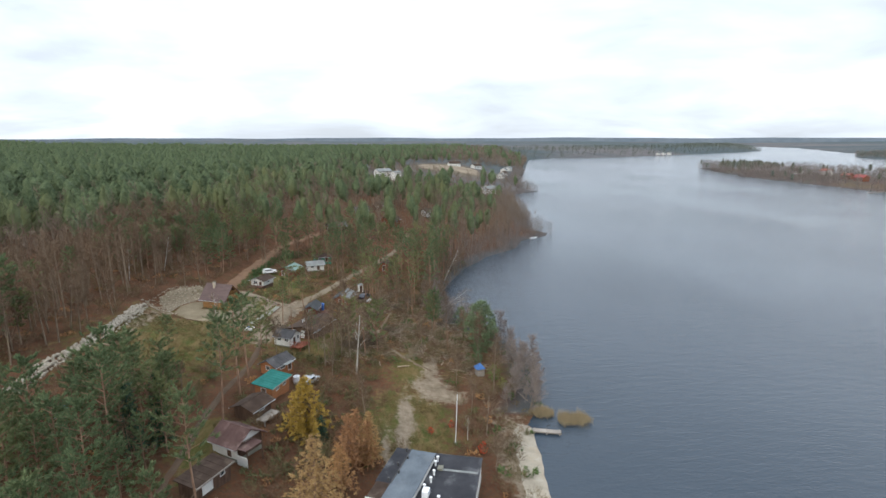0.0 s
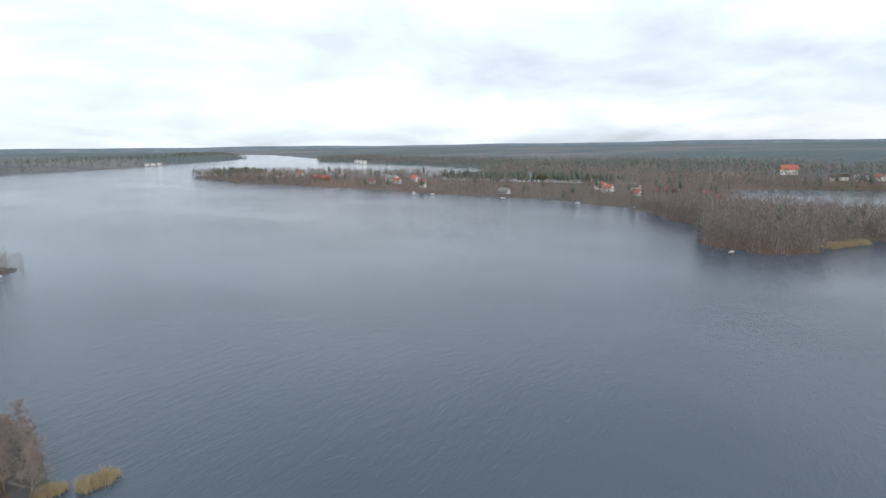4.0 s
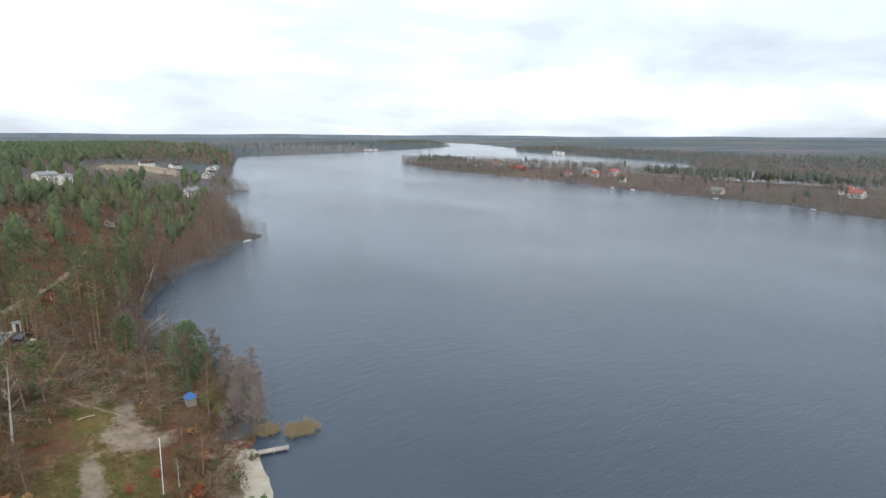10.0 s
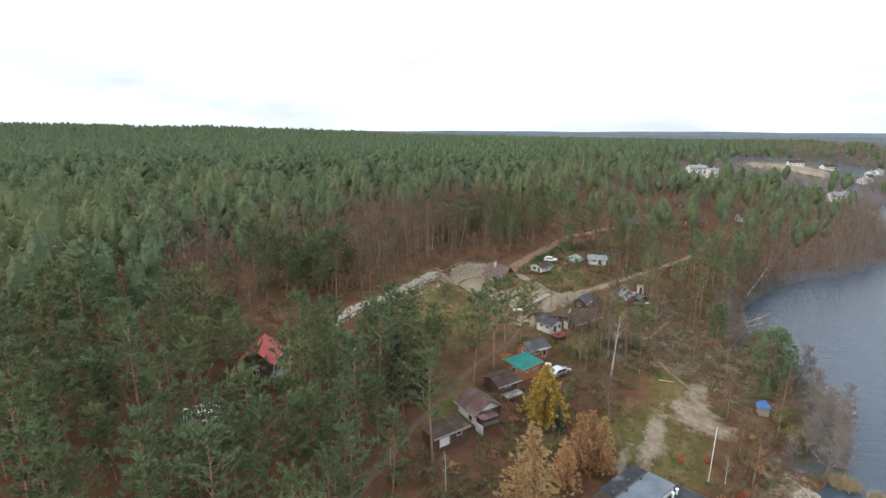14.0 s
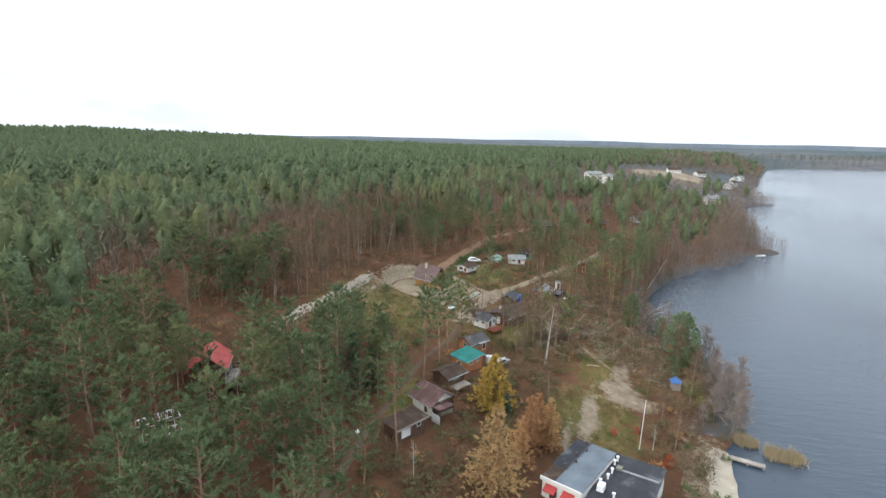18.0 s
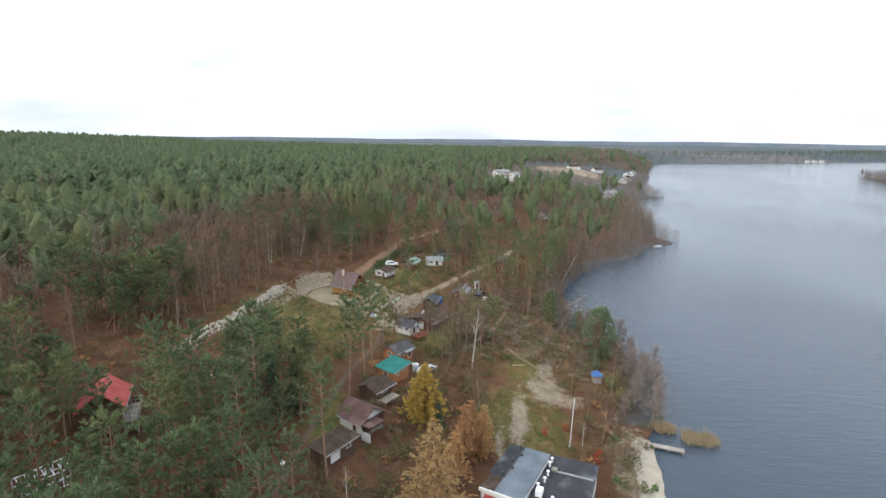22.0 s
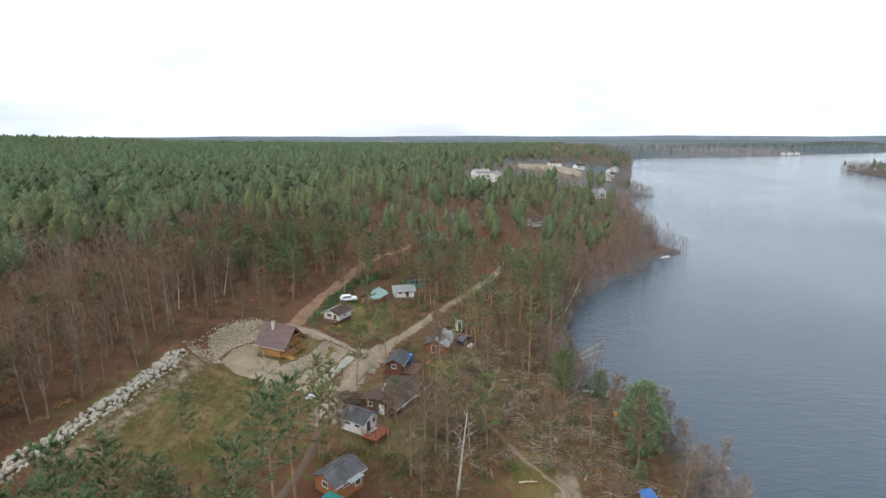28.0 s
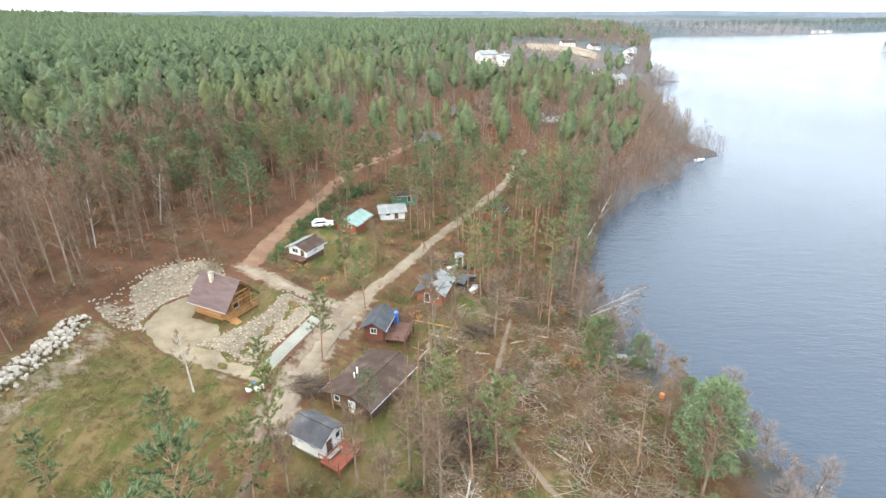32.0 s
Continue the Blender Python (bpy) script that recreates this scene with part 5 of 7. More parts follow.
v = [bm.verts.new(p) for p in ((-1.1, -1.1, 1.85), (1.1, -1.1, 1.85), (1.1, 1.1, 1.85), (-1.1, 1.1, 1.85), (0, 0, 3.0))]
for k in range(4):
    bm.faces.new((v[k], v[(k + 1) % 4], v[4]))
bm.faces.new(v[3::-1])
part("roof", bm, ROOF_BLUE, hut)

# outhouse and woodpiles behind the red-brown cabin
out = thing("outhouse", 4.6, 135.8, gz(4.6, 135.8), 20, "narrow white outhouse beside stacked junk", "outhouse")
part("wall", boxed((-0.6, 0.6, -0.6, 0.6, -0.4, 2.1)), WHITE, out)
part("door", boxed((-0.35, 0.35, -0.65, -0.6, 0.0, 1.8)), BROWN_WALL, out)
part("roof", boxed((-0.75, 0.75, -0.75, 0.75, 2.1, 2.2)), ROOF_GREY, out)

# cabins farther up the slope
for x, y, t, L, W, wall, roof, lab in ((-6, 204, 20, 7, 5, BROWN_WALL, ROOF_FELT, "dark brown cabin half hidden by bare trees"), (17, 226, 40, 7, 5, RED_WALL, ROOF_OLD, "reddish cabin on the wooded slope"),
                                       (4, 235, 10, 6, 5, BROWN_WALL, ROOF_FELT, "dark cabin under tall pines"), (37, 252, 30, 6, 4.5, WHITE, ROOF_OLD, "pale cabin between bare trees"),
                                       (12, 250, 75, 6, 5, BROWN_WALL, ROOF_OLD, "brown cabin deep in the wood")):
    cabin("cabin", x, y, t, L, W, 2.6, lab, wall, roof, rise=1.4, over=0.5, openings={"s": [W1(0.3), W1(0.7)], "e": [D1(0.5)], "w": [W1(0.5)]}, group="cabins on the wooded slope")
YARDS += [(-27.4, 109, 8, 7), (-9, 86, 4, 4.2), (-5.4, 94.4, 6, 7.2), (-4.8, 109.3, 4, 4), (0.9, 122.6, 4, 4.5), (-21.3, 129.6, 4, 4), (-16, 144, 4.5, 4.5), (-9.7, 152, 4, 3.5), (-8.2, 161.5, 4, 3),
          (12.6, 160, 3, 3), (-8.6, 74.9, 3.4, 3.4), (-8.2, 67.9, 3.4, 3.6), (-9.8, 60.7, 3.4, 3.4), (-10, 51.9, 4, 4), (-11.8, 44, 3.6, 3.6), (14.0, 43, 9.5, 10), (-38.8, 40.2, 3.4, 3.4),
          (28.3, 79.6, 2, 2.6), (4.6, 135.8, 2, 2), (-6, 204, 5, 5), (17, 226, 5, 5), (4, 235, 5, 5), (37, 252, 5, 5), (12, 250, 5, 5), (17, 366, 16, 14), (-37, 28, 3, 3)]

# ---- buildings farther off ----
PLASTER = surface("pale_plaster", (0.62, 0.60, 0.55), (0.72, 0.70, 0.66), 0.4, 0.9, 6, 0.004)
ROOF_TILE = surface("brick_red_roof", (0.27, 0.085, 0.065), (0.38, 0.13, 0.10), 0.4, 0.8, 6, 0.01)


def far_house(x, y, turn, L, W, h, rise, wall, roof, label, name="house", category="house", group="", lift=0.0):
    """A house seen from afar: walls, roof slopes, windows and a chimney."""
    root = thing(name, x, y, max(gz(x, y), 0.4) + lift, turn, label, category, group)
    hx, hy = L / 2, W / 2
    bm = bmesh.new()
    prism(bm, [(-hy, -1.0), (hy, -1.0), (hy, h), (0, h + rise), (-hy, h)], -hx, hx)
    for v in bm.verts:
        v.co = Vector((v.co.y, v.co.x, v.co.z))
    bmesh.ops.recalc_face_normals(bm, faces=bm.faces)
    part("wall", bm, wall, root)
    o = 0.5
    for s in (-1, 1):
        roof_plane(root, (-hx - o, s * (hy + o), h - o * rise / hy), (hx + o, s * (hy + o), h - o * rise / hy), (hx + o, 0, h + rise), (-hx - o, 0, h + rise), 0.15, roof)
    floors = max(1, int(h / 2.8))
    for f in range(floors):
        for k in range(max(2, int(L / 3))):
            u = -hx + (k + 0.5) * L / max(2, int(L / 3))
            for s in (-1, 1):
                win = part("window", boxed((u - 0.6, u + 0.6, s * hy - 0.05, s * hy + 0.05, 0.9 + 2.8 * f, 2.2 + 2.8 * f)), WHITE, root)
                part("pane", boxed((u - 0.5, u + 0.5, s * hy - 0.07, s * hy + 0.07, 1.0 + 2.8 * f, 2.1 + 2.8 * f)), GLASS, win)
    part("chimney", boxed((hx * 0.3 - 0.3, hx * 0.3 + 0.3, -0.3, 0.3, h, h + rise + 0.9)), BRICK_PALE, root)
    return root


far_house(17, 366, 25, 10, 8, 4.2, 1.6, WHITE, ROOF_GREY, "large white house rising out of the bare trees", lift=6)
far_house(26, 361, 25, 5, 6, 4.6, 0.6, WHITE, ROOF_GREY, "white side wing of the large house", lift=6)
UP = "houses by the field up the shore"
for x, y, t, L, W, wall, roof, lab in ((110, 640, 10, 14, 8, WHITE, ROOF_OLD, "white house with a brown roof behind the field"),
                                       (142, 662, 30, 12, 8, WHITE, ROOF_OLD, "white house with a brown roof by the field"), (152, 572, 60, 8, 7, WHITE, ROOF_GREY, "white lakeside house with a grey roof"), (165, 610, 50, 9, 7, WHITE, ROOF_OLD, "white lakeside house with a brown roof"),
                                       (180, 668, 60, 10, 7, PLASTER, ROOF_GREY, "pale lakeside house under grey sheets"), (196, 706, 50, 9, 7, WHITE, ROOF_GREY, "white waterside house near the head of the bay"),
                                       (98, 402, 40, 7, 5, WHITE, ROOF_GREY, "small white house near the wooded point"), (106, 415, 30, 6, 5, WHITE, ROOF_GREY, "small white boathouse near the point"),
                                       (90, 412, 30, 7, 5, PLASTER, ROOF_OLD, "pale cottage near the wooded point")):
    far_house(x, y, t, L, W, 3.6, 2.4, wall, roof, lab, group=UP)
SPIT = "houses on the spit"
for x, y, t, L, W, h, wall, roof, lab in ((484, 379, 80, 8, 6, 4, WHITE, ROOF_RED, "white house with a red roof behind the beach"), (494, 350, 80, 10, 7, 5, WHITE, ROOF_RED, "white house with a steep red roof"),
                                          (512, 372, 75, 22, 9, 7, WHITE, ROOF_GREY, "long white holiday home with a grey roof"), (520, 345, 75, 14, 9, 6, WHITE, ROOF_RED, "white holiday home with a red roof"),
                                          (500, 320, 80, 10, 7, 4, WHITE, ROOF_RED, "small white house with a bright red roof"), (505, 473, 85, 16, 8, 5, RED_WALL, ROOF_RED, "red-walled holiday house on the green"),
                                          (515, 500, 85, 14, 8, 5, RED_WALL, ROOF_TILE, "red-brown holiday house on the green"), (530, 585, 80, 18, 8, 4, WHITE, ROOF_OLD, "low white pavilion near the tip"),
                                          (545, 560, 80, 16, 9, 6, PLASTER, ROOF_TILE, "pale house with a brown-red roof near the tip"), (470, 300, 80, 8, 6, 3.5, WHITE, ROOF_OLD, "low white boathouse on the shore"),
                                          (460, 84, 70, 9, 7, 4, PLASTER, ROOF_TILE, "pale cottage with a red roof behind bare trees"), (482, 113, 75, 10, 8, 4.5, WHITE, ROOF_TILE, "white cottage with a red-brown roof"),
                                          (500, 125, 75, 11, 8, 5, PLASTER, ROOF_TILE, "pale house with a big red roof"), (470, 60, 70, 9, 7, 4, RED_WALL, ROOF_OLD, "red-brown cottage among bare trees"),
                                          (461, 22, 60, 9, 7, 4, WHITE, ROOF_RED, "white cottage with a red roof near the bay"), (478, 35, 60, 9, 7, 4, PLASTER, ROOF_TILE, "pale cottage near the bay"),
                                          (505, 95, 70, 9, 7, 4, WHITE, ROOF_FELT, "white cottage with a dark roof"), (490, 70, 70, 8, 6, 4, RED_WALL, ROOF_RED, "red cottage among the trees"), (445, 195, 80, 12, 7, 3.5, PLASTER, ROOF_GREY, "low pale shed on the shore")):
    far_house(x, y, t, 0.8 * L, 0.8 * W, 0.8 * h, 2.4, wall, roof, lab, group=SPIT)
OVER = "houses on the far shore"
far_house(727, -20, 95, 16, 9, 5, 5, PLASTER, ROOF_TILE, "tall pale house with a large red roof on the far shore", group=OVER, lift=3)
for k, (x, y) in enumerate(((672, -78), (684, -66), (690, -95), (702, -88), (676, -58), (724, -108), (722, -124), (716, -185), (728, -200), (700, -222), (742, -250), (705, -262), (720, -306), (706, -298), (698, -318), (676, -334), (664, -352),
                            (652, -366), (668, -382), (656, -398), (688, -366), (735, -330), (748, -300), (712, -345))):
    far_house(x, y, 70 + 25 * math.sin(k * 2.1), 7.5 + 1.5 * math.sin(k), 5.5, 3.2, 2.4, (WHITE, PLASTER, WHITE)[k % 3], (ROOF_GREY, ROOF_OLD, ROOF_TILE, ROOF_FELT, ROOF_OLD)[k % 5], ("white", "pale", "white")[k % 3] + " house with a " + ("grey", "brown", "red", "dark", "brown")[k % 5] + " roof across the water", group=OVER, lift=1.5)
for k, (x, y) in enumerate(((1090, 930), (1075, 905), (1060, 880))):
    far_house(x, y, 60, 14, 9, 5, 3, WHITE, ROOF_GREY, "white house at the water of the back lake", group="houses on the back lake")
for k, (x, y) in enumerate(((790, 1352), (812, 1362), (770, 1345))):
    far_house(x, y, 20, 9, 7, 4, 2, PLASTER, ROOF_GREY, "white house on the slope at the lake's head", group="houses at the lake's head", lift=2)

# ---- stones, yard, shore and clutter ----
def rock(r, seed):
    """An angular boulder of about 40 triangles."""
    g = np.random.default_rng(seed)
    bm = bmesh.new()
    bmesh.ops.create_icosphere(bm, subdivisions=1, radius=1)
    for v in bm.verts:
        n = v.co.normalized()
        v.co = n * g.uniform(0.66, 1.16)
    sc = g.uniform(0.75, 1.25, 3)
    for v in bm.verts:
        v.co = Vector((v.co.x * sc[0] * r, v.co.y * sc[1] * r, v.co.z * sc[2] * r * 0.8))
    me = bpy.data.meshes.new("boulder")
    bm.to_mesh(me)
    bm.free()
    me.materials.append(STONE)
    return me


def rock_arrays(seed):
    me = rock(1.0, seed)
    v = np.zeros(len(me.vertices) * 3)
    me.vertices.foreach_get("co", v)
    t = np.array([p.vertices[:] for p in me.polygons])
    bpy.data.meshes.remove(me)
    return v.reshape(-1, 3), t


STONES = [rock_arrays(100 + k) for k in range(6)]


def stone_field(name, ring, gap, lo, hi, label, seed, mat=GRAVEL):
    """Loose stones over a patch of ground with that outline."""
    xs_, ys_ = [p[0] for p in ring], [p[1] for p in ring]
    x, y, r = scatter(min(xs_), max(xs_), min(ys_), max(ys_), gap, seed)
    keep = inland(x, y, ring) > -0.3
    x, y = x[keep], y[keep]
    v, t = placed(STONES, x, y, ground_z(x, y) + 0.02, r.uniform(lo, hi, len(x)) ** 1.0, seed)
    return tagged(new(name, tri_mesh(name, v, t, mat)), label, "stones", kind="stuff")


BANK_UPPER = [(-41.0, 104.6), (-41.4, 109), (-39.6, 113.2), (-37.6, 119.4), (-32.6, 121.4), (-30.6, 118), (-33.2, 113.2), (-35.9, 109.6), (-36.1, 105.4), (-34.8, 102.8), (-38.2, 102.2)]
BANK_LOWER = [(-20.2, 113.4), (-15.0, 112.4), (-16.4, 106.8), (-19.4, 98.6), (-23.8, 99.5), (-27.0, 100.2), (-24.4, 102.6), (-22.9, 104.4), (-20.8, 108.2)]
stone_field("gravel_slope", BANK_UPPER, 0.62, 0.10, 0.30, "bank of loose pale stones above the log house", 81)
stone_field("gravel_slope", BANK_LOWER, 0.48, 0.07, 0.2, "bank of loose pale stones below the log house", 82)


def draped(name, ring, gap, lift, mat, label, category, uneven=0.25):
    """A patch of other ground laid over the terrain, with an uneven edge."""
    xs_, ys_ = [p[0] for p in ring], [p[1] for p in ring]
    gx_, gy_ = np.arange(min(xs_) - 1, max(xs_) + 1, gap), np.arange(min(ys_) - 1, max(ys_) + 1, gap)
    ax, ay = np.meshgrid(gx_, gy_)
    d = inland(ax, ay, ring) + uneven * wave(ax, ay, 3.1, 2)
    z = ground_z(ax, ay) + np.clip(d * 0.3, -0.35, lift)
    v, t = grid_mesh(gx_, gy_, z)
    keep = (d.ravel()[t] > -0.9).all(1)
    used_, back = np.unique(t[keep], return_inverse=True)
    return tagged(new(name, tri_mesh(name, v[used_], back.reshape(-1, 3), mat, True)), label, category, kind="structure")


GRAVEL_BED = surface("gravel_bed", (0.148, 0.117, 0.080), (0.235, 0.191, 0.134), 1.5, 0.98, 4, 0.05, wear=(0.113, 0.103, 0.067))
draped("gravel_bed", BANK_UPPER, 0.5, 0.06, GRAVEL_BED, "gravelly bank above the log house", "gravel")
draped("gravel_bed", BANK_LOWER, 0.5, 0.06, GRAVEL_BED, "gravelly bank below the log house", "gravel")
ribbon("pavement", [(-17.6, 97.6), (-16.0, 103.5), (-14.3, 109.6)], 2.2, CONCRETE, "pale concrete parking strip beside the track", "pavement", 0.26, 1.2, 0.0)
draped("field", [(58, 556), (122, 552), (142, 640), (66, 652)], 7, 0.5, surface("stubble_field", (0.20, 0.155, 0.105), (0.28, 0.225, 0.16), 0.05, 0.98, 0.5, 0.05), "tan stubble field beyond the woods", "field", 1.0)
draped("yard", [(-35.5, 104.9), (-35.3, 109.2), (-33.2, 112), (-30.5, 111.8), (-30.2, 106.4), (-25.6, 104.4), (-24.6, 102.4), (-27.2, 99.9), (-23.8, 99.1), (-19.0, 98.2), (-16.4, 96.2), (-17.8, 95.2), (-22, 95.9), (-26, 96.9), (-30.6, 99.2), (-34, 102.4)], 0.5, 0.1, YARD_SOIL, "bare sandy drive in front of the log house", "drive")
draped("beach", [(27.0, 30), (27.4, 45), (28.6, 52), (29.2, 59), (31.5, 63.5), (34.2, 62.5), (34, 56), (32.4, 46), (31, 30)], 0.6, 0.16, SAND, "narrow strip of pale beach sand", "beach")

wall_ = thing("boulder_wall", -40.5, 80, 12, 0, "long bank of large pale granite boulders", "boulders")
rocks = [rock(1.0, k) for k in range(9)]
bl = [Vector((p[0], p[1], 0)) for p in BOULDER_LINE]
count = 0
rr = np.random.default_rng(17)
for k in range(len(bl) - 1):
    seg = bl[k + 1] - bl[k]
    side = Vector((seg.y, -seg.x, 0)).normalized()
    rows = int(seg.length / 0.6)
    for i in range(rows):
        for j in range(5):
            p = bl[k] + seg * ((i + rr.uniform(0.1, 0.9)) / rows) + side * ((j - 2) * 0.66 + rr.uniform(-0.2, 0.2))
            ob = new("boulder", rocks[int(rr.integers(0, 9))])
            s = 0.47 * rr.uniform(0.55, 1.0) ** 1.3 * (1.12 if j in (1, 2, 3) else 0.9)
            ob.matrix_basis = Matrix.Translation((p.x + 40.5, p.y - 80, gz(p.x, p.y) - 12 + 0.2 * s + (0.18 if j in (1, 2, 3) else 0.02))) @ Euler(rr.uniform(0, 6.28, 3)).to_matrix().to_4x4() @ Matrix.Scale(s, 4)
            ob.parent = wall_
            count += 1

# rows of pale stones that edge the banks round the log house
edging = thing("stone_edging", -36, 108, 11, 0, "row of small pale stones edging the gravel bank", "stones")
for line in ([(-41.8, 104.5), (-41.9, 109), (-40.0, 113.6), (-38.0, 119.8), (-33, 121.8)], [(-36.4, 102.2), (-36.2, 105.6), (-35.9, 109.4), (-33.6, 112.8)], [(-20.4, 113.8), (-15.0, 112.9), (-14.6, 110.5)]):
    for (ax_, ay_), (bx_, by_) in zip(line, line[1:]):
        steps_ = max(2, int(math.hypot(bx_ - ax_, by_ - ay_) / 0.62))
        for i in range(steps_):
            x, y = ax_ + (bx_ - ax_) * i / steps_ + rr.uniform(-0.12, 0.12), ay_ + (by_ - ay_) * i / steps_ + rr.uniform(-0.12, 0.12)
            ob = new("stone", rocks[int(rr.integers(0, 9))])
            ob.matrix_basis = Matrix.Translation((x + 36, y - 108, gz(x, y) - 11 + 0.1)) @ Euler(rr.uniform(0, 6.28, 3)).to_matrix().to_4x4() @ Matrix.Scale(rr.uniform(0.12, 0.21), 4)
            ob.parent = edging
kerb = thing("kerb", -14.6, 103.5, gz(-14.6, 103.5), 0, "low dark timber rail along the parking strip", "rail")
for (ax_, ay_), (bx_, by_) in (((-16.2, 96.6), (-12.9, 109.8)), ((-20.5, 114.0), (-13.8, 111.6)), ((-34.5, 101.4), (-30.6, 98.4)), ((-30.6, 98.4), (-18.2, 94.7))):
    steps_ = int(math.hypot(bx_ - ax_, by_ - ay_) / 2.0)
    for i in range(steps_):
        x0_, y0_, x1_, y1_ = (ax_ + (bx_ - ax_) * i / steps_, ay_ + (by_ - ay_) * i / steps_, ax_ + (bx_ - ax_) * (i + 0.96) / steps_, ay_ + (by_ - ay_) * (i + 0.96) / steps_)
        oz = gz(-14.6, 103.5)
        bm = bmesh.new()
        beam(bm, (x0_ + 14.6, y0_ - 103.5, gz(ax_, ay_) + (gz(bx_, by_) - gz(ax_, ay_)) * i / steps_ - oz + 0.3), (x1_ + 14.6, y1_ - 103.5, gz(ax_, ay_) + (gz(bx_, by_) - gz(ax_, ay_)) * (i + 0.96) / steps_ - oz + 0.3), 0.06, 6)
        beam(bm, (x0_ + 14.6, y0_ - 103.5, gz(x0_, y0_) - oz - 0.3), (x0_ + 14.6, y0_ - 103.5, gz(ax_, ay_) + (gz(bx_, by_) - gz(ax_, ay_)) * i / steps_ - oz + 0.36), 0.06, 6)
        part("rail", bm, DECK_DARK, kerb)
# log barrier beside the dark terrace
rail = thing("log_rail", -1.7, 113.4, gz(-1.7, 113.4), -4, "long pale log rail on short posts beside the terrace", "rail")
bm = bmesh.new()
beam(bm, (0, 0, 0.55), (6.4, 0, 0.55 + gz(4.6, 113) - gz(-1.7, 113.4)), 0.1, 8)
part("log", bm, LOG_WOOD, rail)
for u in (0.3, 2.2, 4.2, 6.1):
    bm = bmesh.new()
    dz = (gz(4.6, 113) - gz(-1.7, 113.4)) * u / 6.4
    beam(bm, (u, 0, dz - 0.4), (u, 0, dz + 0.52), 0.07, 6)
    part("post", bm, GREY_WOOD, rail)
# junk behind the red-brown cabin
for x, y, t, w, d, h, mt, lab, nm in ((3.2, 133.2, 25, 1.6, 0.9, 0.8, GREY_WOOD, "stack of grey boards", "board_stack"), (6.2, 134.4, 60, 1.1, 1.0, 0.9, DARK, "dark covered crate among the junk", "crate"), (2.0, 135.6, 10, 1.3, 0.6, 0.7, BROWN_WALL, "brown wooden crate beside the outhouse", "crate"), (7.2, 126.6, 70, 2.4, 1.0, 0.6, ALU, "pale upturned boat hull cover beside the cabin", "cover")):
    ob = thing(nm, x, y, gz(x, y), t, lab, "junk", "junk behind the cabin")
    for k in range(4):
        part("board", boxed((-w / 2 + 0.04 * (k % 2), w / 2 - 0.03 * k, -d / 2, d / 2 - 0.05 * (k % 2), h * k / 4 - 0.1 * (k == 0), h * (k + 0.9) / 4)), mt, ob)

# heap of sheeting and tools beside the red-roofed house
scrap = thing("scrap_heap", -34.2, 55.8, gz(-34.2, 55.8), 25, "heap of black, blue and yellow sheeting among the pines", "scrap heap")
for k, (u, v, a, w, h, mt) in enumerate(((0, 0, 0, 1.5, 0.7, DARK), (1.3, 0.4, 30, 0.9, 0.5, BLUE_TARP), (-0.9, 0.8, 60, 0.8, 0.45, plain("yellow_plastic", (0.62, 0.44, 0.05), 0.5)), (0.4, -1.1, 15, 1.0, 0.3, ALU), (-1.2, -0.6, 80, 1.1, 0.55, DARK))):
    bm = bmesh.new()
    bmesh.ops.create_icosphere(bm, subdivisions=2, radius=1.0, matrix=Matrix.Translation((u, v, h * 0.4)) @ Matrix.Rotation(radians(a), 4, "Z") @ Matrix.Diagonal((w * 0.6, w * 0.4, h, 1)))
    for p_ in bm.verts:
        p_.co += Vector((math.sin(7 * p_.co.y), math.sin(6 * p_.co.z), math.sin(5 * p_.co.x))) * 0.07
    part("sheet", bm, mt, scrap)

# flag pole, street lamp
pole = thing("flag_pole", 20.0, 57.0, gz(20, 57), 0, "tall bare white flag pole in the clearing", "flag pole")
bm = bmesh.new()
beam(bm, (0, 0, -0.3), (0.25, 0, 8.0), 0.05, 8)
part("mast", bm, ALU, pole)
part("foot", boxed((-0.2, 0.2, -0.2, 0.2, -0.3, 0.25)), CONCRETE, pole)
lamp = thing("street_lamp", -15.0, 35.5, gz(-15, 35.5), 0, "slim street lamp with a white globe beside the track", "street lamp")
bm = bmesh.new()
beam(bm, (0, 0, -0.3), (0, 0, 3.9), 0.06, 8)
part("post", bm, GREY_WOOD, lamp)
bm = bmesh.new()
bmesh.ops.create_uvsphere(bm, u_segments=12, v_segments=8, radius=0.26, matrix=Matrix.Translation((0, 0, 4.1)))
part("globe", bm, ALU, lamp, "white lamp globe")


def jetty(x, y, turn, L, W, label, z=0.45, mat=GREY_WOOD):
    root = thing("jetty", x, y, 0, turn, label, "jetty")
    n = int(L / 0.3)
    for k in range(n):
        part("plank", boxed((k * 0.3 + 0.01, k * 0.3 + 0.28, -W / 2, W / 2, z - 0.06, z)), mat, root)
    for s in (-1, 1):
        part("beam", boxed((0, L, s * W * 0.38 - 0.06, s * W * 0.38 + 0.06, z - 0.22, z - 0.06)), mat, root)
        for k in range(3):
            bm = bmesh.new()
            beam(bm, (0.3 + k * (L - 0.6) / 2, s * W * 0.45, -1.6), (0.3 + k * (L - 0.6) / 2, s * W * 0.45, z + 0.1), 0.09, 6)
            part("pole", bm, mat, root)
    return root


jetty(33.2, 60.9, -17, 4.6, 1.0, "short pale wooden jetty at the beach")
jetty(27.5, 111.5, -4, 4.2, 2.6, "weathered wooden deck over the water", 0.4)
jetty(25.5, 102.5, 0, 5.4, 2.0, "dark wooden deck among the shore trees", 0.9, DECK_DARK)
jetty(261.5, 0.6, 175, 6, 1.6, "grey plank jetty at the wooded spit")
jetty(455, 395, 190, 26, 2.5, "long bathing jetty on the far beach")

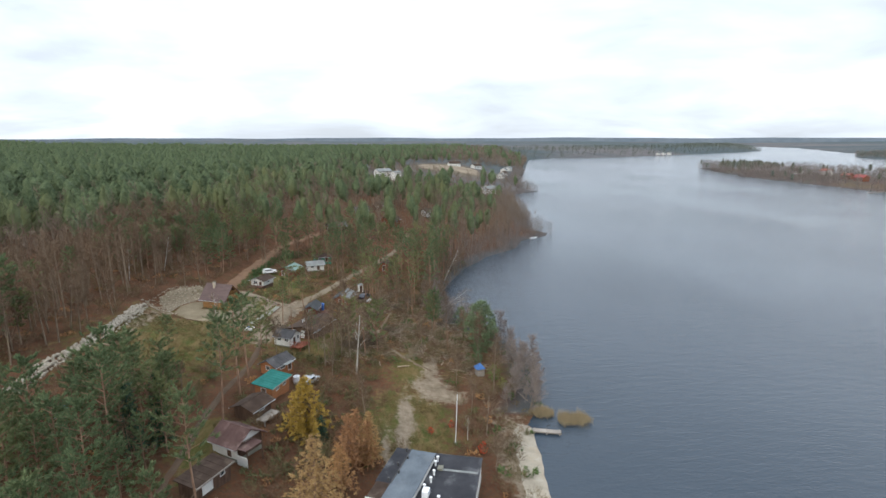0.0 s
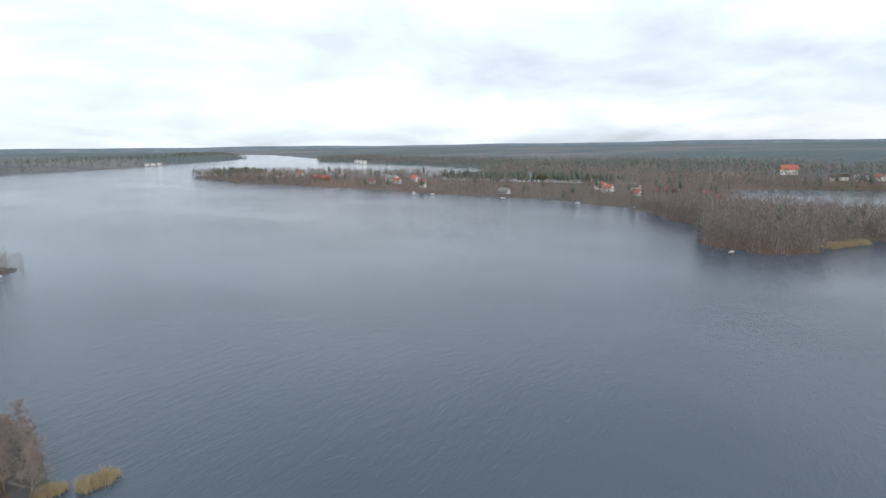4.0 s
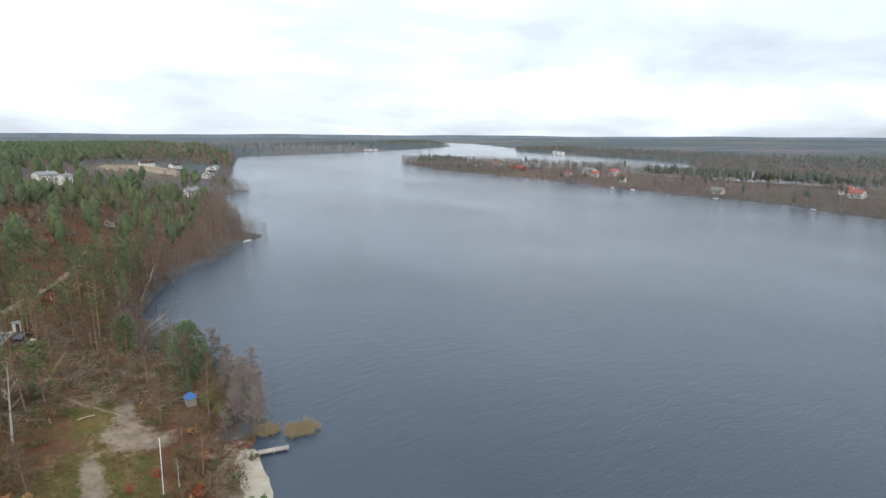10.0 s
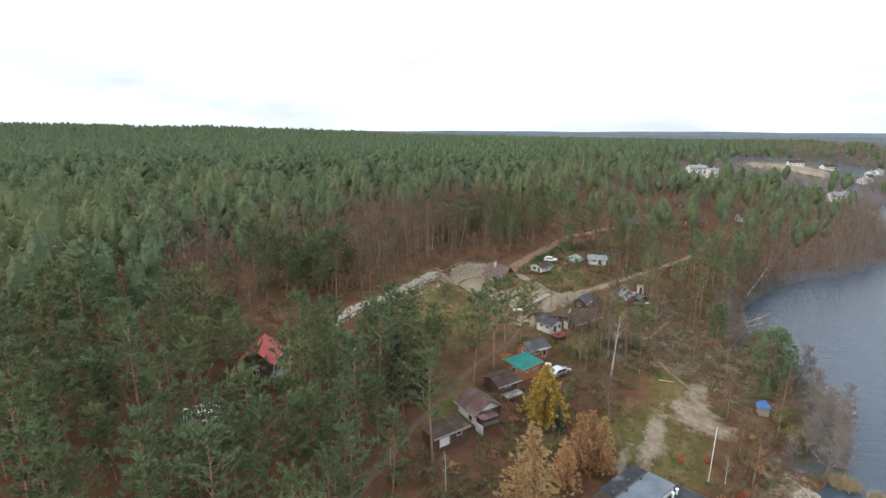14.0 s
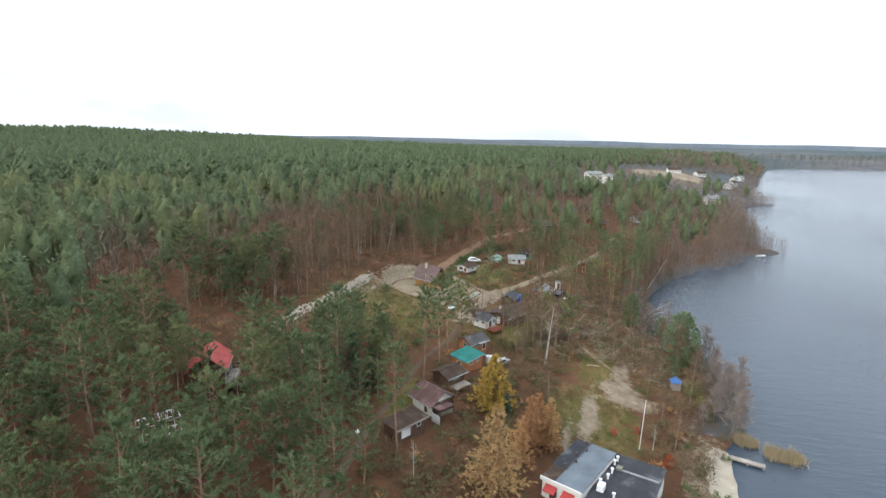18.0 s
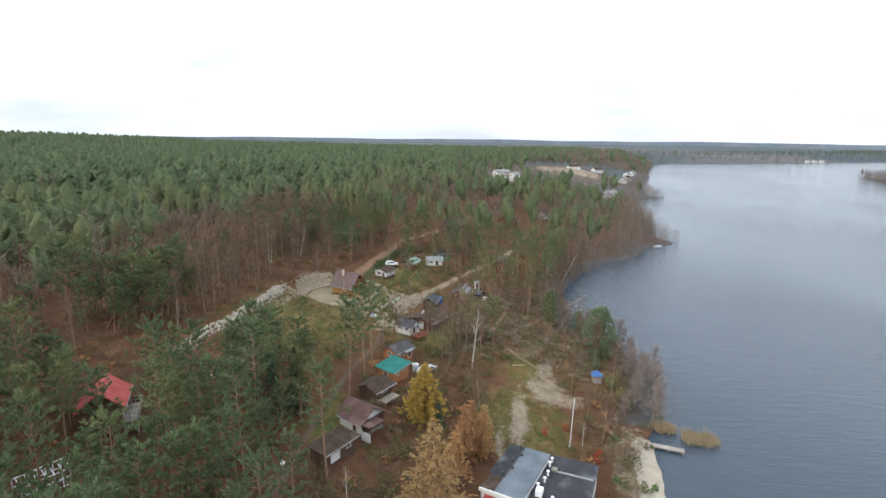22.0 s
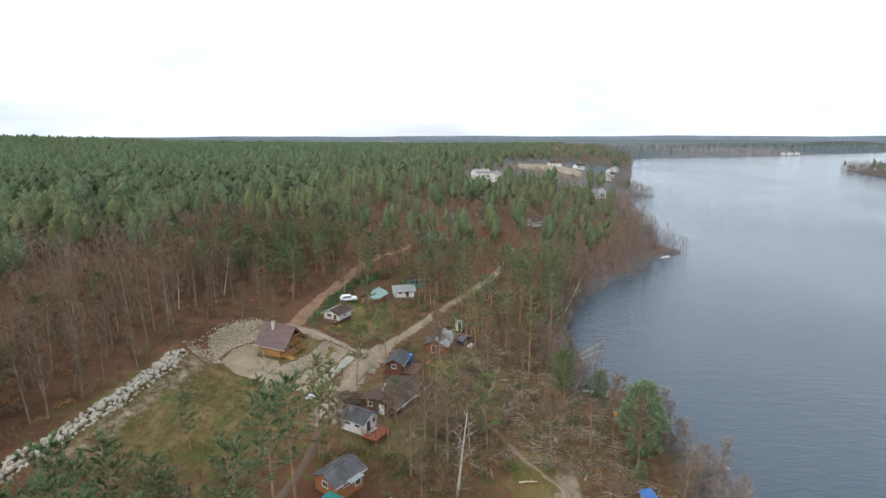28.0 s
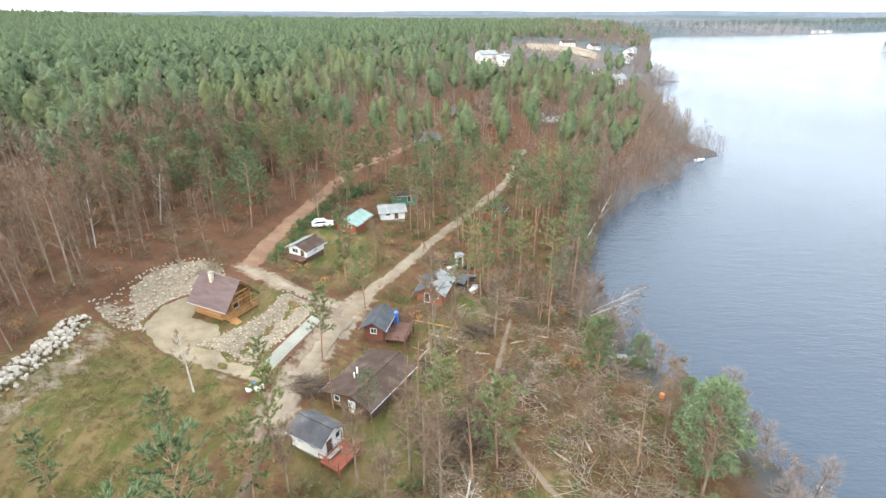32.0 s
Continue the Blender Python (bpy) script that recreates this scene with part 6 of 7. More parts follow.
bin_ = thing("barrel", 30.6, 102.5, 0.9, 0, "bright orange plastic barrel on the deck", "barrel")
bm = bmesh.new()
beam(bm, (0, 0, 0), (0, 0, 0.75), 0.28, 12)
part("body", bm, plain("orange_plastic", (0.75, 0.16, 0.03), 0.5), bin_)


def car(x, y, turn, paint, label):
    """A small parked car: body, cabin glass, wheels with rims, lights."""
    root = thing("car", x, y, gz(x, y) + 0.05, turn, label, "car")
    bm = bmesh.new()
    prism(bm, [(-2.0, 0.32), (2.0, 0.32), (2.05, 0.62), (1.85, 0.82), (0.95, 0.92), (0.35, 1.38), (-1.2, 1.42), (-1.85, 0.98), (-2.05, 0.85)], -0.82, 0.82)
    bmesh.ops.bevel(bm, geom=list(bm.edges), offset=0.05, segments=1, affect="EDGES")
    part("body", bm, paint, root)
    bm = bmesh.new()
    prism(bm, [(0.82, 0.97), (0.32, 1.33), (-1.15, 1.36), (-1.7, 0.99)], -0.835, 0.835)
    part("side_glass", bm, GLASS, root)
    part("windscreen", boxed((0.42, 0.5, -0.7, 0.7, 1.02, 1.28)), GLASS, root)
    for wx_ in (-1.25, 1.28):
        for wy_ in (-0.78, 0.78):
            bm = bmesh.new()
            beam(bm, (wx_, wy_ - 0.1, 0.31), (wx_, wy_ + 0.1, 0.31), 0.31, 14)
            wheel = part("wheel", bm, DARK, root)
            bm = bmesh.new()
            beam(bm, (wx_, wy_ - 0.11, 0.31), (wx_, wy_ + 0.11, 0.31), 0.18, 10)
            part("rim", bm, METAL, wheel)
    for s in (-1, 1):
        part("headlight", boxed((1.95, 2.06, s * 0.62 - 0.14, s * 0.62 + 0.14, 0.6, 0.74)), ALU, root)
        part("tail_light", boxed((-2.08, -1.98, s * 0.62 - 0.12, s * 0.62 + 0.12, 0.65, 0.82)), RED_PAINT, root)
    return root


car(-21.6, 141.8, 20, CAR_WHITE, "white car parked beside the mint-roofed cabin")
car(-2.9, 71.6, 60, CAR_SILVER, "silver car parked behind the teal-roofed cabin")
car(5.9, 128.5, 60, plain("dark_car_paint", (0.045, 0.05, 0.065), 0.3), "dark car parked behind the red-brown cabin")

bags = thing("rubbish_bags", -17.6, 93.3, gz(-17.6, 93.3), 0, "heap of white and blue rubbish bags at the roadside", "bags")
for k, (bx_, by_, s, mt) in enumerate(((0, 0, 0.45, WHITE), (0.7, 0.2, 0.4, WHITE), (0.35, 0.6, 0.42, BLUE_TARP), (1.1, 0.6, 0.38, ALU))):
    bm = bmesh.new()
    bmesh.ops.create_icosphere(bm, subdivisions=2, radius=s, matrix=Matrix.Translation((bx_, by_, s * 0.6)))
    for v in bm.verts:
        v.co += Vector((math.sin(9 * v.co.y), math.sin(8 * v.co.z), math.sin(7 * v.co.x))) * 0.05
    part("bag", bm, mt, bags)
tub = thing("buoy", 42.8, 89.8, 0, 0, "small white buoy floating near the trees", "buoy")
bm = bmesh.new()
bmesh.ops.create_uvsphere(bm, u_segments=12, v_segments=8, radius=0.3, matrix=Matrix.Translation((0, 0, 0.12)))
part("float", bm, ALU, tub)
bm = bmesh.new()
bmesh.ops.create_cone(bm, cap_ends=True, segments=8, radius1=0.06, radius2=0.06, depth=0.2, matrix=Matrix.Translation((0, 0, 0.48)))
part("eye", bm, METAL, tub)
tank = thing("water_tank", -5.0, 71.9, gz(-5, 71.9), 0, "round white water tank beside the teal-roofed cabin", "tank")
bm = bmesh.new()
beam(bm, (0, 0, -0.2), (0, 0, 1.2), 0.55, 14)
part("body", bm, ALU, tank)
part("lid", boxed((-0.3, 0.3, -0.3, 0.3, 1.2, 1.28)), METAL, tank)
tent = thing("greenhouse", -37.2, 28.6, gz(-37.2, 28.6), 60, "white-framed lattice greenhouse among pines", "greenhouse")
bm = bmesh.new()
for k in range(7):
    x = -2.1 + 0.7 * k
    beam(bm, (x, -1.2, 0), (x, -1.2, 1.8), 0.045, 4), beam(bm, (x, 1.2, 0), (x, 1.2, 1.8), 0.045, 4)
    beam(bm, (x, -1.2, 1.8), (x, 0, 2.5), 0.045, 4), beam(bm, (x, 1.2, 1.8), (x, 0, 2.5), 0.045, 4)
for yy, zz in ((-1.2, 0.1), (-1.2, 0.95), (-1.2, 1.8), (1.2, 0.1), (1.2, 0.95), (1.2, 1.8), (0, 2.5)):
    beam(bm, (-2.1, yy, zz), (2.1, yy, zz), 0.045, 4)
part("frame", bm, ALU, tent)
part("bench", boxed((-1.8, 1.8, -0.9, -0.3, 0.55, 0.65)), GREY_WOOD, tent)


def boat(x, y, turn, label, mat):
    root = thing("rowing_boat", x, y, 0, turn, label, "boat", "boats on the shore")
    bm = bmesh.new()
    ringv = []
    for u, w in ((-2.2, 0.5), (-1.2, 0.8), (0.4, 0.85), (1.6, 0.5), (2.4, 0.05)):
        ringv.append([bm.verts.new(p) for p in ((u, -w, 0.55), (u, -w * 0.7, 0.0), (u, w * 0.7, 0.0), (u, w, 0.55))])
    for a, b in zip(ringv, ringv[1:]):
        for k in range(3):
            bm.faces.new((a[k], a[k + 1], b[k + 1], b[k]))
    bm.faces.new(ringv[0])
    bmesh.ops.recalc_face_normals(bm, faces=bm.faces)
    bmesh.ops.solidify(bm, geom=list(bm.faces), thickness=0.06)
    part("hull", bm, mat, root)
    for u in (-1.2, 0.3):
        part("thwart", boxed((u - 0.12, u + 0.12, -0.75, 0.75, 0.36, 0.42)), GREY_WOOD, root)


for x, y, t in ((399, 72, 20), (412, 117, 60), (430, 262, 80), (422, 185, 75), (334, 20, 30), (600, -235, 80), (84, 226, 30), (432, 285, 70)):
    boat(x, y, t, "small white rowing boat at the water's edge", CAR_WHITE)

# ---- woods ----
PINES = [pine_shape(h, b, 1.12 * w, n, 6, 13, lean, True, (0.66, 0.215)) for h, b, w, n, lean in
         ((15, 0.30, 0.155, 31, 0.0), (17, 0.40, 0.145, 30, 0.15), (13, 0.20, 0.175, 30, 0.0), (18, 0.46, 0.15, 27, -0.12), (14, 0.32, 0.165, 30, 0.1))]
PINES_TALL = [pine_shape(h, b, w, n, 5, 11, lean, True, (0.7, 0.17)) for h, b, w, n, lean in ((21, 0.66, 0.12, 18, 0.05), (19, 0.62, 0.13, 17, -0.08))]
PINES_MID = [joined(*mass_pine(h, b, 1.16 * w, 6, 5, 15, 9, (0.72, 0.36), 0.62)) for h, b, w in ((15, 0.36, 0.185), (17, 0.44, 0.165), (13, 0.28, 0.21), (16, 0.40, 0.175), (14, 0.32, 0.19))]
PINES_HALF = [joined(*mass_pine(h, b, 1.2 * w, 5, 5, 9, 5, (1.0, 0.6), 0.72)) for h, b, w in ((15, 0.36, 0.185), (17, 0.44, 0.165), (13, 0.28, 0.21))]
PINES_FAR = [mass_pine(h, 0.25, w, 5, 4, 6, 3, (1.7, 0.8), 0.85)[1] for h, w in ((14, 0.27), (16, 0.24), (12, 0.3))]
BARES = [bare_shape(h, s, f, 5, (1.2, 0.05), 0.34, 0.0115) for h, s, f in ((13, 0.27, 18), (15, 0.23, 19), (11, 0.32, 17), (14, 0.26, 18))]
BARES_MID = [lite_shape(h, s, 28, (1.8, 0.13), 0.42) for h, s in ((13, 0.2), (15, 0.17), (11, 0.24), (14, 0.19))]
BARES_SPIT = [haze_shape(h, s, 98, (1.7, 0.21), 0.04) for h, s in ((13, 0.26), (15, 0.22), (11, 0.30), (14, 0.25))]
SHORE_FRINGE = [haze_shape(h, s, 130, (1.3, 0.12), 0.02) for h, s in ((11, 0.28), (13, 0.24), (9, 0.32))]
BARES_HALF = [haze_shape(h, s, 32, (1.9, 0.29), 0.1) for h, s in ((12, 0.26), (14, 0.22), (10, 0.3))]
BARES_FAR = [haze_shape(h, s, 22, (2.4, 0.75), 0.0) for h, s in ((12, 0.34), (13, 0.31), (10, 0.38))]


def tree_kind(name, shape, crown_mat, trunk_mat, label, category, group):
    """One tree with its parts, to be copied."""
    (tv, tt), (cv, ct) = shape
    ob = thing(name, 0, 0, 0, 0, label, category, group)
    for nm, v, t, m, lab in (("trunk", tv, tt, trunk_mat, ""), ("crown", cv, ct, crown_mat, "")):
        child = new(nm, tri_mesh(nm, v, t, m))
        child.parent = ob
    return ob


def plant(first, x, y, size, turn, sink=0.0, lean=0.0, used=set()):
    """The first call of a kind moves the tree itself, later ones a copy."""
    m = Matrix.Translation((x, y, gz(x, y) - sink)) @ Matrix.Rotation(radians(turn), 4, "Z") @ Matrix.Rotation(radians(lean), 4, "X")
    if first.name in used:
        ob = copy_thing(first, m)
    else:
        used.add(first.name)
        first.matrix_basis = m
        ob = first
    ob.scale = (size * random.uniform(0.9, 1.12), size * random.uniform(0.9, 1.12), size)
    return ob


pine_trees = [tree_kind("pine_tree", s, NEEDLE, BARK, "green Scots pine with a bare lower trunk on leaf litter", "pine tree", "pines among the cabins") for s in PINES]
tall_pines = [tree_kind("pine_tree", s, NEEDLE, BARK, "tall slender pine with a high thin crown", "pine tree", "tall pines along the shore slope") for s in PINES_TALL]
bare_trees = [tree_kind("bare_tree", s, TWIG, BARK_GREY, "leafless grey-brown deciduous tree with fine twigs", "bare tree", "bare trees near the cabins") for s in BARES]

edge_trees = [tree_kind("bare_tree", bare_shape(h, 0.17, 17, 6, (1.2, 0.035), 0.3, 0.0095), TWIG, BARK_GREY, "tall thin leafless tree at the forest edge", "bare tree", "bare trees along the forest edge") for h in (15, 17, 13)]

# pines around the nearer cabins and along the forest edge
px, py, pr = scatter(-66, 40, 8, 178, 3.45, 11)
shore = inland(px, py, WEST)
ok = free_of_things(px, py, 1.7, 0.9) & ~open_ground(px, py) & (shore > 3) & (near_line(px, py, [(-70, 41), (-57, 52), (-43, 58)]) > 9)
grove = (px < -11) & (py < np.where(px > -30, 64, np.where(px < -43.5, 66, 50))) & (px > -66)
edge = (px < -29) & (py >= 132)
slope = (py > 126) & (px > -6) & (pr.uniform(size=len(px)) < 0.32)
north = (py > 150) & (px > -40) & (pr.uniform(size=len(px)) < 0.35)
few = (px > -14) & (px < 24) & (py < 126) & (py > 80) & (pr.uniform(size=len(px)) < 0.10)
meadow = (np.hypot((px + 17.5) / 3.6, (py - 74) / 9) < 1) & (pr.uniform(size=len(px)) < 0.55)
dense = np.where(grove, pr.uniform(size=len(px)) < 0.90, np.where(edge, pr.uniform(size=len(px)) < 0.5, (px < -52) & (py > 47) & (pr.uniform(size=len(px)) < 0.08)))
pick = ok & (dense | slope | north | few | meadow)
for x, y in zip(px[pick], py[pick]):
    tall = y > 112 and x > -12
    kinds = tall_pines if tall and random.random() < 0.7 else pine_trees
    plant(random.choice(kinds), x, y, random.uniform(0.52, 0.86) if y < 64 else random.uniform(0.55, 0.85), random.uniform(0, 360), 0.1)

for x, y, s in ((-15.6, 92.6, 0.5), (-20.5, 82.5, 0.5), (-12.0, 84.0, 0.62), (-26.5, 76.5, 0.5), (-12.2, 79.5, 0.7), (-11.6, 100.5, 0.6), (-4.0, 91.0, 0.35), (-9.0, 115.5, 0.6), (-12.6, 71.5, 0.8), (-12.8, 66.0, 0.85), (-13.4, 58.0, 0.85), (-36.6, 36.0, 0.75), (-41.5, 38.0, 0.72), (-39.5, 34.5, 0.6)):
    plant(pine_trees[int(10 * s) % 5], x, y, s, 90 * x, 0.1)

# wind-thrown pines leaning out of the forest edge
for k in range(16):
    x, y = random.uniform(-66, -51), random.uniform(63, 79)
    plant(random.choice(pine_trees), x, y, random.uniform(0.65, 0.9), random.uniform(70, 115), 0.1, random.uniform(8, 30))

# leafless trees among the cabins, on the slope and at the water's edge
bx, by, br = scatter(-66, 44, 40, 178, 4.2, 23)
shore = inland(bx, by, WEST)
ok = free_of_things(bx, by, 2.2, 0.8) & ~open_ground(bx, by) & (shore > 0.6)
chance = np.where(shore < 7, np.where(by < 112, 0.0, 0.8), np.where(bx < -42, 0.98, np.where(by > 100, 0.26, 0.20)))
chance = np.where((by < 66) & (bx < 26), 0.10, chance)
pick = ok & (br.uniform(size=len(bx)) < chance)
for x, y in zip(bx[pick], by[pick]):
    plant(random.choice(edge_trees if x < -42 else bare_trees), x, y, random.uniform(0.48, 0.72) if inland(np.array([x]), np.array([y]), WEST)[0] < 7 else (random.uniform(0.7, 1.0) if x < -44 else random.uniform(0.45, 0.85)), random.uniform(0, 360), 0.1, random.uniform(-5, 5))


# a fringe of slender alders at the water's edge
ALDER = foliage("alder_twigs", (0.165, 0.132, 0.116), (0.28, 0.235, 0.208))
alders = [tree_kind("alder_tree", bare_shape(h, 0.30, 18, 12, (1.15, 0.017), 0.12, 0.006), ALDER, BARK_GREY, "slender leafless alder at the water's edge", "bare tree", "alders along the shore") for h in (8.5, 7.5, 9.5)]
ax_, ay_, ar_ = scatter(22, 46, 46, 138, 2.5, 29)
pick = (inland(ax_, ay_, WEST) > 0.4) & (inland(ax_, ay_, WEST) < 5.5) & (ay_ > 66) & free_of_things(ax_, ay_, 1, 0.4) & (ar_.uniform(size=len(ax_)) < np.where(ay_ > 92, 0.55, 0.85))
for x, y in zip(ax_[pick], ay_[pick]):
    plant(random.choice(alders), x, y, random.uniform(0.5, 0.95), random.uniform(0, 360), 0.1, random.uniform(-6, 6))


def wood(name, shapes, xs, ys, lo, hi, mat, label, category, seed):
    r = np.random.default_rng(seed)
    v, t = placed(shapes, xs, ys, ground_z(xs, ys) - 0.2, r.uniform(lo, hi, len(xs)), seed)
    me = tri_mesh(name, v, t, mat)
    if len(shapes[0]) > 2:
        me.materials.append(BARK)
        me.polygons.foreach_set("material_index", slots(shapes, len(xs), seed).astype(np.int32))
    return tagged(new(name, me), label, category, kind="stuff")


# the forest behind: middle distance, then farther and farther
def west_wood(px, py):
    glades = [(95, 590, 45, 85), (158, 580, 28, 60), (190, 685, 28, 45), (98, 400, 18, 20), (19, 345, 13, 24), (78, 545, 34, 60)]
    return (inland(px, py, WEST) > 4) & free_of_things(px, py, 3.5) & (blobs(px, py, glades) < 0.5)


def bare_stand(px, py):
    """Where leafless trees take the place of pines."""
    edge = np.clip(1 - (inland(px, py, WEST) - 104) / 26, 0, 1) * (py > 52)
    shoreline = np.clip(1 - (inland(px, py, WEST) - 8) / 20, 0, 1)
    return 0.10 + 0.40 * (wave(px, py, 70, 4) > 0.35) + 0.80 * edge * (py < 190) + 0.55 * shoreline + 0.6 * step(py, 165, 230) * np.clip(1.5 - inland(px, py, WEST) / 130, 0, 1)


for ring, (x0, x1, y0, y1, gap, inner) in enumerate(((-330, 120, -10, 400, 5.0, 0), )):
    mx_, my_, mr_ = scatter(x0, x1, y0, y1, gap, 31)
    keep = west_wood(mx_, my_) & ((mx_ < -66) | (my_ > 178)) & (mx_ < 110)
    keep &= (mx_ > -2.4 * (my_ + 12)) & (np.hypot(mx_, my_) < 350)
    mx_, my_ = mx_[keep], my_[keep]
    roll_ = np.random.default_rng(5).uniform(size=len(mx_))
    bare = roll_ < bare_stand(mx_, my_)
    inner = (np.hypot(mx_, my_ - 20) < 200) | ((mx_ > -60) & (my_ < 320))
    wood("pine_forest", PINES_MID, mx_[~bare & inner], my_[~bare & inner], 0.75, 1.12, NEEDLE_FAR, "dense green pine forest on the slope behind the cabins", "forest", 3)
    wood("pine_forest", PINES_HALF, mx_[~bare & ~inner], my_[~bare & ~inner], 0.8, 1.15, NEEDLE_FAR, "green pine forest farther up the slope", "forest", 15)
    wood("bare_wood", BARES_MID, mx_[bare], my_[bare], 0.7, 1.05, TWIG_FAR, "leafless brown deciduous trees at the forest edge", "forest", 4)

fx_, fy_, fr_ = scatter(-1350, 330, 20, 1400, 9.5, 41)
keep = west_wood(fx_, fy_) & ((fx_ < -325) | (fy_ > 395) | (np.hypot(fx_, fy_) > 347)) & (fx_ > -2.5 * (fy_ + 12)) & (np.hypot(fx_, fy_) < 1400)
fx_, fy_ = fx_[keep], fy_[keep]
bare = np.random.default_rng(6).uniform(size=len(fx_)) < np.where(wave(fx_, fy_, 230, 6) > 0.45, 0.6, 0.08) + 0.8 * np.clip(1.6 - inland(fx_, fy_, WEST) / 170, 0, 1)
wood("pine_forest", PINES_FAR, fx_[~bare], fy_[~bare], 0.85, 1.25, NEEDLE_FAR, "distant pine forest stretching to the horizon", "forest", 5)
half = bare & (np.hypot(fx_, fy_) < 760)
wood("bare_wood", BARES_HALF, fx_[half], fy_[half], 0.75, 1.1, TWIG_FAR, "leafless woods round the field up the lake", "forest", 16)
wood("bare_wood", BARES_FAR, fx_[bare & ~half], fy_[bare & ~half], 0.9, 1.3, TWIG_FAR, "distant leafless woods along the lake", "forest", 6)

# a dense fringe of alders and willows along the water farther up
sx_, sy_, sr_ = scatter(20, 330, 116, 760, 3.2, 45)
d_ = inland(sx_, sy_, WEST)
keep = (d_ > -0.8) & (d_ < 13) & (sr_.uniform(size=len(sx_)) < np.where(sy_ < 300, np.where(sy_ < 170, 0.6, 0.85), 0.5)) & ((d_ < 5) | (sy_ > 170))
wood("shore_fringe", SHORE_FRINGE, sx_[keep], sy_[keep], 0.38, 0.82, TWIG_SPIT, "dense leafless alders and willows along the water", "forest", 13)

# the wooded spit and shores across the lake
ex_, ey_, er_ = scatter(250, 640, -115, 800, 4.4, 51)
depth = inland(ex_, ey_, EAST)
keep = (depth > -0.5) & (depth < 70)
thin = np.where((ex_ > 455) & (ey_ > -20), 0.42, 0.62)
thin = np.where((ex_ < 400) & (ey_ < 60), 0.95, thin)
keep &= (er_.uniform(size=len(ex_)) < thin) & (blobs(ex_, ey_, [(475, 420, 16, 30)]) < 0.55)
ex_, ey_ = ex_[keep], ey_[keep]
pine = (np.hypot(ex_ - 560, (ey_ - 230) / 2.2) < 45) | (np.random.default_rng(8).uniform(size=len(ex_)) < 0.05) | (np.hypot(ex_ - 545, ey_ - 690) < 40)
wood("bare_wood", BARES_SPIT, ex_[~pine], ey_[~pine], np.where(ex_[~pine] > 405, np.where(ex_[~pine] > 458, 0.55, 0.34), 0.8), np.where(ex_[~pine] > 405, np.where(ex_[~pine] > 458, 1.0, 0.72), 1.08), TWIG_SPIT, "leafless brown trees crowding the wooded spit", "forest", 7)
wood("pine_wood", PINES_MID, ex_[pine], ey_[pine], 0.6, 0.95, NEEDLE_HAZED, "dark pines among the houses on the spit", "forest", 8)

ox_, oy_, orr = scatter(560, 1900, -900, 1700, 10.5, 61)
depth = inland(ox_, oy_, EAST)
keep = (depth > 2) & (depth < np.where(ox_ < 1100, 300, 200)) & (ox_ > 590) & (blobs(ox_, oy_, [(640, -70, 26, 60), (690, -330, 22, 60), (668, -190, 16, 40)]) < 0.55) & (np.hypot(ox_, oy_) < 1900) & (orr.uniform(size=len(ox_)) < np.where(depth < 110, np.where(oy_ < 60, 0.45, 0.9), 1.0))
ox_, oy_ = ox_[keep], oy_[keep]
pine = np.random.default_rng(9).uniform(size=len(ox_)) < np.where(wave(ox_, oy_, 300, 8) > 0.1, 0.75, 0.40)
wood("bare_wood", BARES_FAR, ox_[~pine], oy_[~pine], 0.8, 1.2, TWIG_SPIT, "leafless woods on the far shore", "forest", 9)
# leafless tree shapes stand in for pines, in the haze-greyed needle colour
wood("pine_wood", BARES_FAR, ox_[pine], oy_[pine], 0.75, 1.1, NEEDLE_HAZED, "dark pine woods on the far shore", "forest", 10)
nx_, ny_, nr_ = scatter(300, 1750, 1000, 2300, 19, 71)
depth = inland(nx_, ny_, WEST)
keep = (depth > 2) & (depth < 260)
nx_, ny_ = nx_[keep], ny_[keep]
# same stand-in shapes here, haze painted into their grey-green
wood("pine_wood", BARES_FAR, nx_, ny_, 0.8, 1.15, NEEDLE_HAZED, "dark pine woods at the head of the lake", "forest", 12)

# ---- single trees, shrubs, reeds and fallen wood ----
SPRUCE = [cone_shape(h, 0.12, w, 22, 5, (0.8, 0.3), 0.25) for h, w in ((13, 0.17), (10, 0.2))]
LARCHES = [cone_shape(h, 0.10, w, 28, 11, (0.45, 0.13), 0.02) for h, w in ((12, 0.34), (9, 0.30))]
larch_trees = [tree_kind("larch_tree", s, LARCH, BARK, "golden-orange autumn larch beside the beach house", "larch tree", "autumn larches near the beach house") for s in LARCHES]
rust_trees = [tree_kind("rusty_tree", s, RUSTY, BARK, "rust-brown autumn conifer beside the beach house", "larch tree", "autumn larches near the beach house") for s in [cone_shape(8.5, 0.1, 0.30, 19, 8, (0.55, 0.17), 0.05)]]
for x, y, s in ((1.6, 37.2, 1.0),):
    plant(larch_trees[0], x, y, 1.0 * s, 40 * x, 0.1)
plant(larch_trees[1], 7.2, 51.8, 0.80, 20, 0.1)
for x, y, s in ((4.6, 49.6, 0.9), (7.0, 51.0, 0.75), (3.6, 45.0, 0.75), (5.4, 53.5, 0.75)):
    plant(rust_trees[0], x, y, s, 77 * x, 0.1)
yellow = tree_kind("yellow_tree", cone_shape(9.0, 0.05, 0.40, 34, 14, (0.5, 0.2), -0.18), YELLOW, BARK_GREY, "bright yellow autumn tree between the cabins", "autumn tree", "yellow tree")
plant(yellow, -1.7, 56.4, 1.0, 0, 0.1)
spruce_trees = [tree_kind("spruce_tree", s, NEEDLE_DARK, BARK, "dark green spruce with branches to the ground", "spruce tree", "spruces near the cabins") for s in SPRUCE]
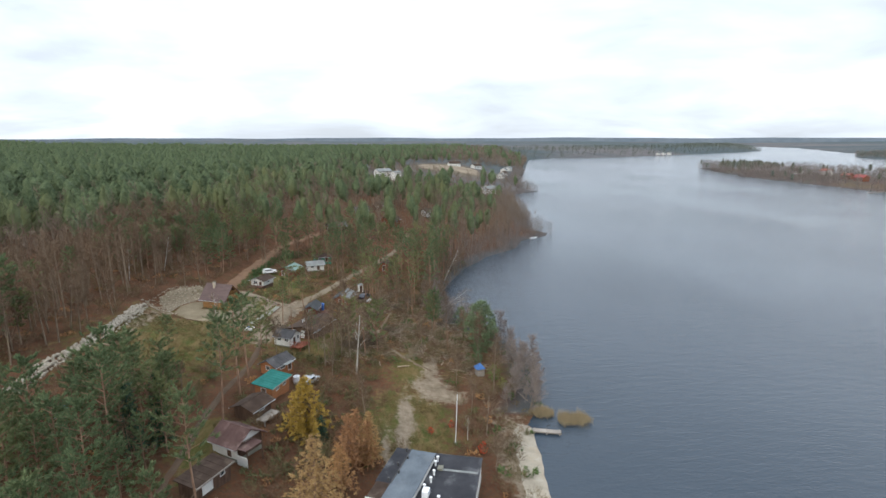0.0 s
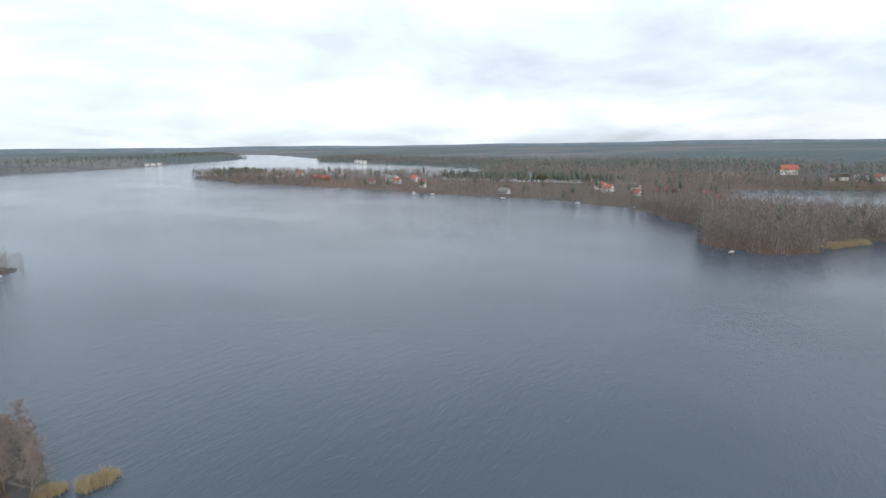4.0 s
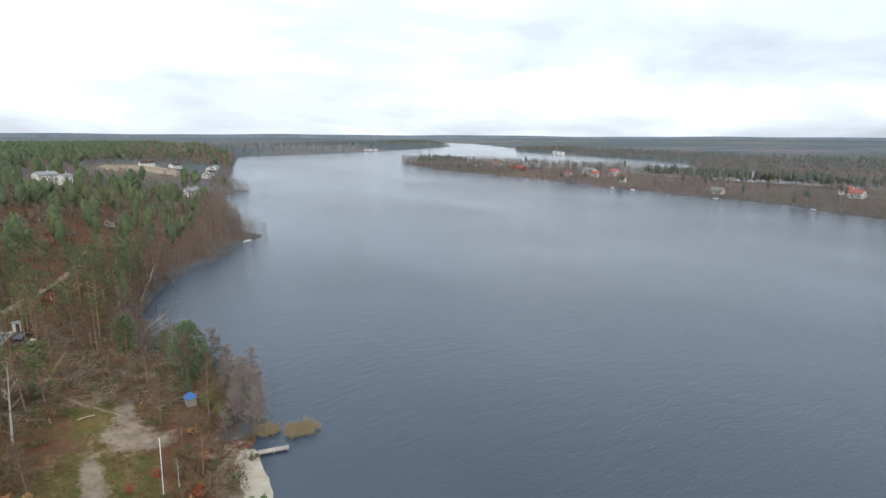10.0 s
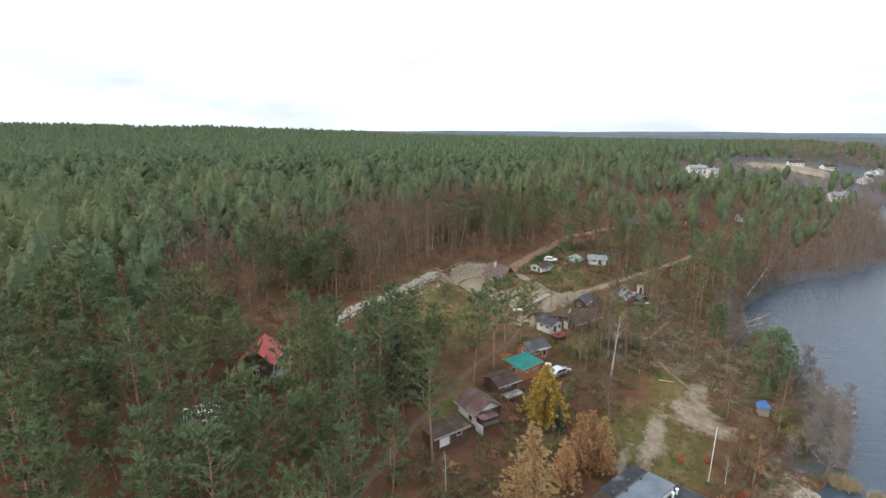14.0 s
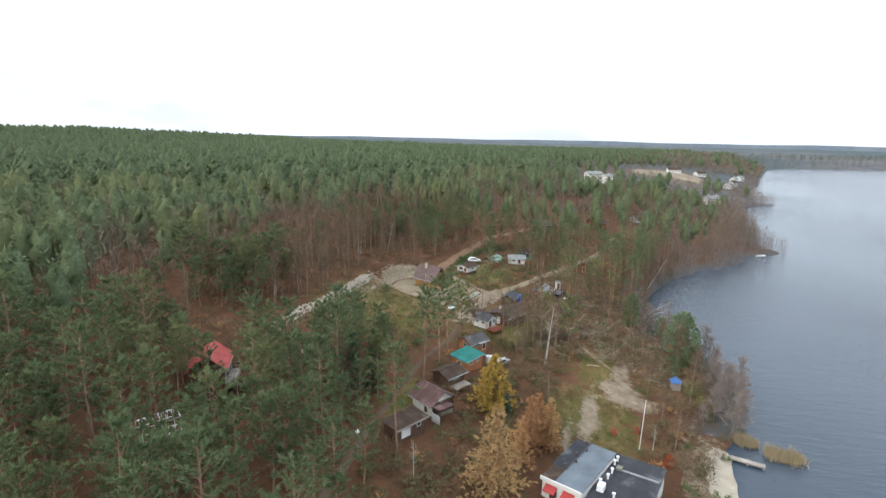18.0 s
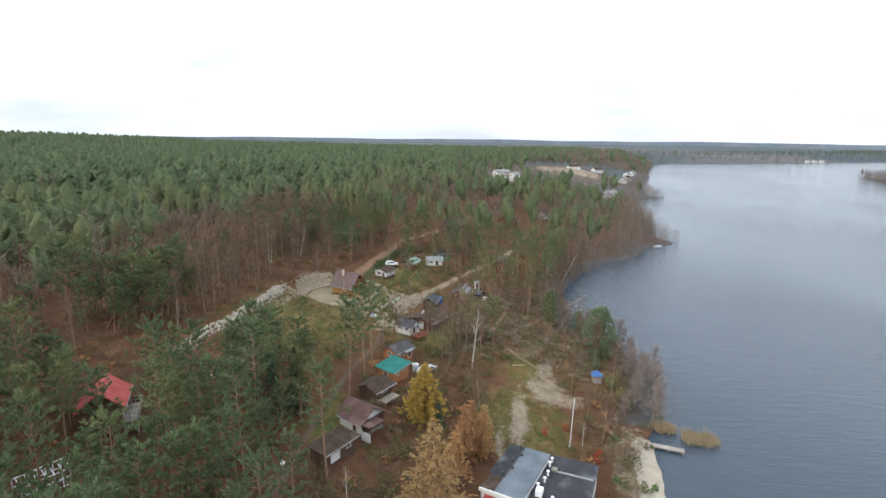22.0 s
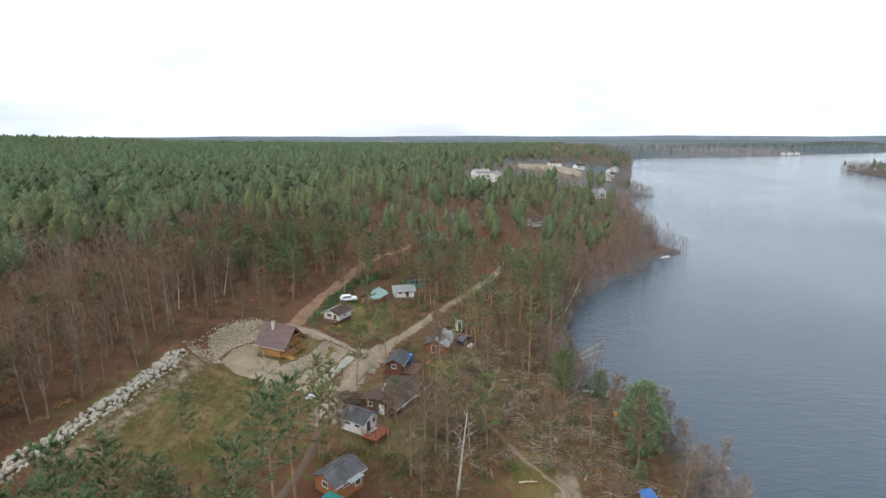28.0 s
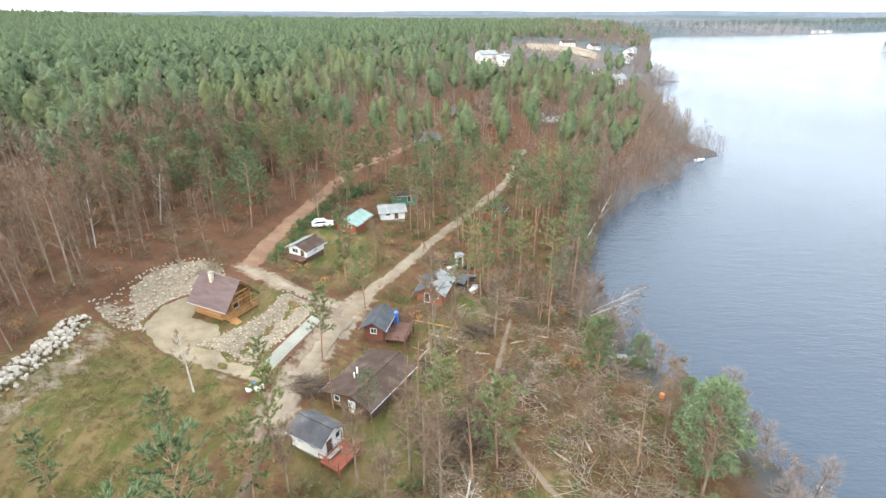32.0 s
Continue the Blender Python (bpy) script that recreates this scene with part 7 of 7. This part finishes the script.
for x, y, s in ((0.6, 55.2, 0.42), (-19.2, 51.5, 0.8), (-21.5, 49, 0.75)):
    plant(spruce_trees[int(s < 0.5)], x, y, s, 50 * x, 0.1)
shore_pine = [tree_kind("shore_tree", leafy_shape(9.0, 0.08, 0.36, 380, 14, (0.6, 0.13)), foliage("bright_needles", (0.105, 0.150, 0.078), (0.22, 0.275, 0.15), thin=0.3), BARK, "full bright-green pine at the water's edge", "pine tree", "green trees at the water")]
for x, y, s in ((30.4, 89.6, 1.35), (32.2, 93.6, 1.1), (31.8, 98.5, 0.7), (29.0, 84.3, 0.35), (29.6, 109.5, 0.62)):
    plant(shore_pine[0], x, y, s, 33 * x, 0.1)
olive = tree_kind("yellow_bush", leafy_shape(3.2, 0.05, 0.5, 90, 7, (0.4, 0.2)), GREENSHRUB, BARK_GREY, "yellow-green bush beside the blue-roofed hut", "bush", "bushes in the clearing")
for x, y, s in ((30.6, 77.4, 1.0), (31.6, 74.6, 0.7), (32.2, 70.6, 0.5), (22.5, 61.5, 0.4), (-13.2, 33.8, 0.5)):
    plant(olive, x, y, s, 30 * x, 0.1)
redbush = tree_kind("red_bush", leafy_shape(2.6, 0.03, 0.5, 70, 7, (0.32, 0.18)), REDLEAF, BARK_GREY, "scarlet autumn bush in the clearing", "bush", "bushes in the clearing")
for x, y, s in ((23.8, 55.0, 0.72), (20.0, 61.0, 0.5), (16.5, 59.2, 0.45)):
    plant(redbush, x, y, s, 30 * x, 0.1)

# leaning white birches
birch = tree_kind("birch_tree", bare_shape(11.5, 0.24, 11, 3, (0.9, 0.035), 0.38, 0.012), TWIG, BIRCH, "leafless leaning white-barked birch tree", "birch tree", "white birches")
for x, y, s, t, lean in ((4.9, 76.8, 1.2, 200, -14), (26.2, 124.6, 0.95, 75, 52), (26.0, 123.4, 0.85, 95, 66), (27.0, 122.0, 0.7, 100, 74), (31.4, 154.0, 1.1, 125, 34), (26.0, 112.5, 0.6, 60, 24), (-22.9, 91.7, 0.75, 10, 4), (-46, 130, 0.9, 70, 14), (-50, 119, 0.8, 0, -8), (22.0, 57.8, 0.42, 0, 3), (-8.0, 36.0, 0.5, 0, 2)):
    plant(birch, x, y, s, t, 0.1, lean)

# trunks that stand bare, broken or stripped
snag_s = Soup()
snag_s.tube([(0, 0, -0.5), (0.1, 0, 3.5), (0.25, 0.1, 7.5)], [0.11, 0.085, 0.03], 7)
snag_s.tube([(0.1, 0, 3.6), (0.9, 0.3, 4.6)], [0.05, 0.015], 4)
snag = thing("dead_tree", 0, 0, 0, 0, "broken branchless tree standing on the cleared slope", "dead tree", "broken trunks on the slope")
child = new("trunk", tri_mesh("trunk", *snag_s.arrays(), BARK))
child.parent = snag
sr = np.random.default_rng(3)
for k in range(12):
    x, y = sr.uniform(-2, 27), sr.uniform(84, 136)
    if inland(np.array([x]), np.array([y]), WEST)[0] > 3 and free_of_things(np.array([x]), np.array([y]), 2, 0.6)[0]:
        plant(snag, x, y, sr.uniform(0.5, 1.25), sr.uniform(0, 360), 0.1, sr.uniform(-9, 9))

# felled logs and brushwood on the cleared slope
log_s = Soup()
log_s.tube([(-2.6, 0, 0), (0, 0.05, 0.03), (2.6, 0, 0)], [0.15, 0.13, 0.09], 7)
log_me = tri_mesh("log", *log_s.arrays(), surface("cut_log", (0.27, 0.20, 0.14), (0.42, 0.33, 0.24), 1.5, 0.95, 9, 0.02))
for k in range(34):
    x, y = sr.uniform(-3, 28), sr.uniform(80, 138)
    if inland(np.array([x]), np.array([y]), WEST)[0] > 1 and free_of_things(np.array([x]), np.array([y]), 2, 0.3)[0]:
        ob = new("fallen_log", log_me)
        a, s = sr.uniform(0, 180), sr.uniform(0.25, 0.75)
        dx, dy = 2.6 * s * math.cos(radians(a)), 2.6 * s * math.sin(radians(a))
        tilt = math.degrees(math.atan2(gz(x + dx, y + dy) - gz(x - dx, y - dy), 5.2 * s))
        ob.matrix_basis = pose(x, y, gz(x, y) + 0.1, 0, -tilt, a) @ Matrix.Diagonal((s, 1, 1, 1))
        tagged(ob, "felled pale log lying on the cleared slope", "log", "felled logs")


def litter(name, shapes, x0, x1, y0, y1, gap, chance, lo, hi, mat, label, category, seed, zone=None):
    x, y, r = scatter(x0, x1, y0, y1, gap, seed)
    keep = (inland(x, y, WEST) > 0.8) & free_of_things(x, y, 2.0, 0.2) & (r.uniform(size=len(x)) < chance)
    if zone is not None:
        keep &= zone(x, y)
    x, y = x[keep], y[keep]
    v, t = placed(shapes, x, y, ground_z(x, y), np.random.default_rng(seed).uniform(lo, hi, len(x)), seed)
    return tagged(new(name, tri_mesh(name, v, t, mat)), label, category, kind="stuff")


def stick_pile(n, spread_, size):
    s = Soup()
    for _ in range(n):
        a, p = rng.uniform(0, 6.283), rng.normal(size=2) * spread_
        d = np.array([math.cos(a), math.sin(a), rng.uniform(-0.1, 0.35)]) * size * rng.uniform(0.4, 1.2)
        c = np.array([p[0], p[1], rng.uniform(0.05, 0.5)])
        s.tube([c - d, c + d], [0.035, 0.015], 3)
    return s.arrays()


BUSHES = [bush_shape(1.6, 1.1, 30, 3, (0.7, 0.06)), bush_shape(1.2, 1.3, 30, 3, (0.6, 0.07)), bush_shape(2.4, 1.4, 36, 3, (0.9, 0.06))]
LEAFY = [bush_shape(1.1, 0.9, 26, 4, (0.4, 0.16)), bush_shape(0.8, 1.1, 26, 4, (0.35, 0.18))]
TUFTS = [bush_shape(0.45, 0.5, 12, 3, (0.45, 0.05)), bush_shape(0.35, 0.6, 12, 3, (0.4, 0.06))]
PILES = [stick_pile(26, 0.8, 1.5), stick_pile(30, 1.1, 1.8)]
cut = lambda x, y: (y > 80) & (x > -2) & ~open_ground(x, y)
wild = lambda x, y: ~open_ground(x, y) & (blobs(x, y, LAWNS) < 0.8)
litter("undergrowth", BUSHES, -66, 42, 30, 180, 2.3, 0.40, 0.5, 1.15, SHRUB, "tangled brown leafless undergrowth", "shrubs", 91, wild)
litter("undergrowth", BUSHES, -66, 42, 30, 180, 3.1, 0.40, 0.6, 1.3, TWIG, "grey-brown leafless bushes", "shrubs", 92, wild)
litter("green_shrubs", LEAFY, -32, 40, 30, 180, 4.2, 0.32, 0.5, 1.3, GREENSHRUB, "low yellow-green shrubs", "shrubs", 93, wild)
litter("fern_patches", LEAFY, -62, 30, 30, 175, 4.6, 0.36, 0.5, 1.1, RUSTY, "rust-brown dead bracken", "shrubs", 94, wild)
low_olive = foliage("olive_scrub", (0.070, 0.074, 0.034), (0.165, 0.155, 0.072), (0.13, 0.095, 0.05))
litter("green_shrubs", LEAFY, -16, 14, 28, 84, 1.8, 0.55, 0.5, 1.35, low_olive, "dull olive scrub round the cabins", "shrubs", 101, wild)
litter("undergrowth", BUSHES, -14, 30, 28, 100, 2.0, 0.42, 0.5, 1.1, SHRUB, "brown leafless scrub round the cabins", "shrubs", 102, wild)
litter("green_shrubs", LEAFY, -8, 30, 84, 150, 2.6, 0.40, 0.5, 1.2, low_olive, "dull olive scrub on the cleared slope", "shrubs", 103, wild)
litter("brushwood", PILES, -2, 30, 78, 140, 2.5, 0.62, 0.5, 1.1, foliage("dry_branches", (0.165, 0.130, 0.095), (0.38, 0.31, 0.235)), "heaps of cut brushwood on the cleared slope", "brushwood", 95, cut)
litter("meadow_grass", TUFTS, -40, 30, 45, 135, 0.85, 0.75, 0.5, 1.25, foliage("dry_grass", (0.112, 0.084, 0.036), (0.212, 0.160, 0.076), (0.080, 0.096, 0.032)), "rough yellow-green meadow grass", "grass", 96,
       lambda x, y: (blobs(x, y, LAWNS) > 0.62) & ((x < -14) | (y < 75)) & (blobs(x, y, SANDS) < 0.45) & (inland(x, y, [(-41, 104.5), (-34, 98), (-17, 94), (-12, 113), (-20, 118), (-33, 121)]) < 0))
hedge = lambda x, y: (np.abs(near_line(x, y, [(-27, 125), (-25.6, 138), (-23.8, 155), (-16, 166)])) < 1.8)
litter("hedge", LEAFY, -32, -8, 120, 172, 1.1, 0.8, 0.9, 1.6, foliage("hedge_leaves", (0.045, 0.085, 0.035), (0.10, 0.15, 0.06)), "dark green hedge along the forest track", "hedge", 97, hedge)

# heaps of cut branches
heap_mat = foliage("heap_branches", (0.075, 0.055, 0.04), (0.19, 0.145, 0.105))
heap_me = tri_mesh("brushwood", *stick_pile(150, 0.9, 1.6), heap_mat)
for k, (x, y, s) in enumerate(((-12.0, 95.2, 1.1), (5.8, 90.5, 1.5), (3.4, 88.0, 1.2), (7.6, 113.0, 1.1), (9.0, 127.0, 1.0), (15.5, 121.5, 1.0), (17.5, 131.0, 0.9), (12.2, 103.6, 0.9))):
    heap = thing("brush_heap", x, y, gz(x, y) - 0.1, 47 * k, "heap of dark cut branches on the slope", "brush heap", "brush heaps")
    heap.scale = (s, s, 1.6 * s)
    child = new("brushwood", heap_me)
    child.parent = heap
# stripped stems beside the cabins
for x, y, s in ((-0.8, 93.5, 1.0), (0.4, 94.8, 1.15), (9.6, 93.8, 0.75), (6.5, 133.5, 1.35), (7.4, 132.4, 1.25), (8.2, 134.0, 1.4), (9.0, 132.2, 1.3), (7.9, 136.5, 1.4), (-8.4, 92.4, 0.85), (-2.5, 84.4, 0.7), (8.9, 139.0, 1.4), (12.0, 141.0, 1.4)):
    plant(snag, x, y, s, 60 * x, 0.1, 3 * math.sin(x))

# reeds in the shallows
def reed_shape():
    s = Soup()
    spots = np.c_[rng.normal(size=(34, 2)) * 0.45, rng.uniform(0.2, 0.9, 34)]
    s.spray(spots, np.tile([0, 0, 1.0], (34, 1)), 1.15, 0.055, 2, 0.0, 0.22)
    return s.arrays()


REEDS = [reed_shape(), reed_shape()]
x, y, r = scatter(32, 47, 58, 74, 0.55, 98)
keep = (np.hypot((x - 41.2) / 2.7, (y - 63.4) / 1.8) < 1) | (np.hypot((x - 36.6) / 1.9, (y - 66.3) / 1.5) < 1)
v, t = placed(REEDS, x[keep], y[keep], np.zeros(keep.sum()) - 0.15, r.uniform(0.55, 1.0, keep.sum()), 98)
tagged(new("reed_bed", tri_mesh("reed_bed", v, t, REED)), "straw-coloured reeds standing in the shallows", "reeds", kind="stuff")
x, y, r = scatter(286, 312, -48, -26, 1.6, 99)
keep = np.abs(inland(x, y, EAST)) < 3.5
v, t = placed(REEDS, x[keep], y[keep], np.zeros(keep.sum()) - 0.15, r.uniform(0.9, 1.5, keep.sum()), 99)
tagged(new("reed_bed", tri_mesh("reed_bed", v, t, REED)), "yellow reeds along the spit", "reeds", kind="stuff")
